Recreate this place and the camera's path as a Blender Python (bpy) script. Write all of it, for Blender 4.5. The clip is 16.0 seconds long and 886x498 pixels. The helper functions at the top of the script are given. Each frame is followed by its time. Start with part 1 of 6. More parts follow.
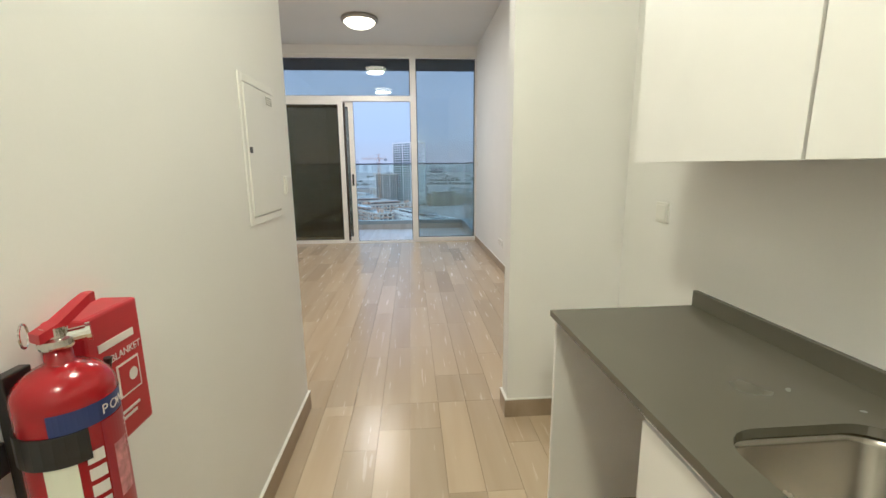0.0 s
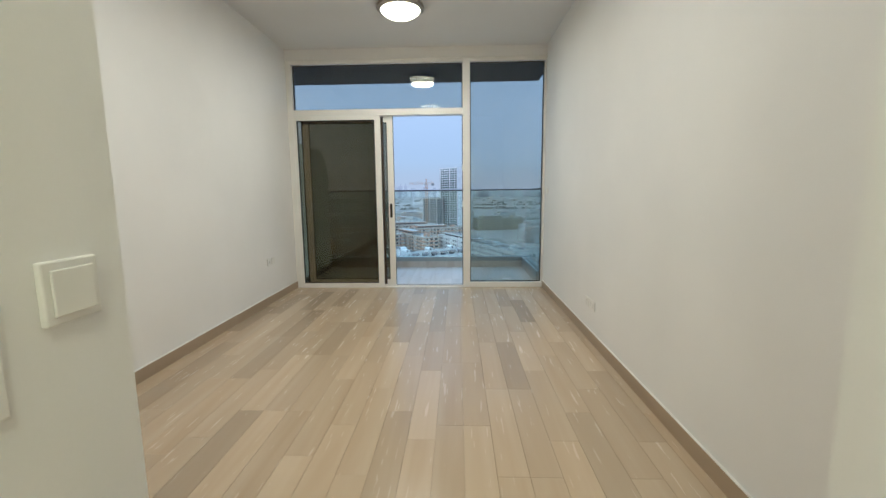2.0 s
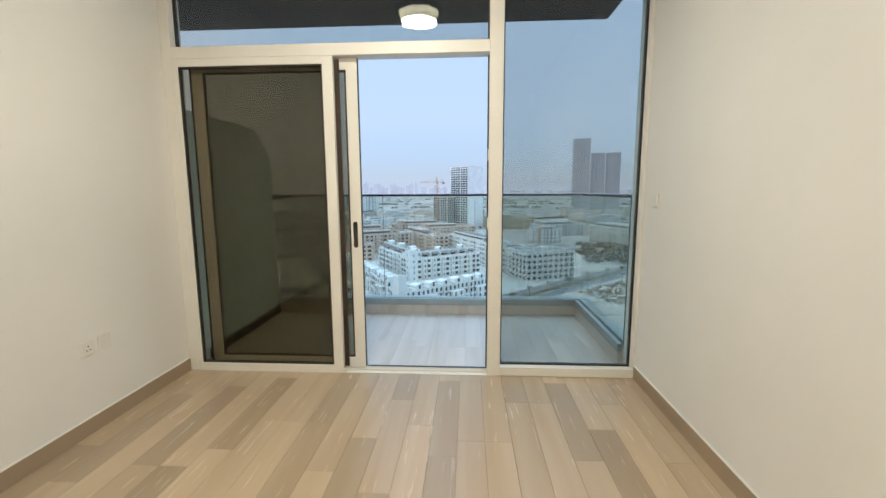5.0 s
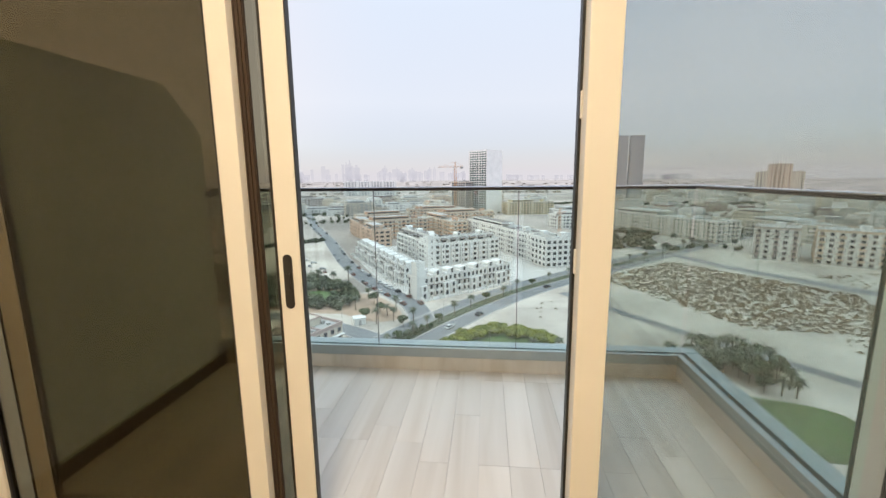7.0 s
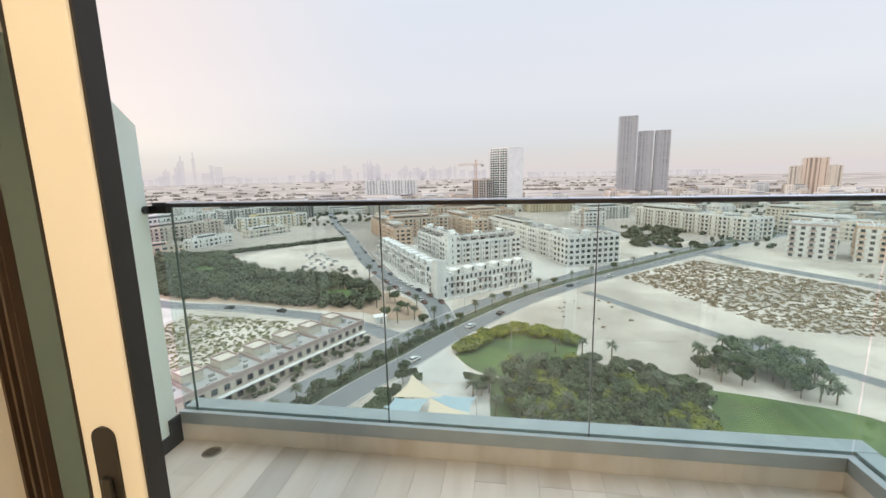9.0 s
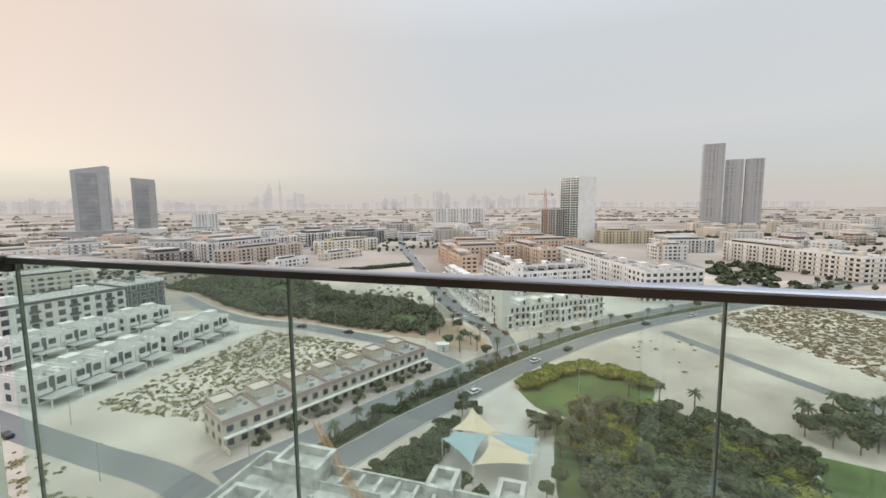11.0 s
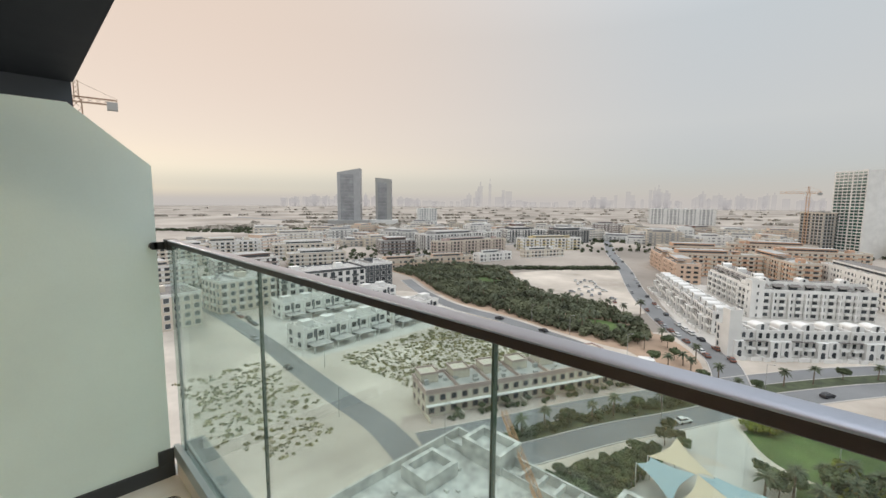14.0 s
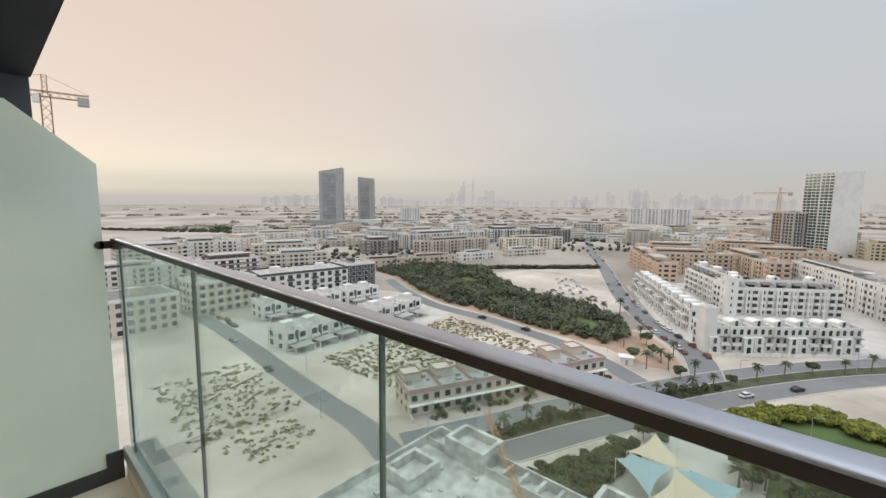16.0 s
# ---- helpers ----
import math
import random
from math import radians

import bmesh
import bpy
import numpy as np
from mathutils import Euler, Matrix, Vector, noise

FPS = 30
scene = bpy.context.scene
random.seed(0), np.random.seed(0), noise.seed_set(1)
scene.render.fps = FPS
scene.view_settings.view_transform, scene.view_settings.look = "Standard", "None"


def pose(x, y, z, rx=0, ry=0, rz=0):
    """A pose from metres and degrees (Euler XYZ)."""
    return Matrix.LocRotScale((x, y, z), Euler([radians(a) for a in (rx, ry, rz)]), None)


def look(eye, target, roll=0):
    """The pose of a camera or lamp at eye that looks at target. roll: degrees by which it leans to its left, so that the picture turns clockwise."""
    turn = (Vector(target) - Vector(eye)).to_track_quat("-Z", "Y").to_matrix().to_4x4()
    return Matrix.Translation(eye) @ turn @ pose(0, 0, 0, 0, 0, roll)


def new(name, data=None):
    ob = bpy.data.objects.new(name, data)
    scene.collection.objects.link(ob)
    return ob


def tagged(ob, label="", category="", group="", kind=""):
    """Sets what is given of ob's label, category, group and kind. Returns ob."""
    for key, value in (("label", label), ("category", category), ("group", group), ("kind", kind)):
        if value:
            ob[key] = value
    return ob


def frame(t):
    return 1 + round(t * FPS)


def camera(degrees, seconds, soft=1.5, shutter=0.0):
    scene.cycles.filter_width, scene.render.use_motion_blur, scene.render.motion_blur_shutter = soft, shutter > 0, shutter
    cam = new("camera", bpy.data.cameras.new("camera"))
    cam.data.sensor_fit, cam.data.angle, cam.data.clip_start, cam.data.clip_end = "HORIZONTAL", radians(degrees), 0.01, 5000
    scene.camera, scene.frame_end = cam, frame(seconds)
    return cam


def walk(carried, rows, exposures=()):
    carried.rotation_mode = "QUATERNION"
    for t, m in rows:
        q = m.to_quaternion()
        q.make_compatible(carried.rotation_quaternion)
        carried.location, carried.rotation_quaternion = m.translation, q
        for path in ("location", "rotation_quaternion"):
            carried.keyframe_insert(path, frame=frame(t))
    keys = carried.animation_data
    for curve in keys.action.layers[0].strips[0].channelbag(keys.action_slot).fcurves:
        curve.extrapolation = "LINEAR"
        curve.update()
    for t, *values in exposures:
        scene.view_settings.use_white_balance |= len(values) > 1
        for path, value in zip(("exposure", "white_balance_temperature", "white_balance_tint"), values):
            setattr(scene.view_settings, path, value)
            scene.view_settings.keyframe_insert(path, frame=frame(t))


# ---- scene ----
cam = camera(92.6, 16.0)
PATH = [
    (0, (-1.149, -7.638, 1.318), (-1.005, -5.68, 0.937), -0.5),
    (0.5, (-1.108, -7.3, 1.35), (-1.097, -5.326, 1.031), 0.0),
    (1, (-1.161, -6.905, 1.345), (-1.156, -4.926, 1.055), -0.6),
    (1.5, (-1.162, -6.532, 1.346), (-1.178, -4.551, 1.07), -0.9),
    (2, (-1.209, -6.085, 1.365), (-1.278, -4.104, 1.097), -0.6),
    (2.5, (-1.287, -5.579, 1.401), (-1.33, -3.597, 1.135), -0.9),
    (3, (-1.263, -5.145, 1.412), (-1.297, -3.164, 1.139), -0.4),
    (3.5, (-1.26, -4.697, 1.398), (-1.289, -2.716, 1.119), 0.1),
    (4, (-1.27, -4.24, 1.419), (-1.283, -2.259, 1.146), -0.5),
    (4.2, (-1.27, -4.047, 1.423), (-1.301, -2.065, 1.155), -0.5),
    (6.3, (-1.388, -2.068, 1.474), (-1.573, -0.1, 1.167), -0.4),
    (6.5, (-1.413, -1.889, 1.475), (-1.598, 0.078, 1.161), -0.6),
    (7, (-1.433, -1.494, 1.485), (-1.635, 0.466, 1.142), -0.6),
    (7.5, (-1.497, -1.186, 1.499), (-1.671, 0.773, 1.136), -0.8),
    (8, (-1.621, -0.927, 1.516), (-1.752, 1.034, 1.142), -1.1),
    (8.5, (-1.64, -0.707, 1.517), (-1.843, 1.248, 1.147), -0.9),
    (9, (-1.626, -0.482, 1.526), (-1.924, 1.464, 1.176), -1.2),
    (11.5, (-1.402, 0.785, 1.588), (-2.154, 2.629, 1.394), 0.0),
    (12, (-1.27, 0.908, 1.596), (-2.249, 2.64, 1.391), 0.3),
    (12.5, (-1.113, 1.005, 1.611), (-2.39, 2.529, 1.396), 0.3),
    (13, (-0.963, 0.98, 1.615), (-2.348, 2.407, 1.405), -0.1),
    (13.5, (-0.833, 0.927, 1.619), (-2.215, 2.353, 1.378), 0.5),
    (14, (-0.745, 0.984, 1.626), (-2.144, 2.395, 1.401), 0.4),
    (14.5, (-0.645, 1.06, 1.628), (-2.048, 2.47, 1.415), 0.6),
    (15, (-0.593, 1.084, 1.627), (-1.988, 2.502, 1.415), 0.3),
    (15.5, (-0.586, 1.086, 1.625), (-1.956, 2.526, 1.405), 0.2),
    (16, (-0.588, 1.082, 1.624), (-1.93, 2.548, 1.398), 0.5),
]
walk(cam, [(t, look(eye, target, roll)) for t, eye, target, roll in PATH],
     exposures=((0, 0.28, 4480, 11), (1, 0.18, 4460, 8), (1.5, 0.06, 4450, 7), (2, 0.1, 4440, 6), (4, 0.2, 4480, 5), (6.5, 0.54, 5650, 11), (9, 0.46, 6150, 12), (11.5, 0.12, 6380, 8), (16, 0.04, 6300, 7)))

# ---- world, sun and lamps ----
SUN_AZ = radians(-93)      # measured from +y towards +x
SUN_EL = radians(2.0)


def make_world():
    w = bpy.data.worlds.new("dusk_sky")
    scene.world = w
    w.use_nodes = True
    nt = w.node_tree
    nt.nodes.clear()
    N, L = nt.nodes.new, nt.links.new
    out = N("ShaderNodeOutputWorld")
    bg_sky = N("ShaderNodeBackground")
    bg_haze = N("ShaderNodeBackground")
    add = N("ShaderNodeAddShader")
    sky = N("ShaderNodeTexSky")
    sky.sky_type = 'NISHITA'
    sky.sun_disc = False
    sky.sun_elevation = SUN_EL
    sky.sun_rotation = SUN_AZ
    sky.altitude = 50
    sky.air_density, sky.dust_density, sky.ozone_density = 0.6, 0.05, 1.0
    L(sky.outputs[0], bg_sky.inputs[0])
    bg_sky.inputs[1].default_value = 0.05
    # thick evening haze: pale towards the horizon, peach round the low sun
    tc = N("ShaderNodeTexCoord")
    sep = N("ShaderNodeSeparateXYZ")
    L(tc.outputs["Generated"], sep.inputs[0])
    ramp = N("ShaderNodeValToRGB")
    cr = ramp.color_ramp
    cr.elements[0].position, cr.elements[0].color = 0.0, (0.40, 0.375, 0.395, 1)
    cr.elements[1].position, cr.elements[1].color = 1.0, (2.35, 2.35, 2.44, 1)
    for p, c in ((0.05, (0.435, 0.41, 0.415)), (0.16, (0.535, 0.51, 0.495)), (0.34, (0.535, 0.54, 0.545)), (0.50, (0.68, 0.70, 0.73))):
        e = cr.elements.new(p)
        e.color = (*c, 1)
    L(sep.outputs["Z"], ramp.inputs[0])
    dot = N("ShaderNodeVectorMath")
    dot.operation = 'DOT_PRODUCT'
    L(tc.outputs["Generated"], dot.inputs[0])
    dot.inputs[1].default_value = (math.sin(SUN_AZ) * math.cos(0.1), math.cos(SUN_AZ) * math.cos(0.1), math.sin(0.1))
    rng = N("ShaderNodeMapRange")
    rng.interpolation_type = 'SMOOTHSTEP'
    rng.inputs["From Min"].default_value, rng.inputs["From Max"].default_value = 0.15, 1.05
    L(dot.outputs["Value"], rng.inputs["Value"])
    mix = N("ShaderNodeMix")
    mix.data_type = 'RGBA'
    mix.blend_type = 'MIX'
    low = N("ShaderNodeMapRange")
    low.interpolation_type = 'SMOOTHSTEP'
    low.inputs["From Min"].default_value, low.inputs["From Max"].default_value = -0.01, 0.10
    low.inputs["To Min"].default_value = 0.0
    L(sep.outputs["Z"], low.inputs["Value"])
    mul = N("ShaderNodeMath")
    mul.operation = 'MULTIPLY'
    L(rng.outputs[0], mul.inputs[0])
    L(low.outputs[0], mul.inputs[1])
    L(mul.outputs[0], mix.inputs[0])
    L(ramp.outputs[0], mix.inputs[6])
    mix.inputs[7].default_value = (0.76, 0.565, 0.43, 1)
    L(mix.outputs[2], bg_haze.inputs[0])
    bg_haze.inputs[1].default_value = 1.0
    L(bg_sky.outputs[0], add.inputs[0])
    L(bg_haze.outputs[0], add.inputs[1])
    L(add.outputs[0], out.inputs[0])


make_world()
sun = new("sun", bpy.data.lights.new("sun", 'SUN'))
sun.data.energy, sun.data.angle, sun.data.color = 0.7, radians(20), (1.0, 0.90, 0.80)
sun.matrix_world = look((math.sin(SUN_AZ) * 100, math.cos(SUN_AZ) * 100, 100 * math.tan(radians(9))), (0, 0, 0))


def room_lamp(name, at, size, watts, color=(1.0, 0.80, 0.56)):
    d = bpy.data.lights.new(name, 'AREA')
    d.shape, d.size, d.energy, d.color = 'DISK', size, watts, color
    ob = new(name, d)
    ob.location = at
    return ob


room_lamp("ceiling_lamp_light", (-1.79, -1.40, 3.155), 0.36, 34, (1.0, 0.75, 0.45))
room_lamp("ceiling_lamp_light", (-1.79, -3.65, 3.155), 0.36, 34, (1.0, 0.75, 0.45))
# corridor lamps out of view, added to give the corridor its warm light
room_lamp("unseen_downlight_light", (-1.25, -6.70, 2.832), 0.26, 20, (1.0, 0.78, 0.39))
room_lamp("unseen_downlight_light", (-1.25, -8.40, 2.832), 0.26, 20, (1.0, 0.78, 0.39))


# ---- materials ----
def mat(name, rgb, rough=0.6, metal=0.0, noise_scale=6.0, amount=0.06, fine=60.0, bump=0.05, bump_dist=0.002, second=None,
        rnd=0.0, stretch=(1, 1, 1), spec=0.5, coords="Object", patchy=0.16):
    m = bpy.data.materials.new(name)
    m.use_nodes = True
    nt = m.node_tree
    N, L = nt.nodes.new, nt.links.new
    b = nt.nodes["Principled BSDF"]
    b.inputs["Metallic"].default_value = metal
    b.inputs["Specular IOR Level"].default_value = spec
    if coords == "World":
        tc = N("ShaderNodeNewGeometry")
        src = tc.outputs["Position"]
    else:
        tc = N("ShaderNodeTexCoord")
        src = tc.outputs[coords]
    mp = N("ShaderNodeMapping")
    mp.inputs["Scale"].default_value = stretch
    L(src, mp.inputs[0])
    n1 = N("ShaderNodeTexNoise")
    n1.inputs["Scale"].default_value, n1.inputs["Detail"].default_value = noise_scale, 4
    L(mp.outputs[0], n1.inputs["Vector"])
    n2 = N("ShaderNodeTexNoise")
    n2.inputs["Scale"].default_value, n2.inputs["Detail"].default_value = fine, 3
    L(mp.outputs[0], n2.inputs["Vector"])
    mixn = N("ShaderNodeMix")
    mixn.data_type = 'RGBA'
    dark = [c * (1 - 3 * amount) for c in rgb]
    lite = [min(1, c * (1 + 2 * amount)) for c in (second or rgb)]
    rng = N("ShaderNodeMapRange")
    rng.inputs["From Min"].default_value, rng.inputs["From Max"].default_value = 0.3, 0.7
    L(n1.outputs["Fac"], rng.inputs[0])
    L(rng.outputs[0], mixn.inputs[0])
    mixn.inputs[6].default_value = (*dark, 1)
    mixn.inputs[7].default_value = (*lite, 1)
    col = mixn.outputs[2]
    hsv = N("ShaderNodeHueSaturation")
    L(col, hsv.inputs["Color"])
    val = N("ShaderNodeMath")
    val.operation = 'MULTIPLY_ADD'
    L(n2.outputs["Fac"], val.inputs[0])
    val.inputs[1].default_value, val.inputs[2].default_value = 2 * amount, 1 - amount
    vsrc = val.outputs[0]
    if rnd:
        oi = N("ShaderNodeObjectInfo")
        v2 = N("ShaderNodeMath")
        v2.operation = 'MULTIPLY_ADD'
        L(oi.outputs["Random"], v2.inputs[0])
        v2.inputs[1].default_value, v2.inputs[2].default_value = 2 * rnd, 1 - rnd
        v3 = N("ShaderNodeMath")
        v3.operation = 'MULTIPLY'
        L(v2.outputs[0], v3.inputs[0])
        L(vsrc, v3.inputs[1])
        vsrc = v3.outputs[0]
    L(vsrc, hsv.inputs["Value"])
    L(hsv.outputs[0], b.inputs["Base Color"])
    rr = N("ShaderNodeMath")
    rr.operation = 'MULTIPLY_ADD'
    L(n1.outputs["Fac"], rr.inputs[0])
    rr.inputs[1].default_value, rr.inputs[2].default_value = patchy, rough - patchy / 2
    L(rr.outputs[0], b.inputs["Roughness"])
    if bump:
        bp = N("ShaderNodeBump")
        bp.inputs["Strength"].default_value, bp.inputs["Distance"].default_value = bump, bump_dist
        L(n2.outputs["Fac"], bp.inputs["Height"])
        L(bp.outputs[0], b.inputs["Normal"])
    return m


def glass_mat(name, tint, gloss_tint=(1, 1, 1), base=0.03, rough=0.0, reflect_veil=0.0):
    """Clear pane: sees straight through, with a sheen that rises towards grazing angles."""
    m = bpy.data.materials.new(name)
    m.use_nodes = True
    nt = m.node_tree
    nt.nodes.clear()
    N, L = nt.nodes.new, nt.links.new
    out, tr, gl, mx, lw = (N("ShaderNodeOutputMaterial"), N("ShaderNodeBsdfTransparent"), N("ShaderNodeBsdfGlossy"),
                           N("ShaderNodeMixShader"), N("ShaderNodeLayerWeight"))
    tr.inputs[0].default_value = (*tint, 1)
    gl.inputs[0].default_value = (*gloss_tint, 1)
    gl.inputs["Roughness"].default_value = rough
    lw.inputs[0].default_value = 0.5
    pw, ma = N("ShaderNodeMath"), N("ShaderNodeMath")
    pw.operation, ma.operation = 'POWER', 'MULTIPLY_ADD'
    pw.inputs[1].default_value = 5.0
    L(lw.outputs["Facing"], pw.inputs[0])
    L(pw.outputs[0], ma.inputs[0])
    ma.inputs[1].default_value, ma.inputs[2].default_value = 0.6, base
    L(ma.outputs[0], mx.inputs[0])
    L(tr.outputs[0], mx.inputs[1])
    L(gl.outputs[0], mx.inputs[2])
    L(mx.outputs[0], out.inputs[0])
    # milky veil of light reflected in the pane, painted as a pale film
    if reflect_veil:
        df, tl, half, film = N("ShaderNodeBsdfDiffuse"), N("ShaderNodeBsdfTranslucent"), N("ShaderNodeMixShader"), N("ShaderNodeMixShader")
        df.inputs[0].default_value = tl.inputs[0].default_value = (0.86, 0.88, 0.86, 1)
        half.inputs[0].default_value, film.inputs[0].default_value = 0.5, reflect_veil
        L(df.outputs[0], half.inputs[1])
        L(tl.outputs[0], half.inputs[2])
        L(mx.outputs[0], film.inputs[1])
        L(half.outputs[0], film.inputs[2])
        L(film.outputs[0], out.inputs[0])
    return m


def glow_mat(name, rgb, strength):
    m = bpy.data.materials.new(name)
    m.use_nodes = True
    b = m.node_tree.nodes["Principled BSDF"]
    b.inputs["Base Color"].default_value = (0.9, 0.88, 0.8, 1)
    b.inputs["Emission Color"].default_value = (*rgb, 1)
    b.inputs["Emission Strength"].default_value = strength
    return m


M_WALL = mat("white_wall_paint", (0.80, 0.785, 0.75), 0.55, noise_scale=1.2, amount=0.012, fine=140, bump=0.06)
M_CEIL = mat("ceiling_paint", (0.74, 0.73, 0.71), 0.7, noise_scale=1.0, amount=0.012, fine=120, bump=0.05)
M_FRAME = mat("white_aluminium", (0.80, 0.78, 0.73), 0.35, noise_scale=3, amount=0.01, fine=200, bump=0.02)
M_SEAL = mat("black_rubber_seal", (0.018, 0.017, 0.016), 0.5, amount=0.05)
# paler, bluer copy of the rail metal: sky sheen put into the colour
M_RAILSHEEN = mat("sky_sheen_metal", (0.50, 0.53, 0.61), 0.36, metal=0.95, amount=0.03, fine=200, bump=0.02)
M_DARKMETAL = mat("dark_anodised_metal", (0.027, 0.021, 0.023), 0.40, amount=0.03, fine=200, bump=0.02, spec=0.4)
M_INTERLOCK = mat("dark_brown_profile", (0.055, 0.036, 0.024), 0.45, amount=0.04, fine=200, bump=0.02)
M_LAMPRIM = mat("satin_lamp_metal", (0.42, 0.38, 0.32), 0.35, metal=0.7, amount=0.02, bump=0.01)
M_PLASTIC = mat("white_plastic", (0.78, 0.76, 0.70), 0.35, amount=0.01, bump=0.0)
M_COUNTER = mat("dark_grey_quartz", (0.120, 0.110, 0.080), 0.27, noise_scale=3, amount=0.012, fine=420, bump=0.0, patchy=0.02)
M_CAB = mat("white_laminate", (0.80, 0.78, 0.74), 0.38, amount=0.006, bump=0.0, patchy=0.03)
M_STEEL = mat("brushed_steel", (0.46, 0.43, 0.37), 0.24, metal=1.0, amount=0.03, fine=90, stretch=(1, 14, 1), bump=0.03)
M_CHROME = mat("polished_metal", (0.75, 0.72, 0.66), 0.15, metal=1.0, amount=0.02, bump=0.0)
M_RED = mat("red_gloss_paint", (0.30, 0.006, 0.008), 0.18, amount=0.03, bump=0.01)
M_REDBOX = mat("red_plastic", (0.40, 0.010, 0.016), 0.35, amount=0.03, bump=0.01)
M_BLACK = mat("black_plastic", (0.02, 0.019, 0.018), 0.35, amount=0.04, bump=0.02)
M_PRINT = mat("pale_print", (0.74, 0.68, 0.62), 0.5, amount=0.02, bump=0)
M_BLUE = mat("navy_print", (0.03, 0.045, 0.16), 0.4, amount=0.02, bump=0)
M_GREYPRINT = mat("grey_print", (0.42, 0.41, 0.37), 0.5, amount=0.03, bump=0)
M_REDLABEL = mat("dark_red_label", (0.30, 0.02, 0.03), 0.4, amount=0.04, bump=0)
M_LABEL = mat("pale_paper_label", (0.72, 0.72, 0.58), 0.6, amount=0.02, bump=0)
M_PINKPRINT = mat("pink_print", (0.55, 0.24, 0.24), 0.5, noise_scale=60, amount=0.12, bump=0)
M_GLOW = glow_mat("lit_opal_glass", (1.0, 0.74, 0.38), 5.6)
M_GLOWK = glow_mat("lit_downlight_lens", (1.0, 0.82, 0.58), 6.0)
M_GREENWHITE = mat("pale_render_paint", (0.74, 0.86, 0.815), 0.7, noise_scale=1.5, amount=0.02, fine=90, bump=0.15)
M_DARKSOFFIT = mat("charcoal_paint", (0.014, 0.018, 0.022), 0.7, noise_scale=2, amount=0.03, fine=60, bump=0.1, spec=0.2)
M_CHANNEL = mat("grey_aluminium_channel", (0.36, 0.41, 0.43), 0.4, metal=0.5, amount=0.03, fine=80, bump=0.03)
M_DARKGREY = mat("blue_grey_paint", (0.055, 0.066, 0.08), 0.6, noise_scale=2, amount=0.03, fine=60)
M_CHANNELDARK = mat("dark_grey_metal", (0.05, 0.055, 0.06), 0.45, metal=0.3, amount=0.04)
M_GLASS = glass_mat("tinted_window_glass", (0.78, 0.80, 0.79), base=0.04)
M_LEAFGLASS = glass_mat("dark_tinted_door_glass", (0.55, 0.52, 0.43), base=0.028)
M_CLEAR = glass_mat("clear_window_glass", (0.97, 0.98, 0.97), base=0.02)
# a little pale film here stands for glare on the railing glass
M_RAILGLASS = glass_mat("green_rail_glass", (0.875, 0.945, 0.915), base=0.045, reflect_veil=0.018)
M_GLASSEDGE = mat("dark_green_glass_edge", (0.07, 0.10, 0.085), 0.2, amount=0.05, bump=0)
M_CONCRETE = mat("facade_concrete", (0.5, 0.5, 0.48), 0.8, amount=0.04)


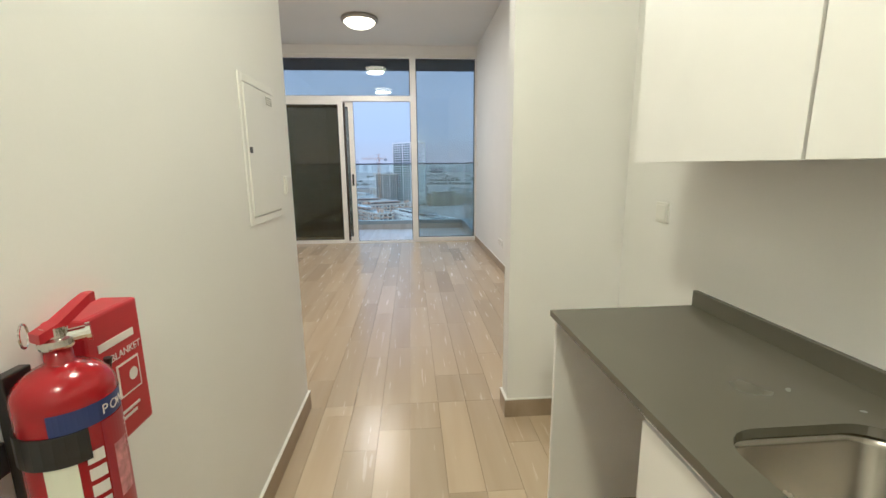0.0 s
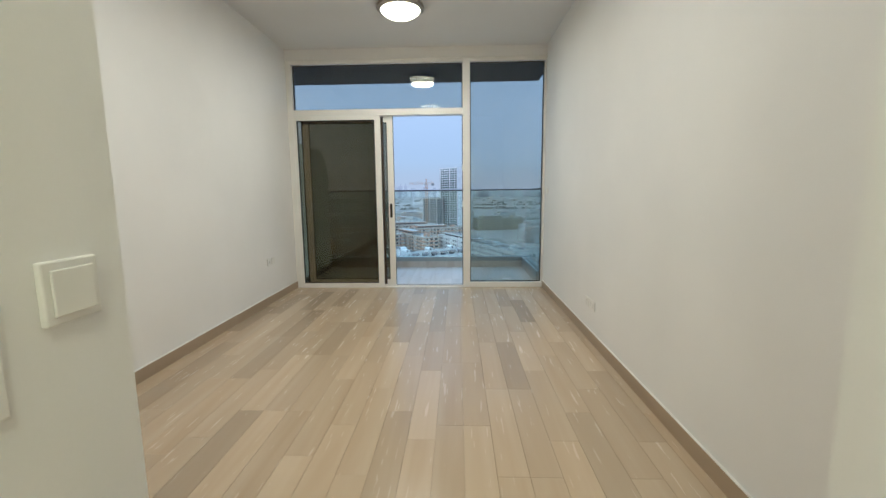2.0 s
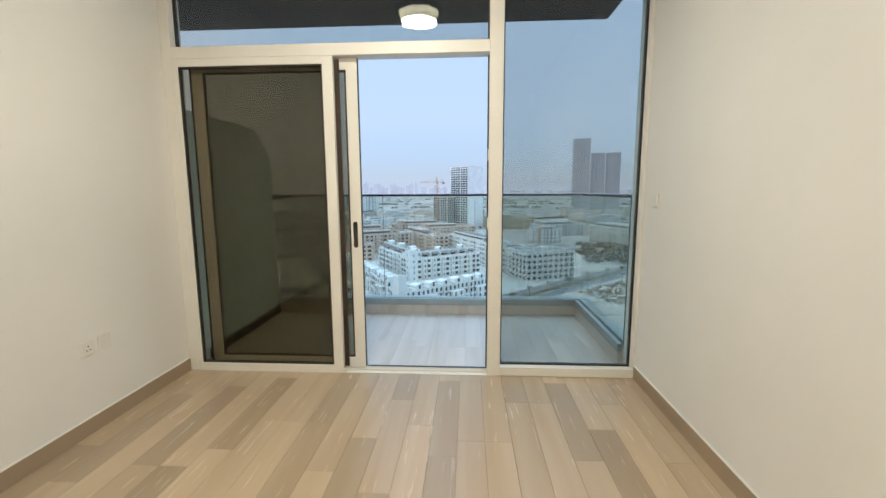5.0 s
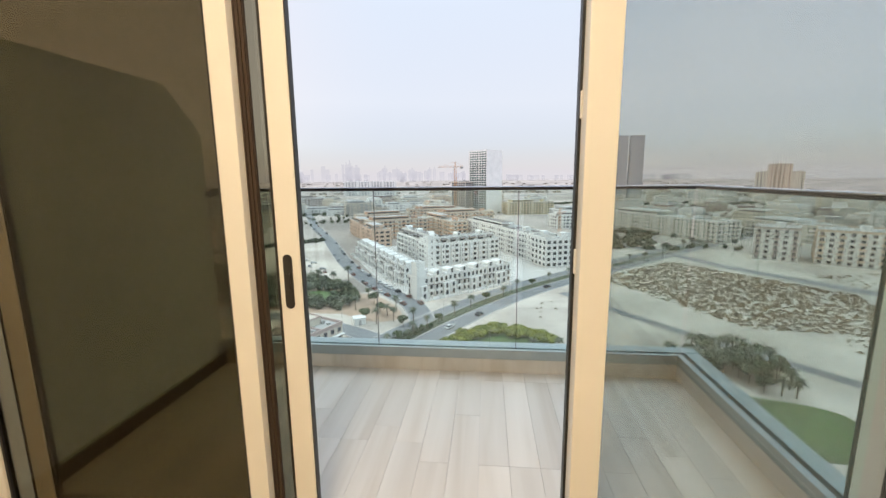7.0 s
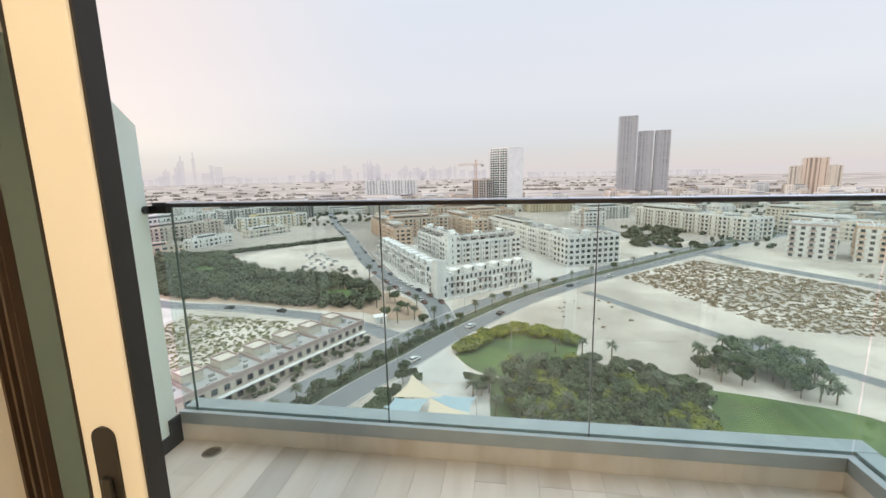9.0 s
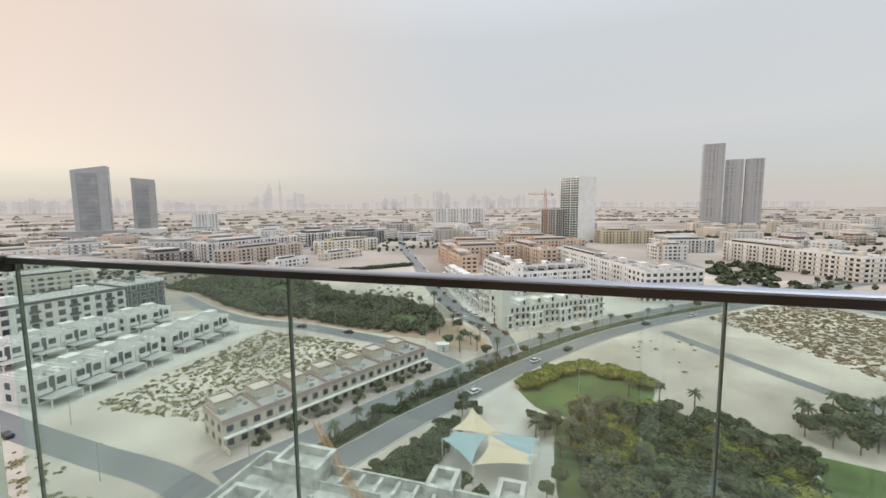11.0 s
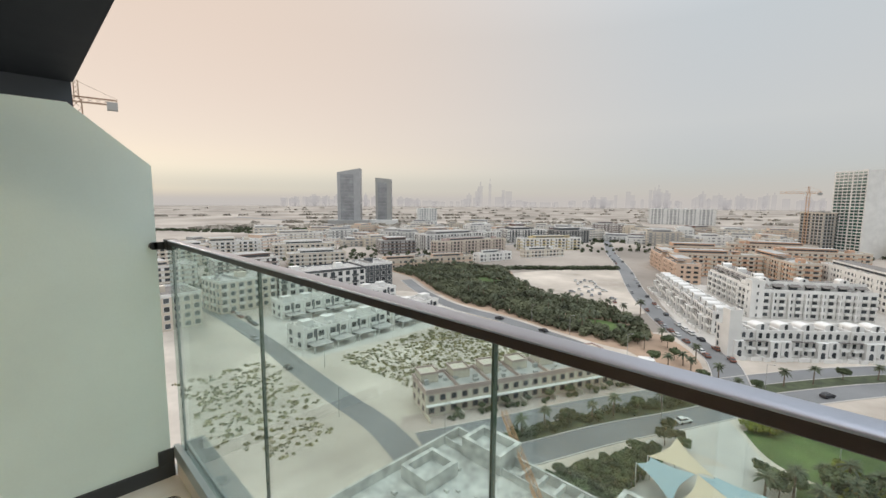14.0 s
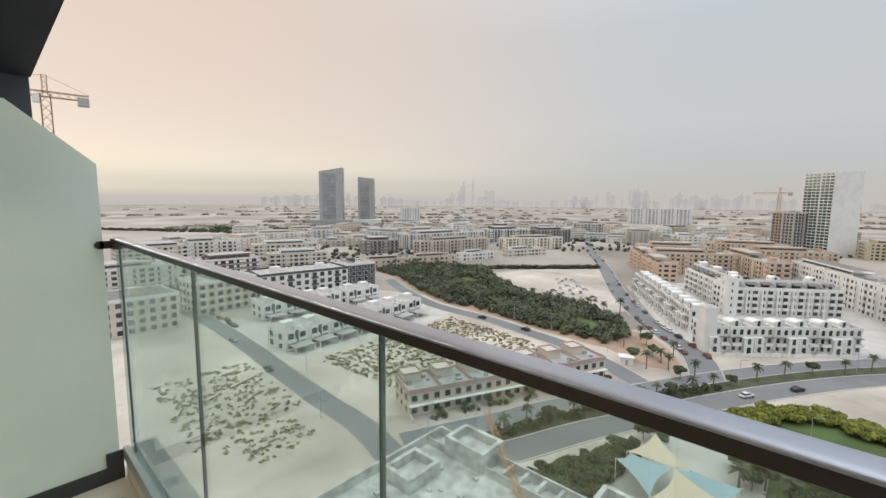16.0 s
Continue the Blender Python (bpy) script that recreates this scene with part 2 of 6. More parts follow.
def wood_mat(name, a, b, c, rough, rnd=0.5):
    """Wood-look porcelain: streaks run along the plank's length (local y)."""
    m = bpy.data.materials.new(name)
    m.use_nodes = True
    nt = m.node_tree
    N, L = nt.nodes.new, nt.links.new
    bs = nt.nodes["Principled BSDF"]
    geo, oi = N("ShaderNodeNewGeometry"), N("ShaderNodeObjectInfo")
    off = N("ShaderNodeVectorMath")
    off.operation = 'MULTIPLY_ADD'
    com = N("ShaderNodeCombineXYZ")
    for k in range(3):
        L(oi.outputs["Random"], com.inputs[k])
    off.inputs[1].default_value = (37, 53, 11)
    L(com.outputs[0], off.inputs[0])
    L(geo.outputs["Position"], off.inputs[2])
    mp = N("ShaderNodeMapping")
    mp.inputs["Scale"].default_value = (9, 0.55, 3)
    L(off.outputs[0], mp.inputs[0])
    n1, n2 = N("ShaderNodeTexNoise"), N("ShaderNodeTexNoise")
    n1.inputs["Scale"].default_value, n1.inputs["Detail"].default_value, n1.inputs["Distortion"].default_value = 0.7, 3, 0.6
    n2.inputs["Scale"].default_value, n2.inputs["Detail"].default_value = 6, 3
    L(mp.outputs[0], n1.inputs["Vector"])
    L(mp.outputs[0], n2.inputs["Vector"])
    ramp = N("ShaderNodeValToRGB")
    cr = ramp.color_ramp
    cr.elements[0].position, cr.elements[0].color = 0.28, (*a, 1)
    cr.elements[1].position, cr.elements[1].color = 0.74, (*c, 1)
    e = cr.elements.new(0.5)
    e.color = (*b, 1)
    L(n1.outputs["Fac"], ramp.inputs[0])
    hsv = N("ShaderNodeHueSaturation")
    L(ramp.outputs[0], hsv.inputs["Color"])
    # most planks are pale, a few are clearly darker
    pick = N("ShaderNodeValToRGB")
    pick.color_ramp.elements[0].position, pick.color_ramp.elements[0].color = 0.0, (1 - rnd,) * 3 + (1,)
    pick.color_ramp.elements[1].position, pick.color_ramp.elements[1].color = 1.0, (1.08, 1.08, 1.08, 1)
    e = pick.color_ramp.elements.new(0.16)
    e.color = (0.90, 0.90, 0.90, 1)
    e = pick.color_ramp.elements.new(0.5)
    e.color = (0.97, 0.97, 0.97, 1)
    L(oi.outputs["Random"], pick.inputs[0])
    mul = N("ShaderNodeMath")
    mul.operation = 'MULTIPLY'
    L(pick.outputs[0], mul.inputs[0])
    g = N("ShaderNodeMath")
    g.operation = 'MULTIPLY_ADD'
    L(n2.outputs["Fac"], g.inputs[0])
    g.inputs[1].default_value, g.inputs[2].default_value = 0.04, 0.98
    L(g.outputs[0], mul.inputs[1])
    L(mul.outputs[0], hsv.inputs["Value"])
    L(hsv.outputs[0], bs.inputs["Base Color"])
    r = N("ShaderNodeMath")
    r.operation = 'MULTIPLY_ADD'
    L(n2.outputs["Fac"], r.inputs[0])
    r.inputs[1].default_value, r.inputs[2].default_value = 0.14, rough - 0.07
    L(r.outputs[0], bs.inputs["Roughness"])
    bp = N("ShaderNodeBump")
    bp.inputs["Strength"].default_value, bp.inputs["Distance"].default_value = 0.02, 0.001
    L(n2.outputs["Fac"], bp.inputs["Height"])
    L(bp.outputs[0], bs.inputs["Normal"])
    return m


M_WOOD = wood_mat("oak_look_tile", (0.455, 0.352, 0.224), (0.495, 0.392, 0.26), (0.53, 0.43, 0.293), 0.25, 0.26)
M_WOODOUT = wood_mat("greyed_oak_look_tile", (0.54, 0.50, 0.45), (0.62, 0.59, 0.55), (0.67, 0.645, 0.61), 0.45, 0.14)
M_GROUT = mat("tile_grout", (0.43, 0.345, 0.24), 0.8, amount=0.04)
M_SKIRT = wood_mat("oak_look_skirting", (0.30, 0.225, 0.14), (0.37, 0.285, 0.185), (0.43, 0.34, 0.23), 0.45, 0.1)


# ---- building helpers ----
def box(bm, x0, x1, y0, y1, z0, z1, bevel=0.0):
    vs = [bm.verts.new((x, y, z)) for z in (z0, z1) for y in (y0, y1) for x in (x0, x1)]
    fs = [bm.faces.new([vs[i] for i in q]) for q in
          ((0, 2, 3, 1), (4, 5, 7, 6), (0, 1, 5, 4), (2, 6, 7, 3), (0, 4, 6, 2), (1, 3, 7, 5))]
    if bevel:
        es = list({e for f in fs for e in f.edges})
        bmesh.ops.bevel(bm, geom=es, offset=bevel, segments=2, affect='EDGES', profile=0.5)
    return fs


def disc_stack(bm, rings, n=32, cx=0.0, cy=0.0, cap=True):
    """A turned solid round z: rings of (radius, z) from bottom to top."""
    rows = []
    for r, z in rings:
        rows.append([bm.verts.new((cx + r * math.cos(2 * math.pi * k / n), cy + r * math.sin(2 * math.pi * k / n), z)) for k in range(n)])
    for a, b in zip(rows, rows[1:]):
        for k in range(n):
            bm.faces.new((a[k], a[(k + 1) % n], b[(k + 1) % n], b[k]))
    if cap:
        bm.faces.new(rows[0][::-1])
        bm.faces.new(rows[-1])


def prism(bm, pts, z0, z1):
    a = [bm.verts.new((x, y, z0)) for x, y in pts]
    b = [bm.verts.new((x, y, z1)) for x, y in pts]
    n = len(pts)
    bm.faces.new(a[::-1])
    bm.faces.new(b)
    for k in range(n):
        bm.faces.new((a[k], a[(k + 1) % n], b[(k + 1) % n], b[k]))


def tube(bm, p0, p1, r, n=10, r1=None):
    p0, p1 = Vector(p0), Vector(p1)
    q = (p1 - p0).to_track_quat('Z', 'Y').to_matrix()
    r1 = r if r1 is None else r1
    rows = [[bm.verts.new(p + q @ Vector((rr * math.cos(2 * math.pi * k / n), rr * math.sin(2 * math.pi * k / n), 0))) for k in range(n)]
            for p, rr in ((p0, r), (p1, r1))]
    for k in range(n):
        bm.faces.new((rows[0][k], rows[0][(k + 1) % n], rows[1][(k + 1) % n], rows[1][k]))
    bm.faces.new(rows[0][::-1])
    bm.faces.new(rows[1])


def mesh_of(name, bm, material, smooth=False):
    bmesh.ops.recalc_face_normals(bm, faces=bm.faces)
    me = bpy.data.meshes.new(name)
    bm.to_mesh(me)
    bm.free()
    me.materials.append(material)
    if smooth:
        for p in me.polygons:
            p.use_smooth = True
    return me


def part(name, bm, material, parent=None, label="", smooth=False):
    ob = new(name, mesh_of(name, bm, material, smooth))
    if parent is not None:
        ob.parent = parent
    return tagged(ob, label)


def boxpart(name, b, material, parent=None, label="", bevel=0.0):
    bm = bmesh.new()
    box(bm, *b, bevel)
    return part(name, bm, material, parent, label)


def thing(name, label, category, at=(0, 0, 0), rz=0.0, group="", kind=""):
    e = new(name)
    e.matrix_basis = pose(*at, 0, 0, rz)
    e.empty_display_size = 0.2
    return tagged(e, label, category, group, kind)


def structure(name, label, category="", boxes=(), material=None, bevel=0.0):
    bm = bmesh.new()
    for b in boxes:
        box(bm, *b, bevel)
    return tagged(part(name, bm, material), label, category or name.split("_")[0], kind="structure")


# ---- the flat: plan ----
XL, XR = -3.55, 0.0          # living room side walls
YB = -5.435                  # back wall of the living room (towards the corridor)
YC = -5.555                  # corridor side of that wall
CH = 3.29                    # living room ceiling
KH = 2.85                    # corridor ceiling
XC, XK = -1.745, -0.09       # corridor wall, kitchen back wall
XS = -0.665                  # end of the stub wall by the fridge niche
YE = -9.2                    # entrance end
T = 0.14

structure("floor", "screed bed under oak-look porcelain planks", "floor", [(XL - T, XR + T, YE - T, 0.10, -0.20, -0.012)], M_GROUT)
structure("wall_west", "plain white painted living room wall", "wall", [(XL - T, XL, YB, 0.10, -0.012, CH + 0.1)], M_WALL)
structure("wall_east", "plain white painted living room wall", "wall", [(XR, XR + T, YB, 0.10, -0.012, CH + 0.1)], M_WALL)
structure("wall_back", "white wall between corridor and living room", "wall",
          [(XL - T, XC, YC, YB, -0.012, CH + 0.1), (XS, XR + T, -5.605, -5.495, -0.012, CH + 0.1), (XC, XS, YC, YB, KH, CH + 0.1)], M_WALL)
structure("wall_corridor", "cream-lit white corridor wall", "wall", [(XC - T, XC, YE, YC, -0.012, KH + 0.1)], M_WALL)
structure("wall_kitchen", "white wall behind the kitchen counter", "wall", [(XK, XK + T, YE, YC, -0.012, KH + 0.1)], M_WALL)
structure("wall_entrance", "white wall at the entrance end", "wall", [(XC - T, XK + T, YE - T, YE, -0.012, KH + 0.1)], M_WALL)
structure("ceiling", "flat white painted living room ceiling", "ceiling", [(XL, XR, YB, 0.0, CH, CH + 0.1)], M_CEIL)
structure("ceiling_corridor", "lowered white corridor ceiling", "ceiling", [(XC, XK, YE, YC, KH, KH + 0.1)], M_CEIL)
structure("beam_window", "white painted beam above the window", "beam", [(XL, XR, -0.115, 0.10, 3.15, CH)], M_WALL)

# ---- balcony and facade ----
structure("balcony_floor", "concrete balcony slab under pale planks", "floor", [(XL - 0.1, XR + 0.16, 0.10, 1.72, -0.25, -0.012)], M_CONCRETE)
structure("balcony_kerb", "tiled balcony kerb with plank-look cladding", "kerb",
          [(XL + 0.02, XR + 0.1, 1.552, 1.698, -0.012, 0.11), (-0.045, XR + 0.1, 0.145, 1.552, -0.012, 0.11)], M_WOODOUT)
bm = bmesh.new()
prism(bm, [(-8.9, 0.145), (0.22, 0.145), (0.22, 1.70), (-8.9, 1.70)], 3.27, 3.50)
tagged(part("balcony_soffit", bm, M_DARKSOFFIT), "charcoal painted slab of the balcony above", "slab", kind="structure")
bm = bmesh.new()
prof = [(0.10, -0.25), (1.525, -0.25), (1.525, 1.805), (1.20, 2.09), (0.10, 2.09)]
a = [bm.verts.new((XL + 0.02, y, z)) for y, z in prof]
b = [bm.verts.new((XL - 0.13, y, z)) for y, z in prof]
bm.faces.new(a)
bm.faces.new(b[::-1])
for k in range(5):
    bm.faces.new((a[k], b[k], b[(k + 1) % 5], a[(k + 1) % 5]))
tagged(part("partition_wall", bm, M_GREENWHITE), "pale green-white balcony partition with a sloped top corner", "wall", kind="structure")
structure("wall_neighbour", "dark blue-grey wall of the next balcony", "wall", [(-9.2, -8.9, 0.145, 1.68, -3.0, 3.6)], M_DARKGREY)
structure("partition_skirting", "dark metal skirting at the foot of the partition", "baseboard", [(XL + 0.02, XL + 0.034, 0.145, 1.54, -0.012, 0.085), (XL + 0.02, XL + 0.034, 1.46, 1.54, 0.085, 0.17)], M_CHANNELDARK, 0.002)
structure("wall_facade", "facade wall beside the balcony door", "wall",
          [(XR, XR + 3.0, 0.10, 0.14, -4.0, 6.0), (XL - 3, XL - 0.14, 0.10, 0.14, -4, 6.0), (XL - 0.14, XR, 0.10, 0.14, 3.15, 6.0)], M_GREENWHITE)


YW = -0.075                  # the window frame stands this far into the room
# ---- window wall: fixed panes and a two-leaf sliding door ----
def pane(parent, x0, x1, z0, z1, y, material=M_GLASS):
    bm = bmesh.new()
    box(bm, x0, x1, y - 0.003, y + 0.003, z0, z1)
    ob = part("pane", bm, material, parent)
    ob.visible_shadow = False
    return ob


def leaf_frame(name, x0, x1, z0, z1, y0, y1, w, parent, label=""):
    """Four mitred-looking rails of one sliding leaf, with a black glazing seal inside."""
    for nm, b in (("stile", (x0, x0 + w, y0, y1, z0, z1)), ("stile", (x1 - w, x1, y0, y1, z0, z1)),
                  ("rail", (x0 + w, x1 - w, y0, y1, z0, z0 + w)), ("rail", (x0 + w, x1 - w, y0, y1, z1 - w, z1))):
        boxpart(nm, b, M_FRAME, parent, bevel=0.003)
    bm = bmesh.new()
    s, ym = 0.012, (y0 + y1) / 2
    a0, a1, c0, c1 = x0 + w, x1 - w, z0 + w, z1 - w
    for b in ((a0, a0 + s, ym - 0.012, ym + 0.012, c0, c1), (a1 - s, a1, ym - 0.012, ym + 0.012, c0, c1),
              (a0 + s, a1 - s, ym - 0.012, ym + 0.012, c0, c0 + s), (a0 + s, a1 - s, ym - 0.012, ym + 0.012, c1 - s, c1)):
        box(bm, *b)
    part("seal", bm, M_SEAL, parent)
    pane(parent, a0, a1, c0, c1, ym, M_LEAFGLASS)


win = thing("window_1", "white aluminium window frame with tinted fixed panes", "window", (0, YW, 0), kind="structure")
for nm, b in (("jamb", (XL, XL + 0.075, -0.03, 0.10, 0.0, 3.15)), ("jamb", (XL + 0.075, XL + 0.112, -0.03, 0.018, 0.03, 2.415)), ("head", (XL + 0.075, XR, -0.03, 0.10, 3.10, 3.15)),
              ("mullion", (-1.13, -1.03, -0.035, 0.10, 0.0, 3.10)), ("transom", (XL + 0.075, -1.13, -0.03, 0.10, 2.415, 2.50)),
              ("jamb", (-0.022, XR, -0.028, 0.10, 0.07, 3.10)), ("sill", (-1.03, XR, -0.03, 0.10, 0.0, 0.07))):
    boxpart("window_frame" if nm in ("jamb", "head") else nm, b, M_FRAME, win, bevel=0.004)
for x0, x1, z0, z1 in ((XL + 0.075, -1.13, 2.50, 3.10), (-1.03, -0.022, 0.07, 3.10)):
    bm = bmesh.new()
    for b in ((x0, x0 + 0.012, 0.03, 0.06, z0, z1), (x1 - 0.012, x1, 0.03, 0.06, z0, z1),
              (x0 + 0.012, x1 - 0.012, 0.03, 0.06, z0, z0 + 0.012), (x0 + 0.012, x1 - 0.012, 0.03, 0.06, z1 - 0.012, z1)):
        box(bm, *b)
    part("seal", bm, M_SEAL, win)
    pane(win, x0, x1, z0, z1, 0.038)
    pane(win, x0, x1, z0, z1, 0.054, M_CLEAR)
# sill track of the sliding door: three ribs
bm = bmesh.new()
box(bm, XL + 0.075, -1.13, -0.03, 0.10, -0.012, 0.004)
box(bm, XL + 0.075, -2.25, -0.03, -0.018, 0.004, 0.03)
for y in (0.015, 0.055, 0.092):
    box(bm, XL + 0.075, -1.13, y - 0.003, y + 0.003, 0.004, 0.02)
part("sliding_track", bm, M_FRAME, win, "white sliding door track")
boxpart("sill_gasket", (-2.10, -1.14, 0.060, 0.089, 0.004, 0.021), M_SEAL, win)

door = thing("door_1", "white sliding balcony door slid half open", "door", (0, YW, 0), kind="structure")
# fixed light: a pane straight in the outer frame with one meeting stile
boxpart("stile", (-2.348, -2.27, -0.028, 0.016, 0.03, 2.415), M_FRAME, door, bevel=0.003)
boxpart("rail", (XL + 0.112, -2.348, -0.028, 0.016, 0.03, 0.062), M_FRAME, door, bevel=0.003)
boxpart("rail", (XL + 0.112, -2.348, -0.028, 0.016, 2.36, 2.415), M_FRAME, door, bevel=0.003)
bm = bmesh.new()
for b in ((XL + 0.112, XL + 0.124, -0.018, 0.006, 0.062, 2.36), (-2.360, -2.348, -0.018, 0.006, 0.062, 2.36),
          (XL + 0.124, -2.360, -0.018, 0.006, 0.062, 0.074), (XL + 0.124, -2.360, -0.018, 0.006, 2.348, 2.36)):
    box(bm, *b)
part("seal", bm, M_SEAL, door)
pane(door, XL + 0.124, -2.360, 0.074, 2.348, -0.006, M_LEAFGLASS)
leaf_frame("sliding_leaf", -3.375, -2.104, 0.022, 2.415, 0.03, 0.066, 0.085, door)
# dark weather seal on the closing edge
boxpart("closing_seal", (-2.104, -2.100, 0.033, 0.063, 0.03, 2.41), M_SEAL, door)
# black strip added where the gap left of the leaf is only shaded
boxpart("dark_gap_strip", (-3.393, -3.376, 0.034, 0.064, 0.03, 2.41), M_SEAL, door)
bm = bmesh.new()
box(bm, -2.30, -2.236, 0.017, 0.029, 0.04, 2.40)
for x in (-2.268, -2.254, -2.240):
    box(bm, x - 0.002, x + 0.002, 0.010, 0.017, 0.04, 2.40)
part("interlock", bm, M_INTERLOCK, door, "dark brown interlock profile")
bm = bmesh.new()
n = 12
pts = [(-2.1525 + 0.017 * math.cos(a), 1.19 + 0.017 * math.sin(a)) for a in np.linspace(0, math.pi, n)] + \
      [(-2.1525 + 0.017 * math.cos(a), 1.02 + 0.017 * math.sin(a)) for a in np.linspace(math.pi, 2 * math.pi, n)]
f0 = [bm.verts.new((x, 0.030, z)) for x, z in pts]
f1 = [bm.verts.new((x, 0.026, z)) for x, z in pts]
bm.faces.new(f1)
for k in range(len(pts)):
    bm.faces.new((f0[k], f0[(k + 1) % len(pts)], f1[(k + 1) % len(pts)], f1[k]))
handle = part("handle", bm, M_BLACK, door, "black flush pull handle")
bm = bmesh.new()
box(bm, -2.160, -2.145, 0.020, 0.026, 1.075, 1.135, 0.002)
part("thumb_turn", bm, M_BLACK, handle)
for z in (1.66, 1.15):
    boxpart("strike_plate", (-1.137, -1.13, 0.020, 0.033, z, z + 0.085), M_FRAME, win, bevel=0.002)
boxpart("door_stop_seal", (-1.139, -1.13, 0.036, 0.076, 0.03, 2.41), M_SEAL, win)

# ---- balcony rail ----
rail = thing("glass_railing", "frameless green-tinted glass railing with dark metal handrail", "railing")
GY, GX = 1.583, 0.005
bm = bmesh.new()
rp = [(-0.0215, 0.0), (0.0215, 0.0), (0.0235, 0.002), (0.0235, 0.0195), (-0.0235, 0.0195), (-0.0235, 0.002)]
cp = [(0.0235 * math.copysign(abs(math.cos(a)) ** 0.6, math.cos(a)), 0.0197 + 0.0085 * math.sin(a) ** 0.7) for a in [math.pi * k / 12 for k in range(13)]]


def rail_run(prof, base, x0, y1):
    bm = bmesh.new()
    n = len(prof)
    ca = [bm.verts.new((x0, GY + u, base + v)) for u, v in prof]
    cb = [bm.verts.new((GX + u, GY + u, base + v)) for u, v in prof]
    cc = [bm.verts.new((GX + u, y1, base + v)) for u, v in prof]
    for p, q in ((ca, cb), (cb, cc)):
        for k in range(n):
            bm.faces.new((p[k], p[(k + 1) % n], q[(k + 1) % n], q[k]))
    bm.faces.new(ca)
    bm.faces.new(cc[::-1])
    bmesh.ops.recalc_face_normals(bm, faces=bm.faces)
    return bm


hr = part("handrail", rail_run(rp, 1.377, XL + 0.10, 0.15), M_DARKMETAL, rail, "dark anodised metal handrail with a rounded top")
# the rail's top painted paler for the sky light falling on it
bm = rail_run(cp, 1.377, XL + 0.101, 0.151)
for f in bm.faces:
    f.smooth = len(f.verts) == 4 and f.normal.z > -0.5
part("top_face", bm, M_RAILSHEEN, hr, "rounded top face with the sky's sheen painted as paler metal")
bm = bmesh.new()
tube(bm, (XL + 0.018, 1.508, 1.368), (XL + 0.045, 1.508, 1.368), 0.021, 16)
box(bm, XL + 0.022, XL + 0.045, 1.508, GY - 0.025, 1.347, 1.389)
box(bm, XL + 0.022, XL + 0.104, GY - 0.0255, GY + 0.0255, 1.345, 1.4035, 0.003)
part("wall_bracket", bm, M_BLACK, rail, "black wall bracket of the handrail")
bm = bmesh.new()
for y0, y1, x1 in ((1.540, GY - 0.014, -0.05), (GY + 0.014, 1.70, GX + 0.115)):
    box(bm, XL + 0.022, x1, y0, y1, 0.11, 0.185, 0.003)
for x0, x1, y1 in ((-0.052, GX - 0.014, 1.569), (GX + 0.014, GX + 0.115, 1.597)):
    box(bm, x0 + 0.002, x1, 0.145, y1, 0.11, 0.183, 0.003)
box(bm, XL + 0.022, GX + 0.02, GY - 0.014, GY + 0.014, 0.11, 0.165)
part("base_channel", bm, M_CHANNEL, rail, "grey aluminium base channel")
xs = [XL + 0.025, XL + 0.115, -2.262, -1.203, GX - 0.012]
for x0, x1 in zip(xs, xs[1:]):
    bm = bmesh.new()
    box(bm, x0 + 0.006, x1 - 0.006, GY - 0.006, GY + 0.006, 0.166, 1.376, 0.0015)
    part("glass_panel", bm, M_RAILGLASS, rail).visible_shadow = False
for x in xs[1:3] + [-1.203]:
    bm = bmesh.new()
    box(bm, x - 0.0022, x + 0.0022, GY - 0.0065, GY + 0.0065, 0.17, 1.376)
    part("glass_joint", bm, M_GLASSEDGE, rail, "dark green polished glass edge")
bm = bmesh.new()
box(bm, GX - 0.0075, GX + 0.0075, 0.150, 0.1595, 0.17, 1.376)
part("glass_joint", bm, M_GLASSEDGE, rail, "dark green polished glass edge")
for y0, y1 in ((0.16, 0.86), (0.872, GY)):
    bm = bmesh.new()
    box(bm, GX - 0.007, GX + 0.007, y0, y1, 0.166, 1.376, 0.0015)
    part("glass_panel", bm, M_RAILGLASS, rail).visible_shadow = False

# ==== inside the flat ====
# skirting boards, oak-look with a pale top bead
def skirting(name, b, along_y=True):
    x0, x1, y0, y1 = b
    ob = structure(name, "oak-look skirting board along the wall", "baseboard", [(x0, x1, y0, y1, 0.0, 0.098)], M_SKIRT)
    bead = boxpart("top_bead", (x0, x1, y0, y1, 0.098, 0.103), M_PLASTIC, ob, "pale top bead")
    return ob


SK = 0.012
skirting("baseboard_west", (XL, XL + SK, YB + SK, YW - 0.032))
skirting("baseboard_east", (XR - SK, XR, -5.495 + SK, YW - 0.032))
skirting("baseboard_corridor", (XC, XC + SK, YE, YB))
skirting("baseboard_back", (XL, XC + SK, YB, YB + SK))
skirting("baseboard_stub", (XS - SK, XK, -5.605 - SK, -5.605))
skirting("baseboard_stub_end", (XS - SK, XS, -5.605, -5.495 + SK))
skirting("baseboard_stub_back", (XS, XR - SK, -5.495, -5.495 + SK))


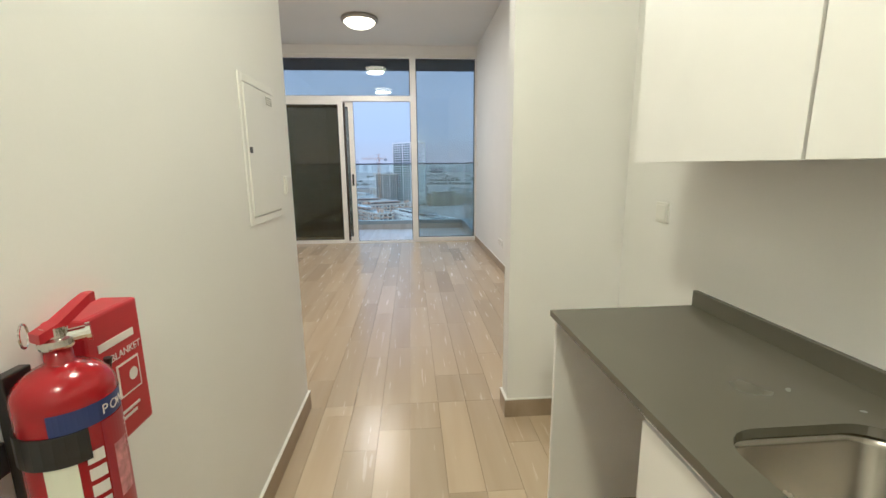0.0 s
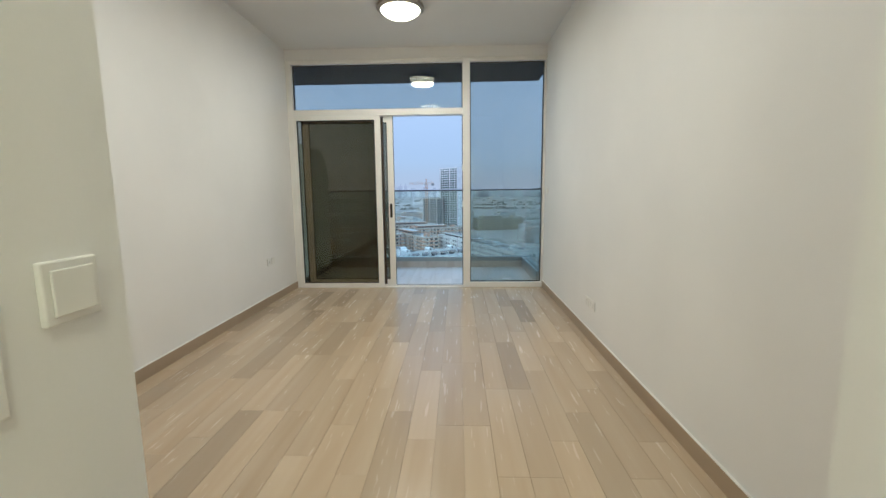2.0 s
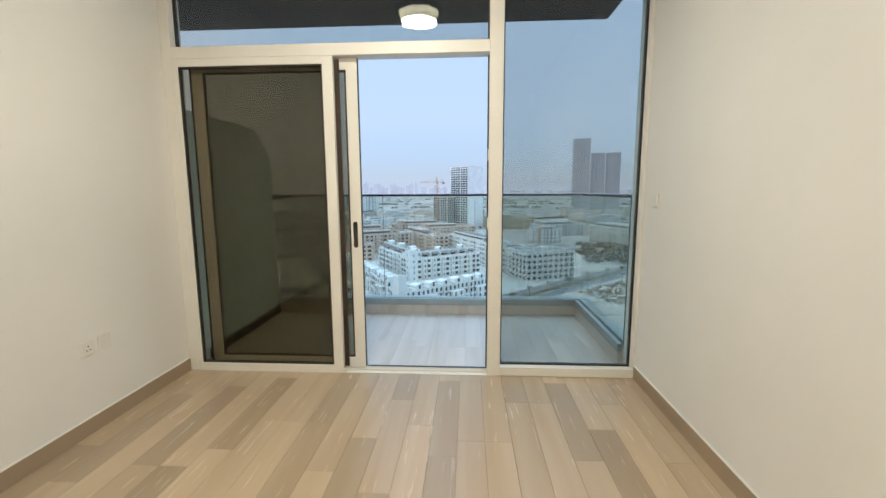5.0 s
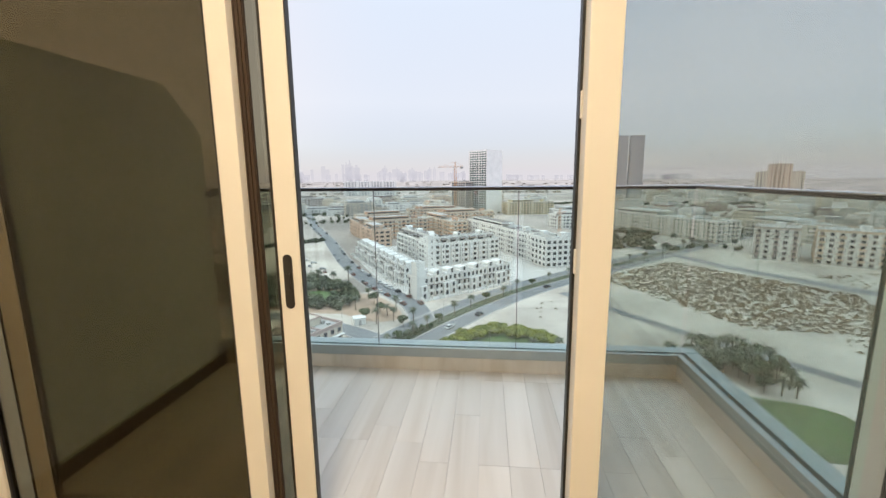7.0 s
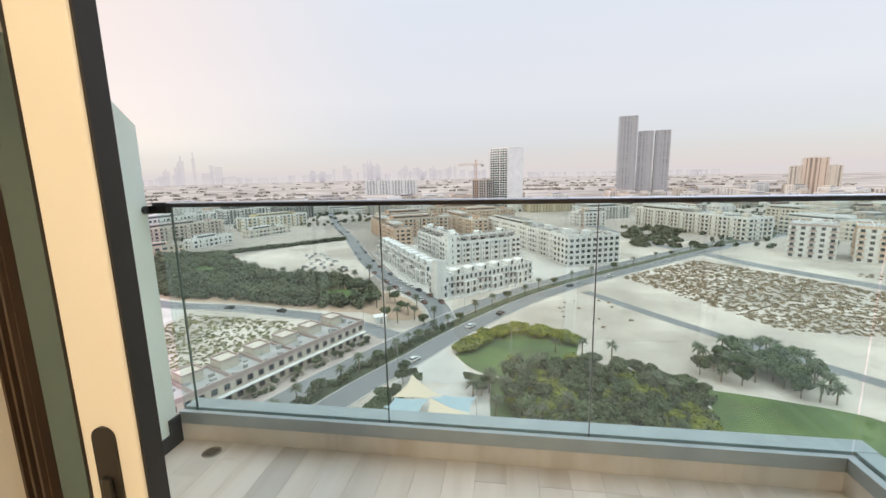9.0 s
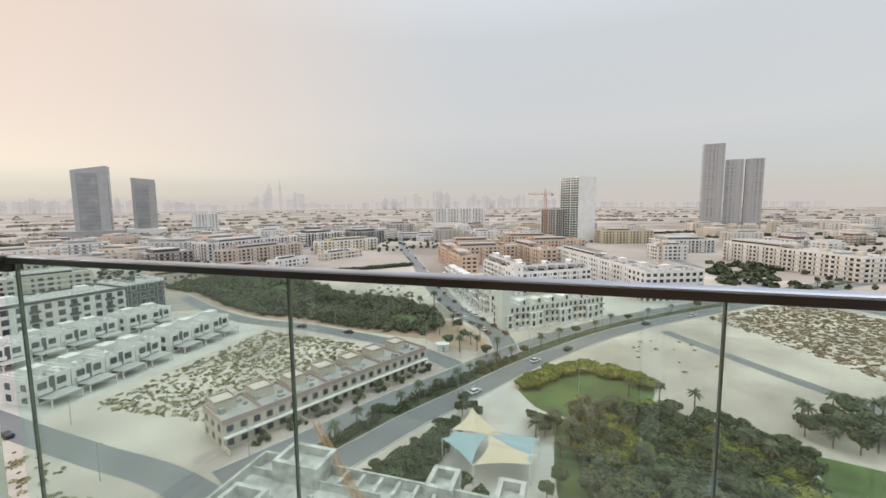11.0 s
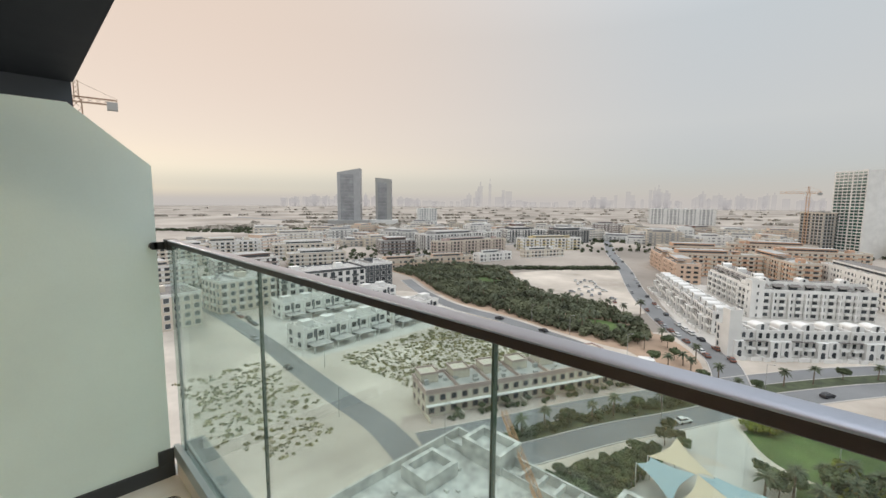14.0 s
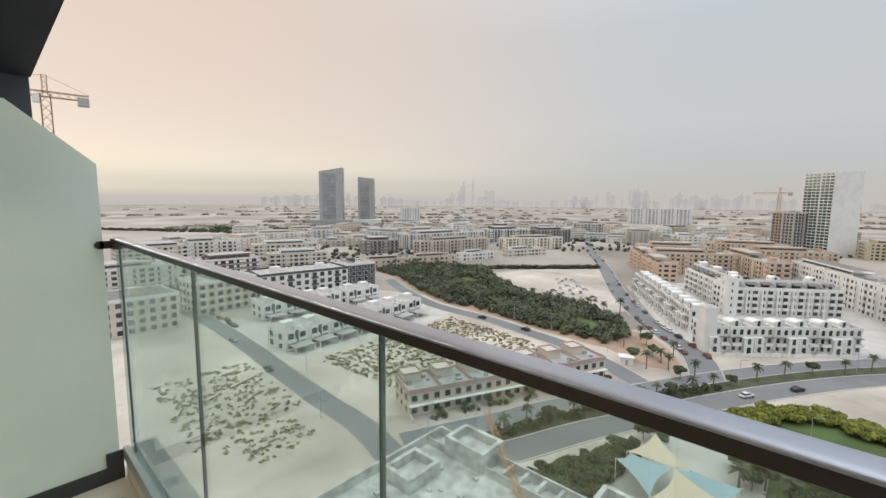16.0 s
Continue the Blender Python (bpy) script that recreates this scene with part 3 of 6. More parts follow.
def wall_plate(name, label, x, y, z, nx, w=0.086, h=0.086, rocker=0, pins=False):
    """A plate on an east or west wall: nx is the way it faces."""
    e = thing(name, label, "switch" if rocker else "socket", (x, y, z), 90 if nx > 0 else -90)
    boxpart("plate", (-w / 2, w / 2, -0.010, 0.0, -h / 2, h / 2), M_PLASTIC, e, bevel=0.003)
    for k in range(rocker):
        cw = (w - 0.02) / rocker
        boxpart("rocker", (-w / 2 + 0.01 + k * cw + 0.001, -w / 2 + 0.01 + (k + 1) * cw - 0.001, -0.014, -0.010, -h / 2 + 0.012, h / 2 - 0.012), M_PLASTIC, e, bevel=0.0015)
    if pins:
        n = 2 if w > 0.12 else 1
        for k in range(n):
            cx = (k - (n - 1) / 2) * 0.066
            for dx, dz, a, b in ((0, 0.012, 0.003, 0.006), (-0.011, -0.012, 0.005, 0.003), (0.011, -0.012, 0.005, 0.003)):
                boxpart("pin_hole", (cx + dx - a, cx + dx + a, -0.0106, -0.0100, dz - b, dz + b), M_BLACK, e)
            boxpart("rocker", (cx + 0.016, cx + 0.026, -0.013, -0.010, 0.018, 0.032), M_PLASTIC, e, bevel=0.001)
    return e


wall_plate("socket", "single white wall socket above the skirting", XR, -2.205, 0.342, -1, pins=True)
wall_plate("socket", "double white wall socket above the skirting", XR, -2.345, 0.342, -1, 0.147, pins=True)
wall_plate("socket", "white wall socket near the window", XL, -0.985, 0.520, 1, pins=True)
wall_plate("blank_plate", "blank white wall plate near the window", XL, -0.865, 0.524, 1)
wall_plate("socket", "white wall socket with open pins", XL, -3.73, 0.420, 1, pins=True)
wall_plate("blank_plate", "blank white wall plate beside a socket", XL, -3.575, 0.424, 1)
wall_plate("light_switch", "white rocker switch by the balcony door", XR, -0.29, 1.365, -1, rocker=1)
wall_plate("light_switch", "white rocker switch at the corridor corner", XC, -5.535, 1.238, 1, rocker=1)
wall_plate("isolator_switch", "white switch above the fridge niche", XK, -5.933, 1.122, -1, rocker=1)

# electric distribution box
e = thing("distribution_box", "white flush electric distribution box with closed door", "box", (XC, -5.832, 1.380), 90)
w, h, rim = 0.202, 0.275, 0.03
for b in ((-w, -w + rim, -0.006, 0, -h, h), (w - rim, w, -0.006, 0, -h, h), (-w + rim, w - rim, -0.006, 0, -h, -h + rim), (-w + rim, w - rim, -0.006, 0, h - rim, h)):
    boxpart("rim", b, M_FRAME, e, bevel=0.003)
d = boxpart("door", (-w + rim + 0.003, w - rim - 0.003, -0.009, -0.001, -h + rim + 0.003, h - rim - 0.003), M_FRAME, e, bevel=0.003)
boxpart("latch", (-w + rim + 0.012, -w + rim + 0.032, -0.013, -0.009, -0.006, 0.016), M_BLACK, d, "small black latch")
boxpart("rating_label", (0.065, 0.135, -0.0102, -0.009, h - rim - 0.050, h - rim - 0.018), M_GREYPRINT, d, "grey printed label")
for k in range(3):
    boxpart("print_line", (0.070, 0.130 - 0.008 * k, -0.0108, -0.0102, h - rim - 0.028 - 0.008 * k, h - rim - 0.025 - 0.008 * k), M_PLASTIC, d)

# flush ceiling lamps
def flush_lamp(x, y, z):
    e = thing("ceiling_lamp", "round flush ceiling lamp with glowing glass bowl", "lamp", (x, y, z))
    bm = bmesh.new()
    disc_stack(bm, [(0.232, -0.048), (0.244, -0.042), (0.248, -0.020), (0.240, 0.0)], 40)
    part("rim", bm, M_LAMPRIM, e, "satin metal rim", smooth=True)
    bm = bmesh.new()
    disc_stack(bm, [(0.02, -0.128), (0.08, -0.123), (0.13, -0.110), (0.17, -0.090), (0.200, -0.064), (0.208, -0.049)], 40)
    part("glass_bowl", bm, M_GLOW, e, "glowing opal glass bowl", smooth=True)


flush_lamp(-1.79, -1.40, CH)
flush_lamp(-1.79, -3.65, CH)
# fittings for the unseen corridor lamps; their number and shape are assumed
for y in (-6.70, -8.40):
    e = thing("downlight", "unseen round flat ceiling downlight switched on", "lamp", (-1.25, y, KH), group="corridor downlights")
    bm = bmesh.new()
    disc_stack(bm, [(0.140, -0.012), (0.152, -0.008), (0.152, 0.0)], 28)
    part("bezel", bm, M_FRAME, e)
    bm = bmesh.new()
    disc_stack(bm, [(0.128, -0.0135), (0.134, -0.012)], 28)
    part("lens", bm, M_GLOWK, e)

# kitchen run
CF, CT = -0.65, 0.80        # counter front edge and top
KY1 = -6.19                 # far end of the units
wt = thing("worktop", "dark grey quartz worktop with upstand and undermounted sink", "worktop")
SX0, SX1, SY0, SY1 = -0.565, -0.20, -7.40, -6.925
bm = bmesh.new()
for b in ((CF, XK, SY1 + 0.03, KY1, CT - 0.022, CT), (CF, XK, YE, SY0 - 0.03, CT - 0.022, CT)):
    box(bm, *b)
# slab round the bowl: a rectangle with a round-cornered hole
hx, hy, hr, n = (SX1 - SX0) / 2, (SY1 - SY0) / 2, 0.085, 6
mx, my = (SX0 + SX1) / 2, (SY0 + SY1) / 2
inner, outer = [], []
for cx, cy, a0, ox, oy in ((hx - hr, hy - hr, 0, XK, SY1 + 0.03), (-hx + hr, hy - hr, 90, CF, SY1 + 0.03), (-hx + hr, -hy + hr, 180, CF, SY0 - 0.03), (hx - hr, -hy + hr, 270, XK, SY0 - 0.03)):
    for k in range(n + 1):
        a = radians(a0 + 90 * k / n)
        inner.append((mx + cx + hr * math.cos(a), my + cy + hr * math.sin(a)))
        outer.append((ox, oy))
for z in (CT, CT - 0.022):
    vi = [bm.verts.new((*p, z)) for p in inner]
    corners = {p: bm.verts.new((*p, z)) for p in outer}
    vo = [corners[p] for p in outer]
    for k in range(len(vi)):
        q = [vi[k], vi[(k + 1) % len(vi)]] + ([vo[(k + 1) % len(vi)], vo[k]] if vo[k] is not vo[(k + 1) % len(vi)] else [vo[k]])
        bm.faces.new(q)
    if z == CT:
        top_ring, top_out = vi, [corners[p] for p in dict.fromkeys(outer)]
    else:
        for p, q in ((top_ring, vi), (top_out, [corners[p] for p in dict.fromkeys(outer)])):
            for k in range(len(p)):
                bm.faces.new((p[k], p[(k + 1) % len(p)], q[(k + 1) % len(q)], q[k]))
part("slab", bm, M_COUNTER, wt)
boxpart("upstand", (XK - 0.018, XK, YE, KY1, CT, CT + 0.058), M_COUNTER, wt, bevel=0.001)
# sink bowl with rounded corners
sk = thing("sink", "undermounted brushed steel kitchen sink bowl", "sink", ((SX0 + SX1) / 2, (SY0 + SY1) / 2, CT - 0.022))
bm = bmesh.new()


def rounded_ring(hx, hy, r, z, n=6):
    pts = []
    for cx, cy, a0 in ((hx - r, hy - r, 0), (-hx + r, hy - r, 90), (-hx + r, -hy + r, 180), (hx - r, -hy + r, 270)):
        for k in range(n + 1):
            a = radians(a0 + 90 * k / n)
            pts.append(bm.verts.new((cx + r * math.cos(a), cy + r * math.sin(a), z)))
    return pts


hx, hy = (SX1 - SX0) / 2, (SY1 - SY0) / 2
rings = [rounded_ring(hx + 0.02, hy + 0.02, 0.09, -0.001), rounded_ring(hx + 0.004, hy + 0.004, 0.075, -0.001), rounded_ring(hx - 0.004, hy - 0.004, 0.07, -0.02),
         rounded_ring(hx - 0.02, hy - 0.02, 0.06, -0.15), rounded_ring(hx - 0.05, hy - 0.05, 0.04, -0.18), rounded_ring(0.04, 0.04, 0.035, -0.185)]
for p, q in zip(rings, rings[1:]):
    for k in range(len(p)):
        bm.faces.new((p[k], p[(k + 1) % len(p)], q[(k + 1) % len(q)], q[k]))
bm.faces.new(rings[-1])
bowl = part("bowl", bm, M_STEEL, sk, smooth=True)
bm = bmesh.new()
disc_stack(bm, [(0.036, -0.186), (0.038, -0.182), (0.02, -0.181)], 24)
part("drain", bm, M_CHROME, sk)
# base units
def base_unit(y0, y1, doors=1, top=CT - 0.022):
    e = thing("base_cabinet", "white laminate base cabinet under the worktop", "cabinet", group="kitchen base cabinets")
    boxpart("body", (CF + 0.035, XK, y0, y1, 0.10, top), M_CAB, e)
    boxpart("plinth", (CF + 0.09, XK, y0, y1, 0.0, 0.10), M_CAB, e)
    dw = (y1 - y0) / doors
    for k in range(doors):
        dd = boxpart("door", (CF + 0.015, CF + 0.034, y0 + k * dw + 0.0015, y0 + (k + 1) * dw - 0.0015, 0.11, CT - 0.052), M_CAB, e, bevel=0.0015)
    boxpart("grip_rail", (CF + 0.020, CF + 0.034, y0, y1, CT - 0.048, CT - 0.024), M_FRAME, e)


base_unit(-7.55, -6.80, 2, CT - 0.24)
base_unit(-8.35, -7.555, 2)
base_unit(YE, -8.355, 2)
boxpart_end = structure("end_panel", "white laminate panel beside the fridge niche", "panel", [(CF + 0.02, XK, KY1 - 0.018, KY1, 0.0, CT - 0.022)], M_CAB)
# wall units
def wall_unit(y0, y1):
    e = thing("wall_cabinet", "white handleless wall cabinet above the worktop", "cabinet", group="kitchen wall cabinets")
    boxpart("body", (-0.355, XK, y0, y1, 1.327, 2.05), M_CAB, e)
    boxpart("door", (-0.375, -0.356, y0 + 0.002, y1 - 0.002, 1.325, 2.05), M_CAB, e, bevel=0.0015)


for y0, y1 in ((-6.835, KY1), (-7.48, -6.84), (-8.12, -7.485), (YE, -8.125)):
    wall_unit(y0, y1)

# fire extinguisher on its bracket
e = thing("fire_extinguisher", "red powder fire extinguisher with printed label on wall bracket", "extinguisher", (-1.666, -7.022, 0.252), 0)
e.matrix_basis = e.matrix_basis @ Matrix.Diagonal((0.78, 0.78, 0.78, 1))
bm = bmesh.new()
R = 0.078
prof = [(R * 0.94, 0.34), (R, 0.355), (R, 0.955)] + [(R * math.cos(a) + 0.0 * a, 0.955 + 0.062 * math.sin(a)) for a in np.linspace(0.15, 1.25, 8)] + [(0.022, 1.018), (0.021, 1.045)]
disc_stack(bm, prof, 40)
cyl = part("cylinder", bm, M_RED, e, smooth=True)
bm = bmesh.new()
disc_stack(bm, [(0.026, 1.045), (0.028, 1.05), (0.028, 1.062), (0.020, 1.066), (0.020, 1.085)], 24)
tube(bm, (0, 0, 1.058), (0.038, 0.028, 1.062), 0.014, 14)
tube(bm, (0.036, 0.027, 1.062), (0.042, 0.031, 1.0625), 0.018, 14)
part("valve", bm, M_CHROME, e, "polished brass-steel valve head", smooth=False)
bm = bmesh.new()
q = [(-0.030, 1.074, 0.017), (0.0, 1.086, 0.018), (0.034, 1.110, 0.016), (0.058, 1.126, 0.013), (0.070, 1.127, 0.008)]
dirv = Vector((0.45, 0.89, 0))
sd = Vector((-0.89, 0.45, 0))
rows = []
for u, z, hw in q:
    c = dirv * u
    rows.append([bm.verts.new(c + sd * a + Vector((0, 0, z + dz))) for a, dz in ((-hw, -0.012), (-hw, 0.006), (hw, 0.006), (hw, -0.012))])
for p, r2 in zip(rows, rows[1:]):
    for k in range(4):
        bm.faces.new((p[k], p[(k + 1) % 4], r2[(k + 1) % 4], r2[k]))
bm.faces.new(rows[0])
bm.faces.new(rows[-1][::-1])
part("lever", bm, M_REDBOX, e, "red squeeze lever")
bm = bmesh.new()
ringv = [Vector((-0.036 + 0.0, -0.020, 1.075)) + Vector((0.4 * 0.020 * math.cos(a), -0.9 * 0.020 * math.cos(a), 0.022 * math.sin(a))) for a in np.linspace(0, 2 * math.pi, 17)]
for p, r2 in zip(ringv, ringv[1:]):
    tube(bm, p, r2, 0.0022, 6)
part("safety_ring", bm, M_CHROME, e, "steel safety pin ring")


def wrap(name, a0, a1, z0, z1, material, parent, r=R + 0.0008, label=""):
    bm = bmesh.new()
    n = max(3, int((a1 - a0) / 6))
    rows = [[bm.verts.new((r * math.cos(radians(a0 + (a1 - a0) * k / n)), r * math.sin(radians(a0 + (a1 - a0) * k / n)), z)) for k in range(n + 1)] for z in (z0, z1)]
    for k in range(n):
        bm.faces.new((rows[0][k], rows[0][k + 1], rows[1][k + 1], rows[1][k]))
    return part(name, bm, material, parent, label)


# the side towards the room faces about -35 degrees
wrap("label_band", -75, 70, 0.905, 0.945, M_BLUE, cyl, label="navy blue printed band")
wrap("label_panel", -20, 70, 0.60, 0.903, M_REDLABEL, cyl, label="dark red printed panel")
wrap("white_label", -88, -52, 0.745, 0.862, M_LABEL, cyl, R + 0.0012, "pale paper service label")
wrap("symbol_panel", -8, 18, 0.73, 0.845, M_PINKPRINT, cyl, R + 0.0014, "pale printed symbol panel")
for k in range(6):
    wrap("print_line", 22, 55 - 5 * (k % 3), 0.872 - k * 0.012, 0.876 - k * 0.012, M_PRINT, cyl, R + 0.0014)


def wrapped_text(body, a0, z, size, parent, material, vertical=False, r=R + 0.0016):
    """Letters set one by one round the cylinder."""
    a = a0
    for k, ch in enumerate(body):
        cu = bpy.data.curves.new("letter", 'FONT')
        cu.body, cu.size, cu.align_x, cu.extrude = ch, size, 'CENTER', 0.0003
        cu.materials.append(material)
        ob = new("letter", cu)
        ob.parent = parent
        zz = z - (k * size * 0.9 if vertical else 0)
        ob.matrix_basis = pose(0, 0, 0, 0, 0, a) @ pose(r, 0, zz, 90, 0, 90)
        if not vertical:
            a += math.degrees(size * 0.78 / r)


wrapped_text("POWDER", -12, 0.916, 0.026, cyl, M_PRINT)
for k in range(5):
    wrap("brand_bar", -42, -22, 0.832 - k * 0.034, 0.856 - k * 0.034, M_PRINT, cyl, R + 0.0014)
bm = bmesh.new()
n = 30
for z0, z1, r0, r1 in ((0.845, 0.905, R + 0.001, R + 0.005),):
    rows = [[bm.verts.new((r * math.cos(2 * math.pi * k / n), r * math.sin(2 * math.pi * k / n), z)) for k in range(n + 1)] for r, z in ((r0, z0), (r1, z0), (r1, z1), (r0, z1))]
    for p, r2 in zip(rows, rows[1:] + rows[:1]):
        for k in range(n):
            ang = 360 * k / n
            if 70 < ang < 320:
                bm.faces.new((p[k], p[k + 1], r2[k + 1], r2[k]))
strap = part("strap", bm, M_BLACK, e, "black rubber retaining strap")
bm = bmesh.new()
box(bm, -0.1005, -0.078, -0.03, 0.03, 0.45, 1.0, 0.003)
box(bm, -0.09, -0.05, -0.10, -0.075, 0.845, 0.905, 0.004)
part("bracket", bm, M_BLACK, e, "black wall bracket")
bm = bmesh.new()
hose = [Vector((0.03, 0.06, 1.05)), Vector((0.02, 0.09, 0.98)), Vector((0.0, 0.088, 0.86)), Vector((0.0, 0.084, 0.66))]
for p, r2 in zip(hose[1:], hose[2:]):
    tube(bm, p, r2, 0.008, 8)
part("hose", bm, M_BLACK, e, "black rubber hose")

# fire blanket box
e = thing("fire_blanket_box", "red wall box holding a fire blanket", "box", (XC, -6.885, 0.955), 90)
boxpart("case", (-0.070, 0.070, -0.065, 0.0, -0.125, 0.125), M_REDBOX, e, bevel=0.006)
for k, (a, b) in enumerate(((0.058, 0.072), (-0.075, -0.070), (-0.086, -0.081))):
    boxpart("print_bar", (-0.045, 0.045 - 0.01 * k, -0.0662, -0.065, a, b), M_PRINT, e)
boxpart("symbol", (-0.012, 0.048, -0.0662, -0.065, -0.045, 0.018), M_PRINT, e)
boxpart("symbol_field", (-0.008, 0.044, -0.0670, -0.0662, -0.041, 0.014), M_REDBOX, e)
bm = bmesh.new()
disc_stack(bm, [(0.010, 0.0), (0.012, 0.001)], 12)
fl = part("symbol_flame", bm, M_PRINT, e)
fl.matrix_basis = pose(0.026, -0.0670, -0.012, 90, 0, 0)
cu = bpy.data.curves.new("lettering", 'FONT')
cu.body, cu.size, cu.align_x, cu.extrude = "FIRE BLANKET", 0.019, 'CENTER', 0.0004
cu.materials.append(M_PRINT)
ob = new("lettering", cu)
ob.parent = e
ob.matrix_basis = pose(0.0, -0.0654, 0.030, 90, 0, 0)

# balcony floor drain
e = thing("floor_drain", "small round metal floor drain in the balcony corner", "drain", (-3.27, 1.455, 0.0))
bm = bmesh.new()
disc_stack(bm, [(0.052, 0.0), (0.052, 0.002), (0.048, 0.003)], 28)
part("rim", bm, M_STEEL, e)
for k in range(5):
    boxpart("slot", (-0.03 + k * 0.0135, -0.023 + k * 0.0135, -0.03, 0.03, 0.0031, 0.0036), M_BLACK, e)

# plank-look tiles, each a piece of its own
PLANKS = {}


def plank_mesh(w, l, material):
    key = (round(w, 3), round(l, 3), material.name)
    if key not in PLANKS:
        bm = bmesh.new()
        box(bm, 0, w, 0, l, -0.011, 0.0)
        PLANKS[key] = mesh_of("plank", bm, material)
    return PLANKS[key]


def lay_planks(parent, areas, w, l, material, seed, gap=0.0016):
    r = random.Random(seed)
    x0, x1 = min(a[0] for a in areas), max(a[1] for a in areas)
    n = int(math.ceil((x1 - x0) / w))
    for i in range(n):
        px = x0 + i * w
        off = r.choice((0, 0.33, 0.66, 0.5, 0.17)) * l
        for ax0, ax1, ay0, ay1 in areas:
            c0, c1 = max(px, ax0), min(px + w, ax1)
            if c1 - c0 < 0.02:
                continue
            y = ay0 - off
            while y < ay1:
                d0, d1 = max(y, ay0), min(y + l, ay1)
                if d1 - d0 > 0.03:
                    o = new("plank", plank_mesh(c1 - c0 - gap, d1 - d0 - gap, material))
                    o.parent = parent
                    o.location = (c0, d0, 0)
                y += l


lay_planks(bpy.data.objects["floor"], [(XL, XR, -5.435, YW - 0.03), (XC, XK, YE, -5.435)], 0.158, 0.92, M_WOOD, 4)
lay_planks(bpy.data.objects["balcony_floor"], [(XL + 0.034, -0.045, 0.03, 1.552)], 0.158, 0.92, M_WOODOUT, 8)

# ==== outside: ground and roads ====
G = -56.0
M_SAND = mat("pale_desert_sand", (0.335, 0.30, 0.262), 0.95, noise_scale=0.006, amount=0.11, fine=0.16, bump=0.3, bump_dist=0.3,
             second=(0.40, 0.36, 0.315), coords="World", spec=0.05)
M_LOT = mat("graded_pale_sand", (0.46, 0.41, 0.35), 0.95, noise_scale=0.03, amount=0.09, fine=0.4, bump=0.3, bump_dist=0.2,
            second=(0.53, 0.48, 0.415), coords="World", spec=0.05)
M_ASPHALT = mat("grey_asphalt", (0.185, 0.19, 0.192), 0.8, noise_scale=0.06, amount=0.06, fine=1.2, bump=0.1, coords="World")
M_PAVE = mat("pinkish_block_paving", (0.42, 0.355, 0.315), 0.85, noise_scale=0.1, amount=0.05, fine=2.0, coords="World")
M_PATH = mat("pale_concrete_paving", (0.50, 0.48, 0.44), 0.85, noise_scale=0.1, amount=0.05, fine=2.0, coords="World")
M_KERB = mat("concrete_kerb", (0.48, 0.46, 0.43), 0.8, amount=0.04)
M_EARTH = mat("brown_bare_earth", (0.38, 0.275, 0.195), 0.95, noise_scale=0.08, amount=0.08, fine=1.0, coords="World")
M_LAWN = mat("green_lawn", (0.06, 0.10, 0.028), 0.9, noise_scale=0.07, amount=0.10, fine=3.0, bump=0.5, bump_dist=0.1,
             second=(0.09, 0.14, 0.04), coords="World")
M_HEDGE = mat("dark_hedge_leaves", (0.048, 0.062, 0.028), 0.8, noise_scale=0.4, amount=0.12, fine=6, second=(0.068, 0.082, 0.04), coords="World")
M_SCRUB = mat("olive_desert_scrub", (0.20, 0.195, 0.10), 0.9, noise_scale=0.2, amount=0.10, fine=5, second=(0.29, 0.26, 0.125), coords="World")
M_DRYSCRUB = mat("dry_brown_scrub", (0.31, 0.24, 0.155), 0.9, noise_scale=0.2, amount=0.10, fine=5, coords="World")
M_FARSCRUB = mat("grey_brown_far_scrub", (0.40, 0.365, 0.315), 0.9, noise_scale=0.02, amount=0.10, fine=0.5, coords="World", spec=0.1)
M_YELLOW = mat("yellow_green_shrub_leaves", (0.125, 0.165, 0.022), 0.7, noise_scale=0.5, amount=0.14, fine=6, second=(0.21, 0.22, 0.025), coords="World")
M_LEAF = mat("dusty_green_leaves", (0.052, 0.074, 0.028), 0.75, noise_scale=0.4, amount=0.12, fine=6, second=(0.075, 0.097, 0.04), rnd=0.3, coords="World")
M_PARKLEAF = mat("grey_green_park_leaves", (0.062, 0.074, 0.038), 0.8, noise_scale=0.06, amount=0.14, fine=2, second=(0.125, 0.135, 0.075), coords="World")
M_PALM = mat("grey_green_palm_fronds", (0.085, 0.10, 0.055), 0.7, noise_scale=0.6, amount=0.10, fine=6, rnd=0.2, coords="World")
M_BARK = mat("grey_brown_bark", (0.20, 0.155, 0.115), 0.9, amount=0.1, fine=8)

bm = bmesh.new()
bmesh.ops.create_grid(bm, x_segments=4, y_segments=4, size=4900)
bmesh.ops.translate(bm, vec=(0, 0, G), verts=bm.verts)
tagged(part("ground", bm, M_SAND), "pale sandy desert ground reaching the hazy horizon", "ground", kind="structure")


def offset_line(pts, d):
    out = []
    for k, p in enumerate(pts):
        a, b = Vector(pts[max(k - 1, 0)]), Vector(pts[min(k + 1, len(pts) - 1)])
        t = (b - a).normalized()
        out.append((p[0] - t.y * d, p[1] + t.x * d))
    return out


def smooth_line(pts, n=4):
    out = []
    for k in range(len(pts) - 1):
        p0, p1, p2, p3 = (Vector(pts[min(max(j, 0), len(pts) - 1)]) for j in (k - 1, k, k + 1, k + 2))
        for i in range(n):
            t = i / n
            out.append(tuple(0.5 * (2 * p1 + (p2 - p0) * t + (2 * p0 - 5 * p1 + 4 * p2 - p3) * t * t + (3 * p1 - p0 - 3 * p2 + p3) * t ** 3)))
    out.append(tuple(pts[-1]))
    return out


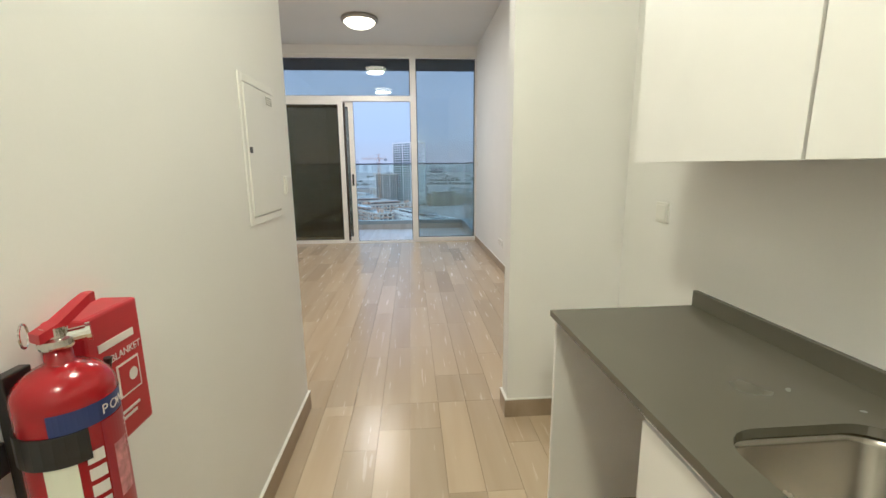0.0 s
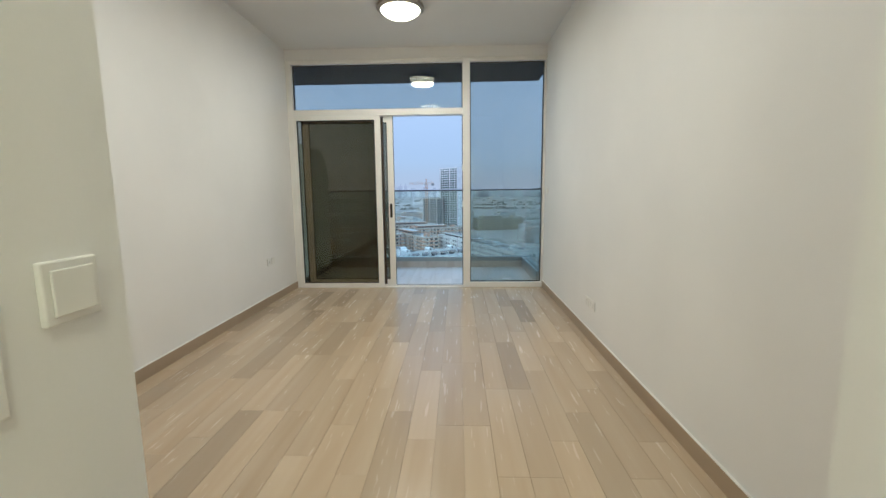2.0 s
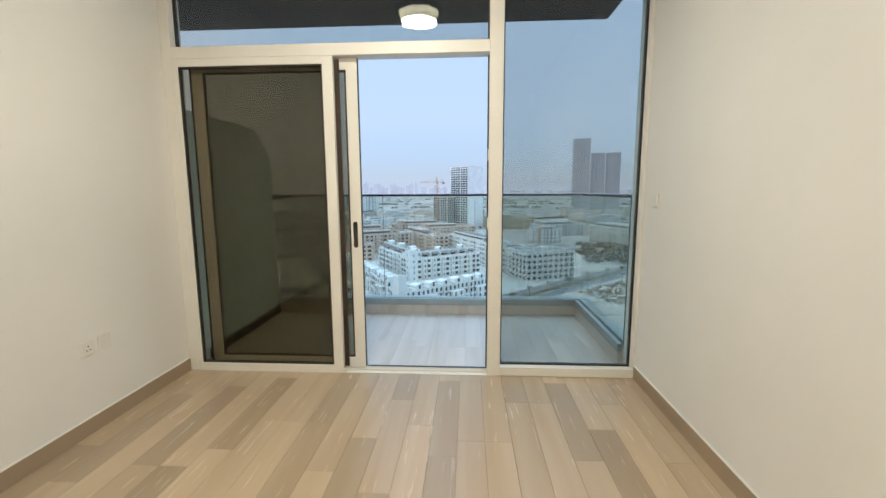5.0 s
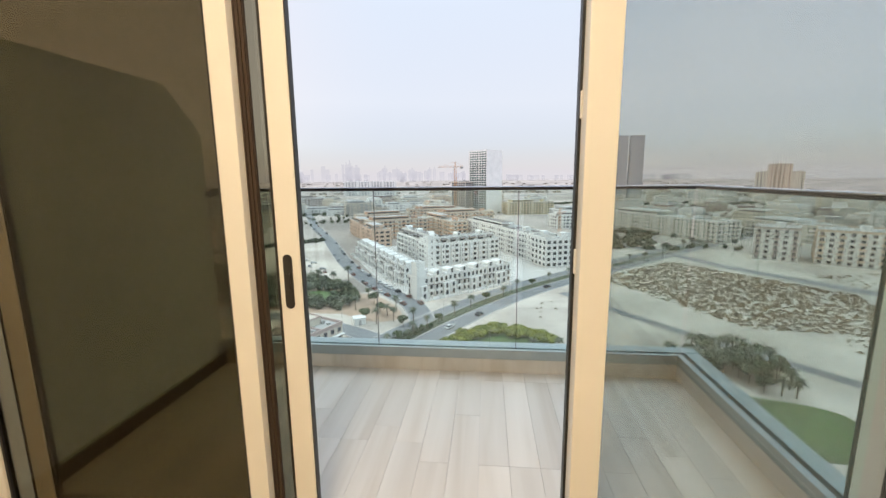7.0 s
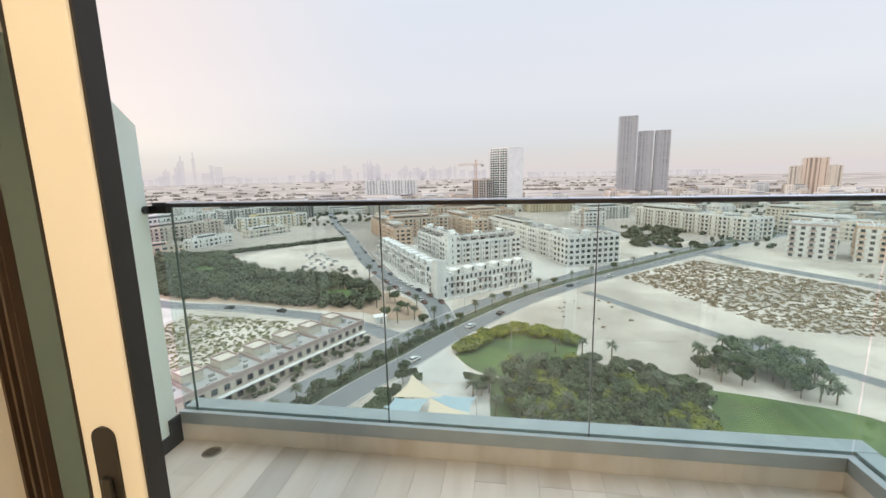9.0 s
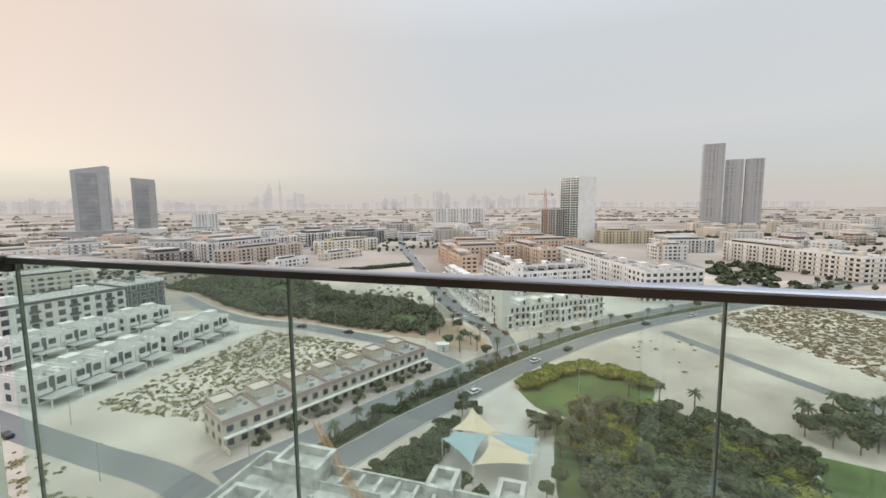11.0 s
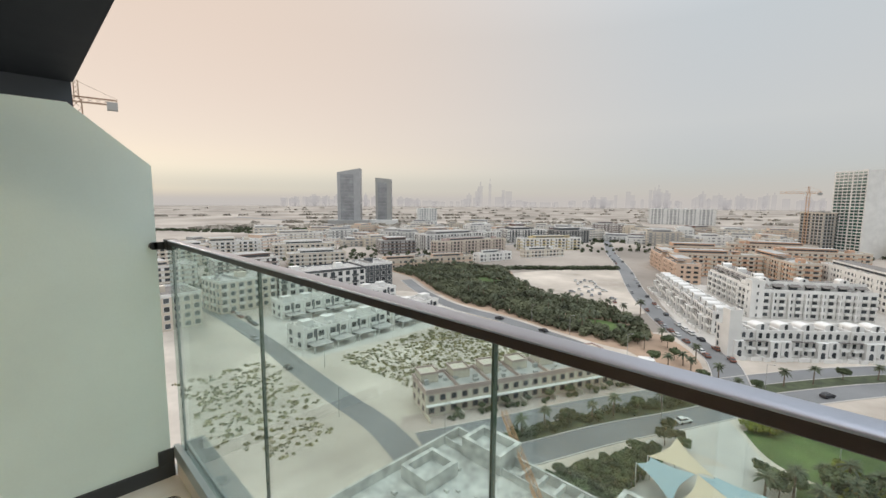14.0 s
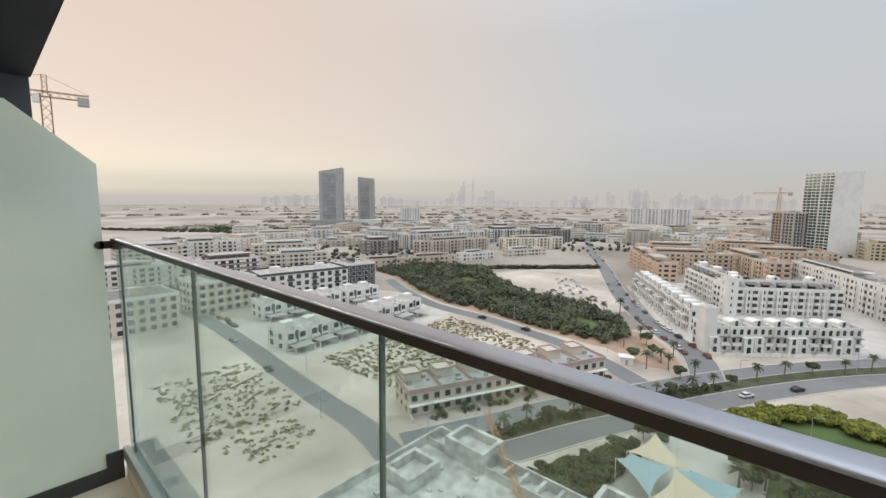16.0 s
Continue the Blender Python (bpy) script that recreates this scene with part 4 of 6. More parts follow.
def strip(bm, pts, half0, half1, z0, z1):
    """A band along a line between two offsets, as a solid."""
    a, b = offset_line(pts, half0), offset_line(pts, half1)
    rows = [[bm.verts.new((x, y, z)) for x, y in line] for z in (z1, z0) for line in (a, b)]
    for k in range(len(pts) - 1):
        for p, q in ((0, 1), (1, 3), (3, 2), (2, 0)):
            bm.faces.new((rows[p][k], rows[q][k], rows[q][k + 1], rows[p][k + 1]))
    for k in (0, len(pts) - 1):
        bm.faces.new([rows[j][k] for j in (0, 1, 3, 2)])


def road(name, label, pts, width, material=M_ASPHALT, kerbs=True, lift=0.05):
    pts = smooth_line(pts)
    bm = bmesh.new()
    strip(bm, pts, -width / 2, width / 2, G - 0.2, G + lift)
    tagged(part(name, bm, material), label, "road", kind="structure")
    if kerbs:
        for sgn in (-1, 1):
            bm = bmesh.new()
            strip(bm, pts, sgn * width / 2, sgn * (width / 2 + 0.35), G - 0.2, G + 0.2)
            tagged(part("kerb", bm, M_KERB), "pale concrete kerb along the road", "kerb", kind="structure")


AVENUE = [(-60, 60), (-50, 82), (-42, 101), (-31, 122), (-22, 140), (-8, 164), (12, 193), (38, 222), (80, 262), (132, 311), (200, 372), (300, 450)]
road("road", "grey asphalt avenue curving past the park", AVENUE, 8.0)
road("road", "second carriageway of the avenue", offset_line(AVENUE, 13.5), 7.0, lift=0.045)
ROAD_N = [(-26, 158), (-34, 180), (-48, 198), (-65, 220), (-99, 277), (-146, 372), (-199, 470), (-240, 556), (-330, 740)]
road("road", "grey street lined with parked cars", ROAD_N, 10.0, lift=0.06)
ROAD_W = [(-42, 140), (-55, 148), (-72, 156), (-95, 161), (-124, 166), (-160, 168), (-200, 182), (-236, 200)]
road("road", "side road curving round the scrub lot", ROAD_W, 8.0, lift=0.055)
ROAD_S = [(-62, 58), (-84, 63), (-106, 64), (-135, 66), (-172, 69), (-222, 70), (-300, 66)]
road("road", "grey side road between sandy lots", ROAD_S, 7.5, kerbs=False, lift=0.04)
road("road", "narrow track across the sand", [(36, 205), (56, 174), (73, 150), (88, 132), (104, 112)], 5.5, kerbs=False, lift=0.03)
road("road", "grey street between the western blocks", [(-300, 66), (-345, 180), (-334, 260), (-343, 420), (-330, 560)], 9, kerbs=False, lift=0.035)
road("road", "far road crossing the avenue", [(80, 520), (97, 426), (111, 352), (131, 309), (146, 270), (176, 222), (205, 180)], 11, kerbs=False, lift=0.03)
road("road", "far highway across the desert", [(-1500, 520), (-700, 640), (0, 1150), (900, 1500), (2200, 1900)], 26, kerbs=False, lift=0.03)
bm = bmesh.new()
strip(bm, smooth_line(offset_line(AVENUE, 7.0)), -2.6, 2.6, G - 0.1, G + 0.25)
tagged(part("median", bm, M_HEDGE), "planted strip between the carriageways", "median", kind="structure")


def patch(name, label, pts, material, z):
    bm = bmesh.new()
    c = Vector((sum(p[0] for p in pts) / len(pts), sum(p[1] for p in pts) / len(pts)))
    ring = smooth_line(list(pts) + [pts[0]], 5)[:-1]
    prism(bm, ring, G - 0.2, G + z)
    return tagged(part(name, bm, material), label, "ground", kind="structure")


patch("ground_lots", "pale graded sand of the empty plots", [(-210, 18), (-60, 10), (90, 40), (200, 120), (250, 230), (170, 330), (90, 400), (20, 330), (-60, 200), (-150, 190), (-230, 150)], M_LOT, 0.012)
patch("ground_sandlot", "pale sandy plot used as a car park", [(-201, 277), (-175, 339), (-148, 368), (-110, 296), (-78, 228), (-129, 217), (-146, 222)], M_LOT, 0.014)
patch("pavement_town", "pinkish paving before the terraced houses", [(-84, 70), (-76, 68), (-58, 100), (-44, 134), (-50, 142), (-60, 122)], M_PAVE, 0.03)
patch("pavement_villas", "pale paving round the white villas", [(-140, 72), (-143, 164), (-200, 160), (-204, 76)], M_PATH, 0.025)
patch("pavement_complex", "pale paving round the white complex", [(-36, 180), (14, 224), (70, 282), (30, 330), (-100, 330), (-52, 206)], M_PATH, 0.025)
patch("ground_park", "dark soil of the western park", [(-276, 216), (-272, 246), (-255, 280), (-214, 293), (-173, 252), (-131, 225), (-101, 229), (-70, 207), (-58, 182), (-62, 166), (-95, 168), (-124, 173), (-160, 175), (-200, 190), (-238, 208)], M_EARTH, 0.022)
patch("lawn_west", "green lawn inside the western park", [(-98, 188), (-84, 183), (-72, 184), (-69, 194), (-77, 201), (-93, 198)], M_LAWN, 0.07)
patch("lawn_inner", "green lawn among the park trees", [(-200, 226), (-176, 226), (-176, 246), (-204, 250)], M_LAWN, 0.06)
patch("ground_roundabout", "brown bare earth of a small planted island", [(-66, 168), (-62, 196), (-46, 184), (-36, 164), (-46, 157)], M_EARTH, 0.034)
patch("ground_playground", "sand-coloured playground paving under the sails", [(-32, 88), (-26, 77), (-8, 77), (-4, 96), (-14, 106), (-24, 102)], M_PATH, 0.03)
patch("path_park", "pale paved park forecourt", [(-34, 104), (-26, 132), (-20, 128), (-8, 110), (0, 112), (-2, 104), (-12, 102), (-20, 108)], M_PATH, 0.035)
patch("lawn_round", "round green lawn of the park", [(-18, 127), (-8, 144), (2, 151), (13, 148), (22, 140), (16, 122), (2, 114), (-10, 116)], M_LAWN, 0.07)
patch("lawn_east", "rectangular green lawn with a path", [(50, 112), (66, 108), (84, 100), (78, 82), (60, 84), (44, 90)], M_LAWN, 0.07)
patch("lawn_park", "green ground of the wooded park", [(-6, 112), (14, 118), (40, 120), (52, 112), (44, 88), (20, 76), (-2, 76)], M_LAWN, 0.05)
patch("lawn_verge", "green verge beside the avenue", [(-42, 76), (-32, 100), (-28, 98), (-33, 84), (-36, 72)], M_LAWN, 0.05)
bm = bmesh.new()
strip(bm, smooth_line([(40, 118), (46, 112), (47, 102), (43, 92), (42, 84)]), -0.9, 0.9, G, G + 0.11)
tagged(part("path_garden", bm, M_PATH), "pale footpath through the park", "path", kind="structure")


# ==== outside: planting ====
def inside(p, poly):
    c, n = False, len(poly)
    for k in range(n):
        (x0, y0), (x1, y1) = poly[k], poly[(k + 1) % n]
        if (y0 > p[1]) != (y1 > p[1]) and p[0] < (x1 - x0) * (p[1] - y0) / (y1 - y0) + x0:
            c = not c
    return c


def scatter(poly, n, rng, gap=0.0):
    xs, ys = [p[0] for p in poly], [p[1] for p in poly]
    out, tries = [], 0
    while len(out) < n and tries < n * 60:
        tries += 1
        p = (rng.uniform(min(xs), max(xs)), rng.uniform(min(ys), max(ys)))
        if inside(p, poly) and (not gap or all((p[0] - q[0]) ** 2 + (p[1] - q[1]) ** 2 > gap * gap for q in out)):
            out.append(p)
    return out


def leaf_cloud(verts, faces, c, r, n, leaf, rng, flat=0.8):
    """Small leaf clumps set all round a lumpy crown."""
    for _ in range(n):
        u = Vector((rng.gauss(0, 1), rng.gauss(0, 1), rng.gauss(0, 1) + 0.25)).normalized()
        lump = 0.72 + 0.34 * noise.noise(Vector(c) * 0.37 + u * 1.7) + rng.uniform(-0.12, 0.10)
        p = Vector(c) + Vector((u.x * r * lump, u.y * r * lump, u.z * r * flat * lump))
        nrm = (u + Vector((rng.uniform(-.7, .7), rng.uniform(-.7, .7), rng.uniform(-.2, .9)))).normalized()
        q = nrm.to_track_quat('Z', 'Y').to_matrix()
        s = leaf * rng.uniform(0.6, 1.3)
        k0 = len(verts)
        for dx, dy, dz in ((-s, -s * .6, -.2 * s), (s * .7, -s * .8, 0), (s, s * .6, -.25 * s), (-s * .5, s, 0)):
            verts.append(tuple(p + q @ Vector((dx, dy, dz))))
        faces.append((k0, k0 + 1, k0 + 2, k0 + 3))


def raw_mesh(name, verts, faces, material):
    me = bpy.data.meshes.new(name)
    me.from_pydata(verts, [], faces)
    me.materials.append(material)
    return me


def tree_model(seed, height, spread, leaves, material):
    rng = random.Random(seed)
    bm = bmesh.new()
    tube(bm, (0, 0, -0.2), (0.1, 0, height * 0.45), 0.16, 8, 0.10)
    tips = []
    for k in range(5):
        a = k * 1.26 + rng.uniform(-.3, .3)
        tip = (math.cos(a) * spread * .5, math.sin(a) * spread * .5, height * rng.uniform(.6, .8))
        tube(bm, (0.1, 0, height * rng.uniform(.32, .44)), tip, 0.08, 6, 0.03)
        tips.append(tip)
    trunk = mesh_of("trunk", bm, M_BARK)
    v, f = [], []
    for tip in tips + [(0, 0, height * .78)]:
        leaf_cloud(v, f, tip, spread * rng.uniform(.42, .6), leaves // 6, spread * 0.10, rng)
    return trunk, raw_mesh("crown", v, f, material)


def palm_model(seed, height, n=26):
    rng = random.Random(seed)
    bm = bmesh.new()
    tube(bm, (0, 0, -0.2), (0.1, 0.05, height), 0.24, 9, 0.17)
    trunk = mesh_of("trunk", bm, M_BARK)
    v, f = [], []
    for k in range(n):
        a, up, ln = k * 2.399, rng.uniform(-0.35, 1.15), rng.uniform(2.0, 2.7)
        d, side = Vector((math.cos(a), math.sin(a), 0)), Vector((-math.sin(a), math.cos(a), 0))
        prev = None
        for j in range(6):
            t = j / 5
            p = Vector((0.1, 0.05, height)) + d * ln * t * math.cos(up * (1 - t * .3)) + Vector((0, 0, ln * (math.sin(up) * t - 0.55 * t * t)))
            w = 0.34 * math.sin(math.pi * (0.12 + 0.85 * t))
            row = (len(v), len(v) + 1, len(v) + 2)
            v.extend([tuple(p - side * w + Vector((0, 0, -w * .5))), tuple(p), tuple(p + side * w + Vector((0, 0, -w * .5)))])
            if prev:
                f.append((prev[0], prev[1], row[1], row[0]))
                f.append((prev[1], prev[2], row[2], row[1]))
            prev = row
    return trunk, raw_mesh("crown", v, f, M_PALM)


def plant(model, label, category, name, x, y, rz, sc, group):
    e = new(name)
    e.matrix_basis = pose(x, y, G, 0, 0, rz) @ Matrix.Diagonal((sc, sc, sc, 1))
    tagged(e, label, category, group)
    for nm, me in zip(("trunk", "crown"), model):
        new(nm, me).parent = e


TREES = [tree_model(11 + k, 5.2 + 0.5 * k, 2.5 + 0.25 * k, 780, M_LEAF) for k in range(3)]
SHRUB = [tree_model(31 + k, 2.6, 2.3, 620, M_YELLOW) for k in range(2)]
PALMS = [palm_model(51 + k, 4.6 + 0.9 * k) for k in range(3)]
rng = random.Random(5)
TL, PL, SL = "dusty green park tree with a rounded crown", "date palm with grey-green arching fronds", "dense yellow-green flowering shrub"
for x, y in scatter([(0, 120), (18, 124), (40, 119), (51, 112), (45, 90), (20, 76), (2, 78), (-2, 96)], 95, rng, 3.0):
    r = rng.random()
    if r < 0.55:
        plant(TREES[rng.randrange(3)], TL, "tree", "tree", x, y, rng.uniform(0, 360), rng.uniform(0.75, 1.15), "trees of the near park")
    elif r < 0.72:
        plant(PALMS[rng.randrange(3)], PL, "palm", "palm_tree", x, y, rng.uniform(0, 360), rng.uniform(0.8, 1.1), "palms of the near park")
    else:
        plant(SHRUB[rng.randrange(2)], SL, "shrub", "shrub", x, y, rng.uniform(0, 360), rng.uniform(0.9, 1.4), "yellow shrubs of the near park")
for poly, n in (([(-19, 127), (-9, 145), (2, 152), (14, 149), (23, 141), (21, 137), (12, 143), (2, 146), (-6, 139), (-15, 126)], 64), ([(2, 104), (12, 110), (16, 100), (6, 92)], 26),
                ([(26, 112), (38, 110), (36, 100), (26, 104)], 24)):
    for x, y in scatter(poly, n, rng, 1.6):
        plant(SHRUB[rng.randrange(2)], SL, "shrub", "shrub", x, y, rng.uniform(0, 360), rng.uniform(0.8, 1.2), "yellow shrubs of the near park")
for x, y in scatter([(50, 118), (56, 130), (70, 139), (82, 134), (84, 118), (78, 106), (66, 112)], 46, rng, 3.0):
    m = PALMS if rng.random() < 0.35 else TREES
    plant(m[rng.randrange(3)], PL if m is PALMS else TL, "palm" if m is PALMS else "tree", "palm_tree" if m is PALMS else "tree", x, y,
          rng.uniform(0, 360), rng.uniform(0.8, 1.1), "trees beside the eastern lawn")
for x, y in [(14, 132), (22, 130), (30, 126), (8, 116), (-2, 112), (-6, 104), (-2, 100), (-10, 100), (4, 88), (12, 84), (22, 82), (-4, 92)]:
    plant(PALMS[rng.randrange(3)], PL, "palm", "palm_tree", x, y, rng.uniform(0, 360), rng.uniform(0.85, 1.1), "palms of the near park")
for x, y in [(-31, 112), (-28, 109), (-30, 106), (-26, 106), (-12, 108), (-9, 105), (-6, 106), (-8, 102), (-6, 80), (-4, 84), (-22, 76), (-18, 74)]:
    plant(TREES[rng.randrange(3)], "round clipped green park tree", "tree", "tree", x, y, rng.uniform(0, 360), rng.uniform(0.7, 0.85), "clipped trees by the sails")
for x, y in scatter([(-44, 72), (-33, 99), (-29, 100), (-31, 84), (-30, 72), (-38, 66)], 55, rng, 1.9):
    plant(TREES[rng.randrange(3)], "low dark green hedge tree beside the avenue", "tree", "tree", x, y, rng.uniform(0, 360), rng.uniform(0.45, 0.7), "hedge beside the avenue")
med = smooth_line(offset_line(AVENUE, 6.8), 3)
for k, (x, y) in enumerate(med[2:30]):
    m = PALMS if k % 3 else TREES
    plant(m[k % 3], PL if k % 3 else TL, "palm" if k % 3 else "tree", "palm_tree" if k % 3 else "tree", x + rng.uniform(-.8, .8), y + rng.uniform(-1, 1),
          rng.uniform(0, 360), rng.uniform(0.7, 0.95), "median planting")
for x, y in [(-62, 176), (-56, 186), (-52, 180), (-58, 172), (-46, 168), (-42, 164), (-40, 172), (-50, 158), (-38, 158), (-44, 154), (-33, 152), (-30, 158)]:
    m = PALMS if rng.random() < .6 else TREES
    plant(m[rng.randrange(3)], PL if m is PALMS else TL, "palm" if m is PALMS else "tree", "palm_tree" if m is PALMS else "tree", x, y, rng.uniform(0, 360), 0.95, "planting of the island")
for k in range(9):
    x, y = -77 + k * 3.2, 83 + k * 6.4
    plant(TREES[k % 3], "small green garden tree before a terraced house", "tree", "tree", x + 2.2, y - 1.2, rng.uniform(0, 360), rng.uniform(0.35, 0.6), "garden trees")


def along_line(p, ang, a, b):
    """The place a metres along and b metres to the left of a line that starts at p."""
    c, s2 = math.cos(radians(ang)), math.sin(radians(ang))
    return p[0] + a * c - b * s2, p[1] + a * s2 + b * c


def stuff(name, label, category, material, spots, rng, r, n, leaf, flat, lift=0.0):
    v, f = [], []
    for x, y in spots:
        rr = rng.uniform(*r)
        leaf_cloud(v, f, (x, y, G + lift + rr * flat * 0.35), rr, n, leaf, rng, flat)
    tagged(new(name, raw_mesh(name, v, f, material)), label, category, kind="stuff")


PARK = [(-274, 218), (-270, 246), (-254, 278), (-214, 290), (-174, 250), (-131, 223), (-101, 227), (-71, 206), (-61, 184), (-65, 169), (-95, 171), (-124, 176), (-160, 178), (-200, 193), (-238, 211)]
spots = [p for p in scatter(PARK, 900, rng, 2.6) if not inside(p, [(-200, 226), (-176, 226), (-176, 246), (-204, 250)]) and not inside(p, [(-98, 188), (-84, 183), (-72, 184), (-69, 194), (-77, 201), (-93, 198)])]
stuff("park_trees", "dense dark green trees of the western park", "trees", M_PARKLEAF, spots, rng, (1.7, 3.3), 90, 0.5, 0.95, 1.1)
for x, y in [p for p in scatter(PARK, 60, rng, 7)] + [(-130 + 7.5 * k, 206 + 2.2 * k) for k in range(8)]:
    plant(PALMS[rng.randrange(3)], PL, "palm", "palm_tree", x, y, rng.uniform(0, 360), rng.uniform(1.0, 1.25), "palms of the western park")
UNDER = scatter([(0, 118), (16, 122), (40, 117), (49, 111), (44, 91), (20, 77), (3, 79), (0, 96)], 330, rng, 1.7)
stuff("park_undergrowth", "dense green undergrowth filling the near park", "shrubs", M_LEAF, UNDER[:230], rng, (1.3, 2.4), 110, 0.32, 0.95, 0.9)
stuff("yellow_undergrowth", "yellow-green flowering shrubs filling the near park", "shrubs", M_YELLOW, UNDER[230:], rng, (1.2, 2.0), 130, 0.28, 0.9, 0.6)
stuff("median_shrubs", "dusty green bushes along the avenue's median", "shrubs", M_LEAF,
      [(x + rng.uniform(-1.9, 1.9), y + rng.uniform(-1.5, 1.5)) for x, y in smooth_line(offset_line(AVENUE, 7.0), 20)[:90]], rng, (0.8, 1.9), 80, 0.26, 0.9, 0.6)
stuff("garden_hedges", "green hedges and small bushes before the terraced houses", "hedge", M_LEAF,
      [along_line((-79, 74), 65.7, a + rng.uniform(-.6, .6), -2.6 + rng.uniform(-.9, .9)) for a in np.linspace(1, 67, 64) if int(a / 4.8) % 2], rng, (0.5, 1.15), 70, 0.2, 0.9, 0.3)
stuff("avenue_hedge", "dense dark green bushes beside the avenue", "hedge", M_LEAF,
      scatter([(-43, 72), (-33, 99), (-29, 100), (-30, 84), (-30, 72), (-38, 66)], 110, rng, 1.3), rng, (1.0, 1.9), 100, 0.26, 0.95, 0.7)
stuff("town_trees", "dark street trees between the blocks of the town", "trees", M_HEDGE,
      scatter([(-470, 100), (-300, 60), (-290, 300), (-300, 560), (-420, 560), (-520, 320)], 420, rng) + scatter([(-230, 440), (-120, 560), (60, 640), (-200, 760), (-420, 640)], 240, rng)
      + scatter([(150, 330), (240, 330), (330, 480), (420, 700), (140, 620)], 170, rng), rng, (1.4, 3.4), 40, 0.8, 0.8, 0.8)
stuff("hedge_row", "dark green hedge rows along the sand lot", "hedge", M_HEDGE,
      [(-214 + 60 * t, 294 + 62 * t + rng.uniform(-4, 4)) for t in np.linspace(0, 1.1, 120)], rng, (1.6, 2.6), 70, 0.5, 0.9, 0.8)
stuff("scrub", "olive scrub dotting the sandy lots", "scrub", M_SCRUB,
      scatter([(-90, 84), (-134, 80), (-136, 156), (-92, 152), (-68, 140)], 1500, rng) + scatter([(-100, 30), (-150, 32), (-150, 60), (-108, 60)], 340, rng) + scatter([(-88, 38), (-100, 34), (-104, 52), (-90, 54)], 60, rng),
      rng, (0.3, 1.25), 22, 0.24, 0.32)
stuff("scrub_far", "brown dry scrub on the eastern sand", "scrub", M_DRYSCRUB,
      scatter([(60, 236), (118, 284), (172, 210), (150, 150), (96, 160)], 3000, rng) + scatter([(120, 150), (150, 150), (140, 110), (110, 112)], 160, rng)
      + scatter([(30, 150), (60, 165), (40, 196), (10, 180)], 14, rng) + scatter([(180, 250), (230, 260), (220, 170), (190, 200)], 150, rng),
      rng, (0.4, 1.5), 16, 0.36, 0.2)
stuff("far_trees", "dark strips of distant trees in the desert", "trees", M_HEDGE,
      [(x + rng.uniform(-6, 6), 0.62 * x + 760 + rng.uniform(-9, 9)) for x in np.linspace(-1000, 250, 330)]
      + [(x, 420 + 0.12 * x + rng.uniform(-9, 9)) for x in np.linspace(-900, -400, 130)]
      + [(120 + rng.uniform(-30, 20) + t * 0.2, 330 + t) for t in np.linspace(0, 120, 60)]
      + [(x + rng.uniform(-14, 14), y + rng.uniform(-10, 10)) for x, y in smooth_line([(-970, 150), (-820, 306), (-745, 477), (-651, 577), (-600, 700), (-560, 900)], 55)]
      + scatter([(100, 620), (500, 700), (560, 900), (200, 860)], 120, rng), rng, (3.0, 6.5), 36, 1.6, 0.6)
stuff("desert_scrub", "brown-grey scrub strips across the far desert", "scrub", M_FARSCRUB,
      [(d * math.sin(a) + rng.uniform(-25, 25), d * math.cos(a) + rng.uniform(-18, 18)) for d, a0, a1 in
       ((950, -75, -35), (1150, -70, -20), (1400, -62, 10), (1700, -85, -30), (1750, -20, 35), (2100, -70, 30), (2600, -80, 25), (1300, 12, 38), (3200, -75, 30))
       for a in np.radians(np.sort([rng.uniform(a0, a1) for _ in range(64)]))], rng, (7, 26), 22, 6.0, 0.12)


# ==== outside: buildings ====
def paint(name, rgb, amount=0.03):
    return mat(name, rgb, 0.8, noise_scale=0.15, amount=amount, fine=1.6, bump=0.1)


M_WHITEB = paint("white_render", (0.74, 0.73, 0.70))
M_CREAM = paint("cream_render", (0.60, 0.54, 0.45))
M_ORANGE = paint("terracotta_render", (0.56, 0.355, 0.24))
M_PEACH = paint("peach_render", (0.64, 0.475, 0.36))
M_PINK = paint("dusty_pink_render", (0.46, 0.36, 0.33))
M_YELLOWB = paint("yellow_render", (0.60, 0.50, 0.28))
M_BROWN = paint("dark_brown_cladding", (0.17, 0.11, 0.09))
M_GREY = paint("grey_concrete", (0.38, 0.375, 0.36))
M_DARKB = paint("charcoal_cladding", (0.09, 0.095, 0.10))
# far tower walls and far panes: distance haze put into paler colours
M_TOWER = paint("haze_paled_curtain_wall", (0.41, 0.41, 0.415))
M_FARPANE = mat("haze_paled_glazing", (0.27, 0.275, 0.285), 0.3, noise_scale=0.05, amount=0.12, bump=0, rnd=0.3)
M_ROOF = mat("pale_roof_screed", (0.42, 0.41, 0.39), 0.9, noise_scale=0.2, amount=0.06, fine=2)
M_ROOFDARK = mat("brown_roof_membrane", (0.20, 0.185, 0.17), 0.9, noise_scale=0.2, amount=0.06, fine=2)
M_PANE = mat("dark_window_glass", (0.065, 0.073, 0.08), 0.15, noise_scale=0.5, amount=0.1, bump=0, rnd=0.5)
M_GREENPANE = mat("green_window_glass", (0.035, 0.085, 0.072), 0.12, noise_scale=0.5, amount=0.1, bump=0, rnd=0.5)
WIN_MESHES = {}


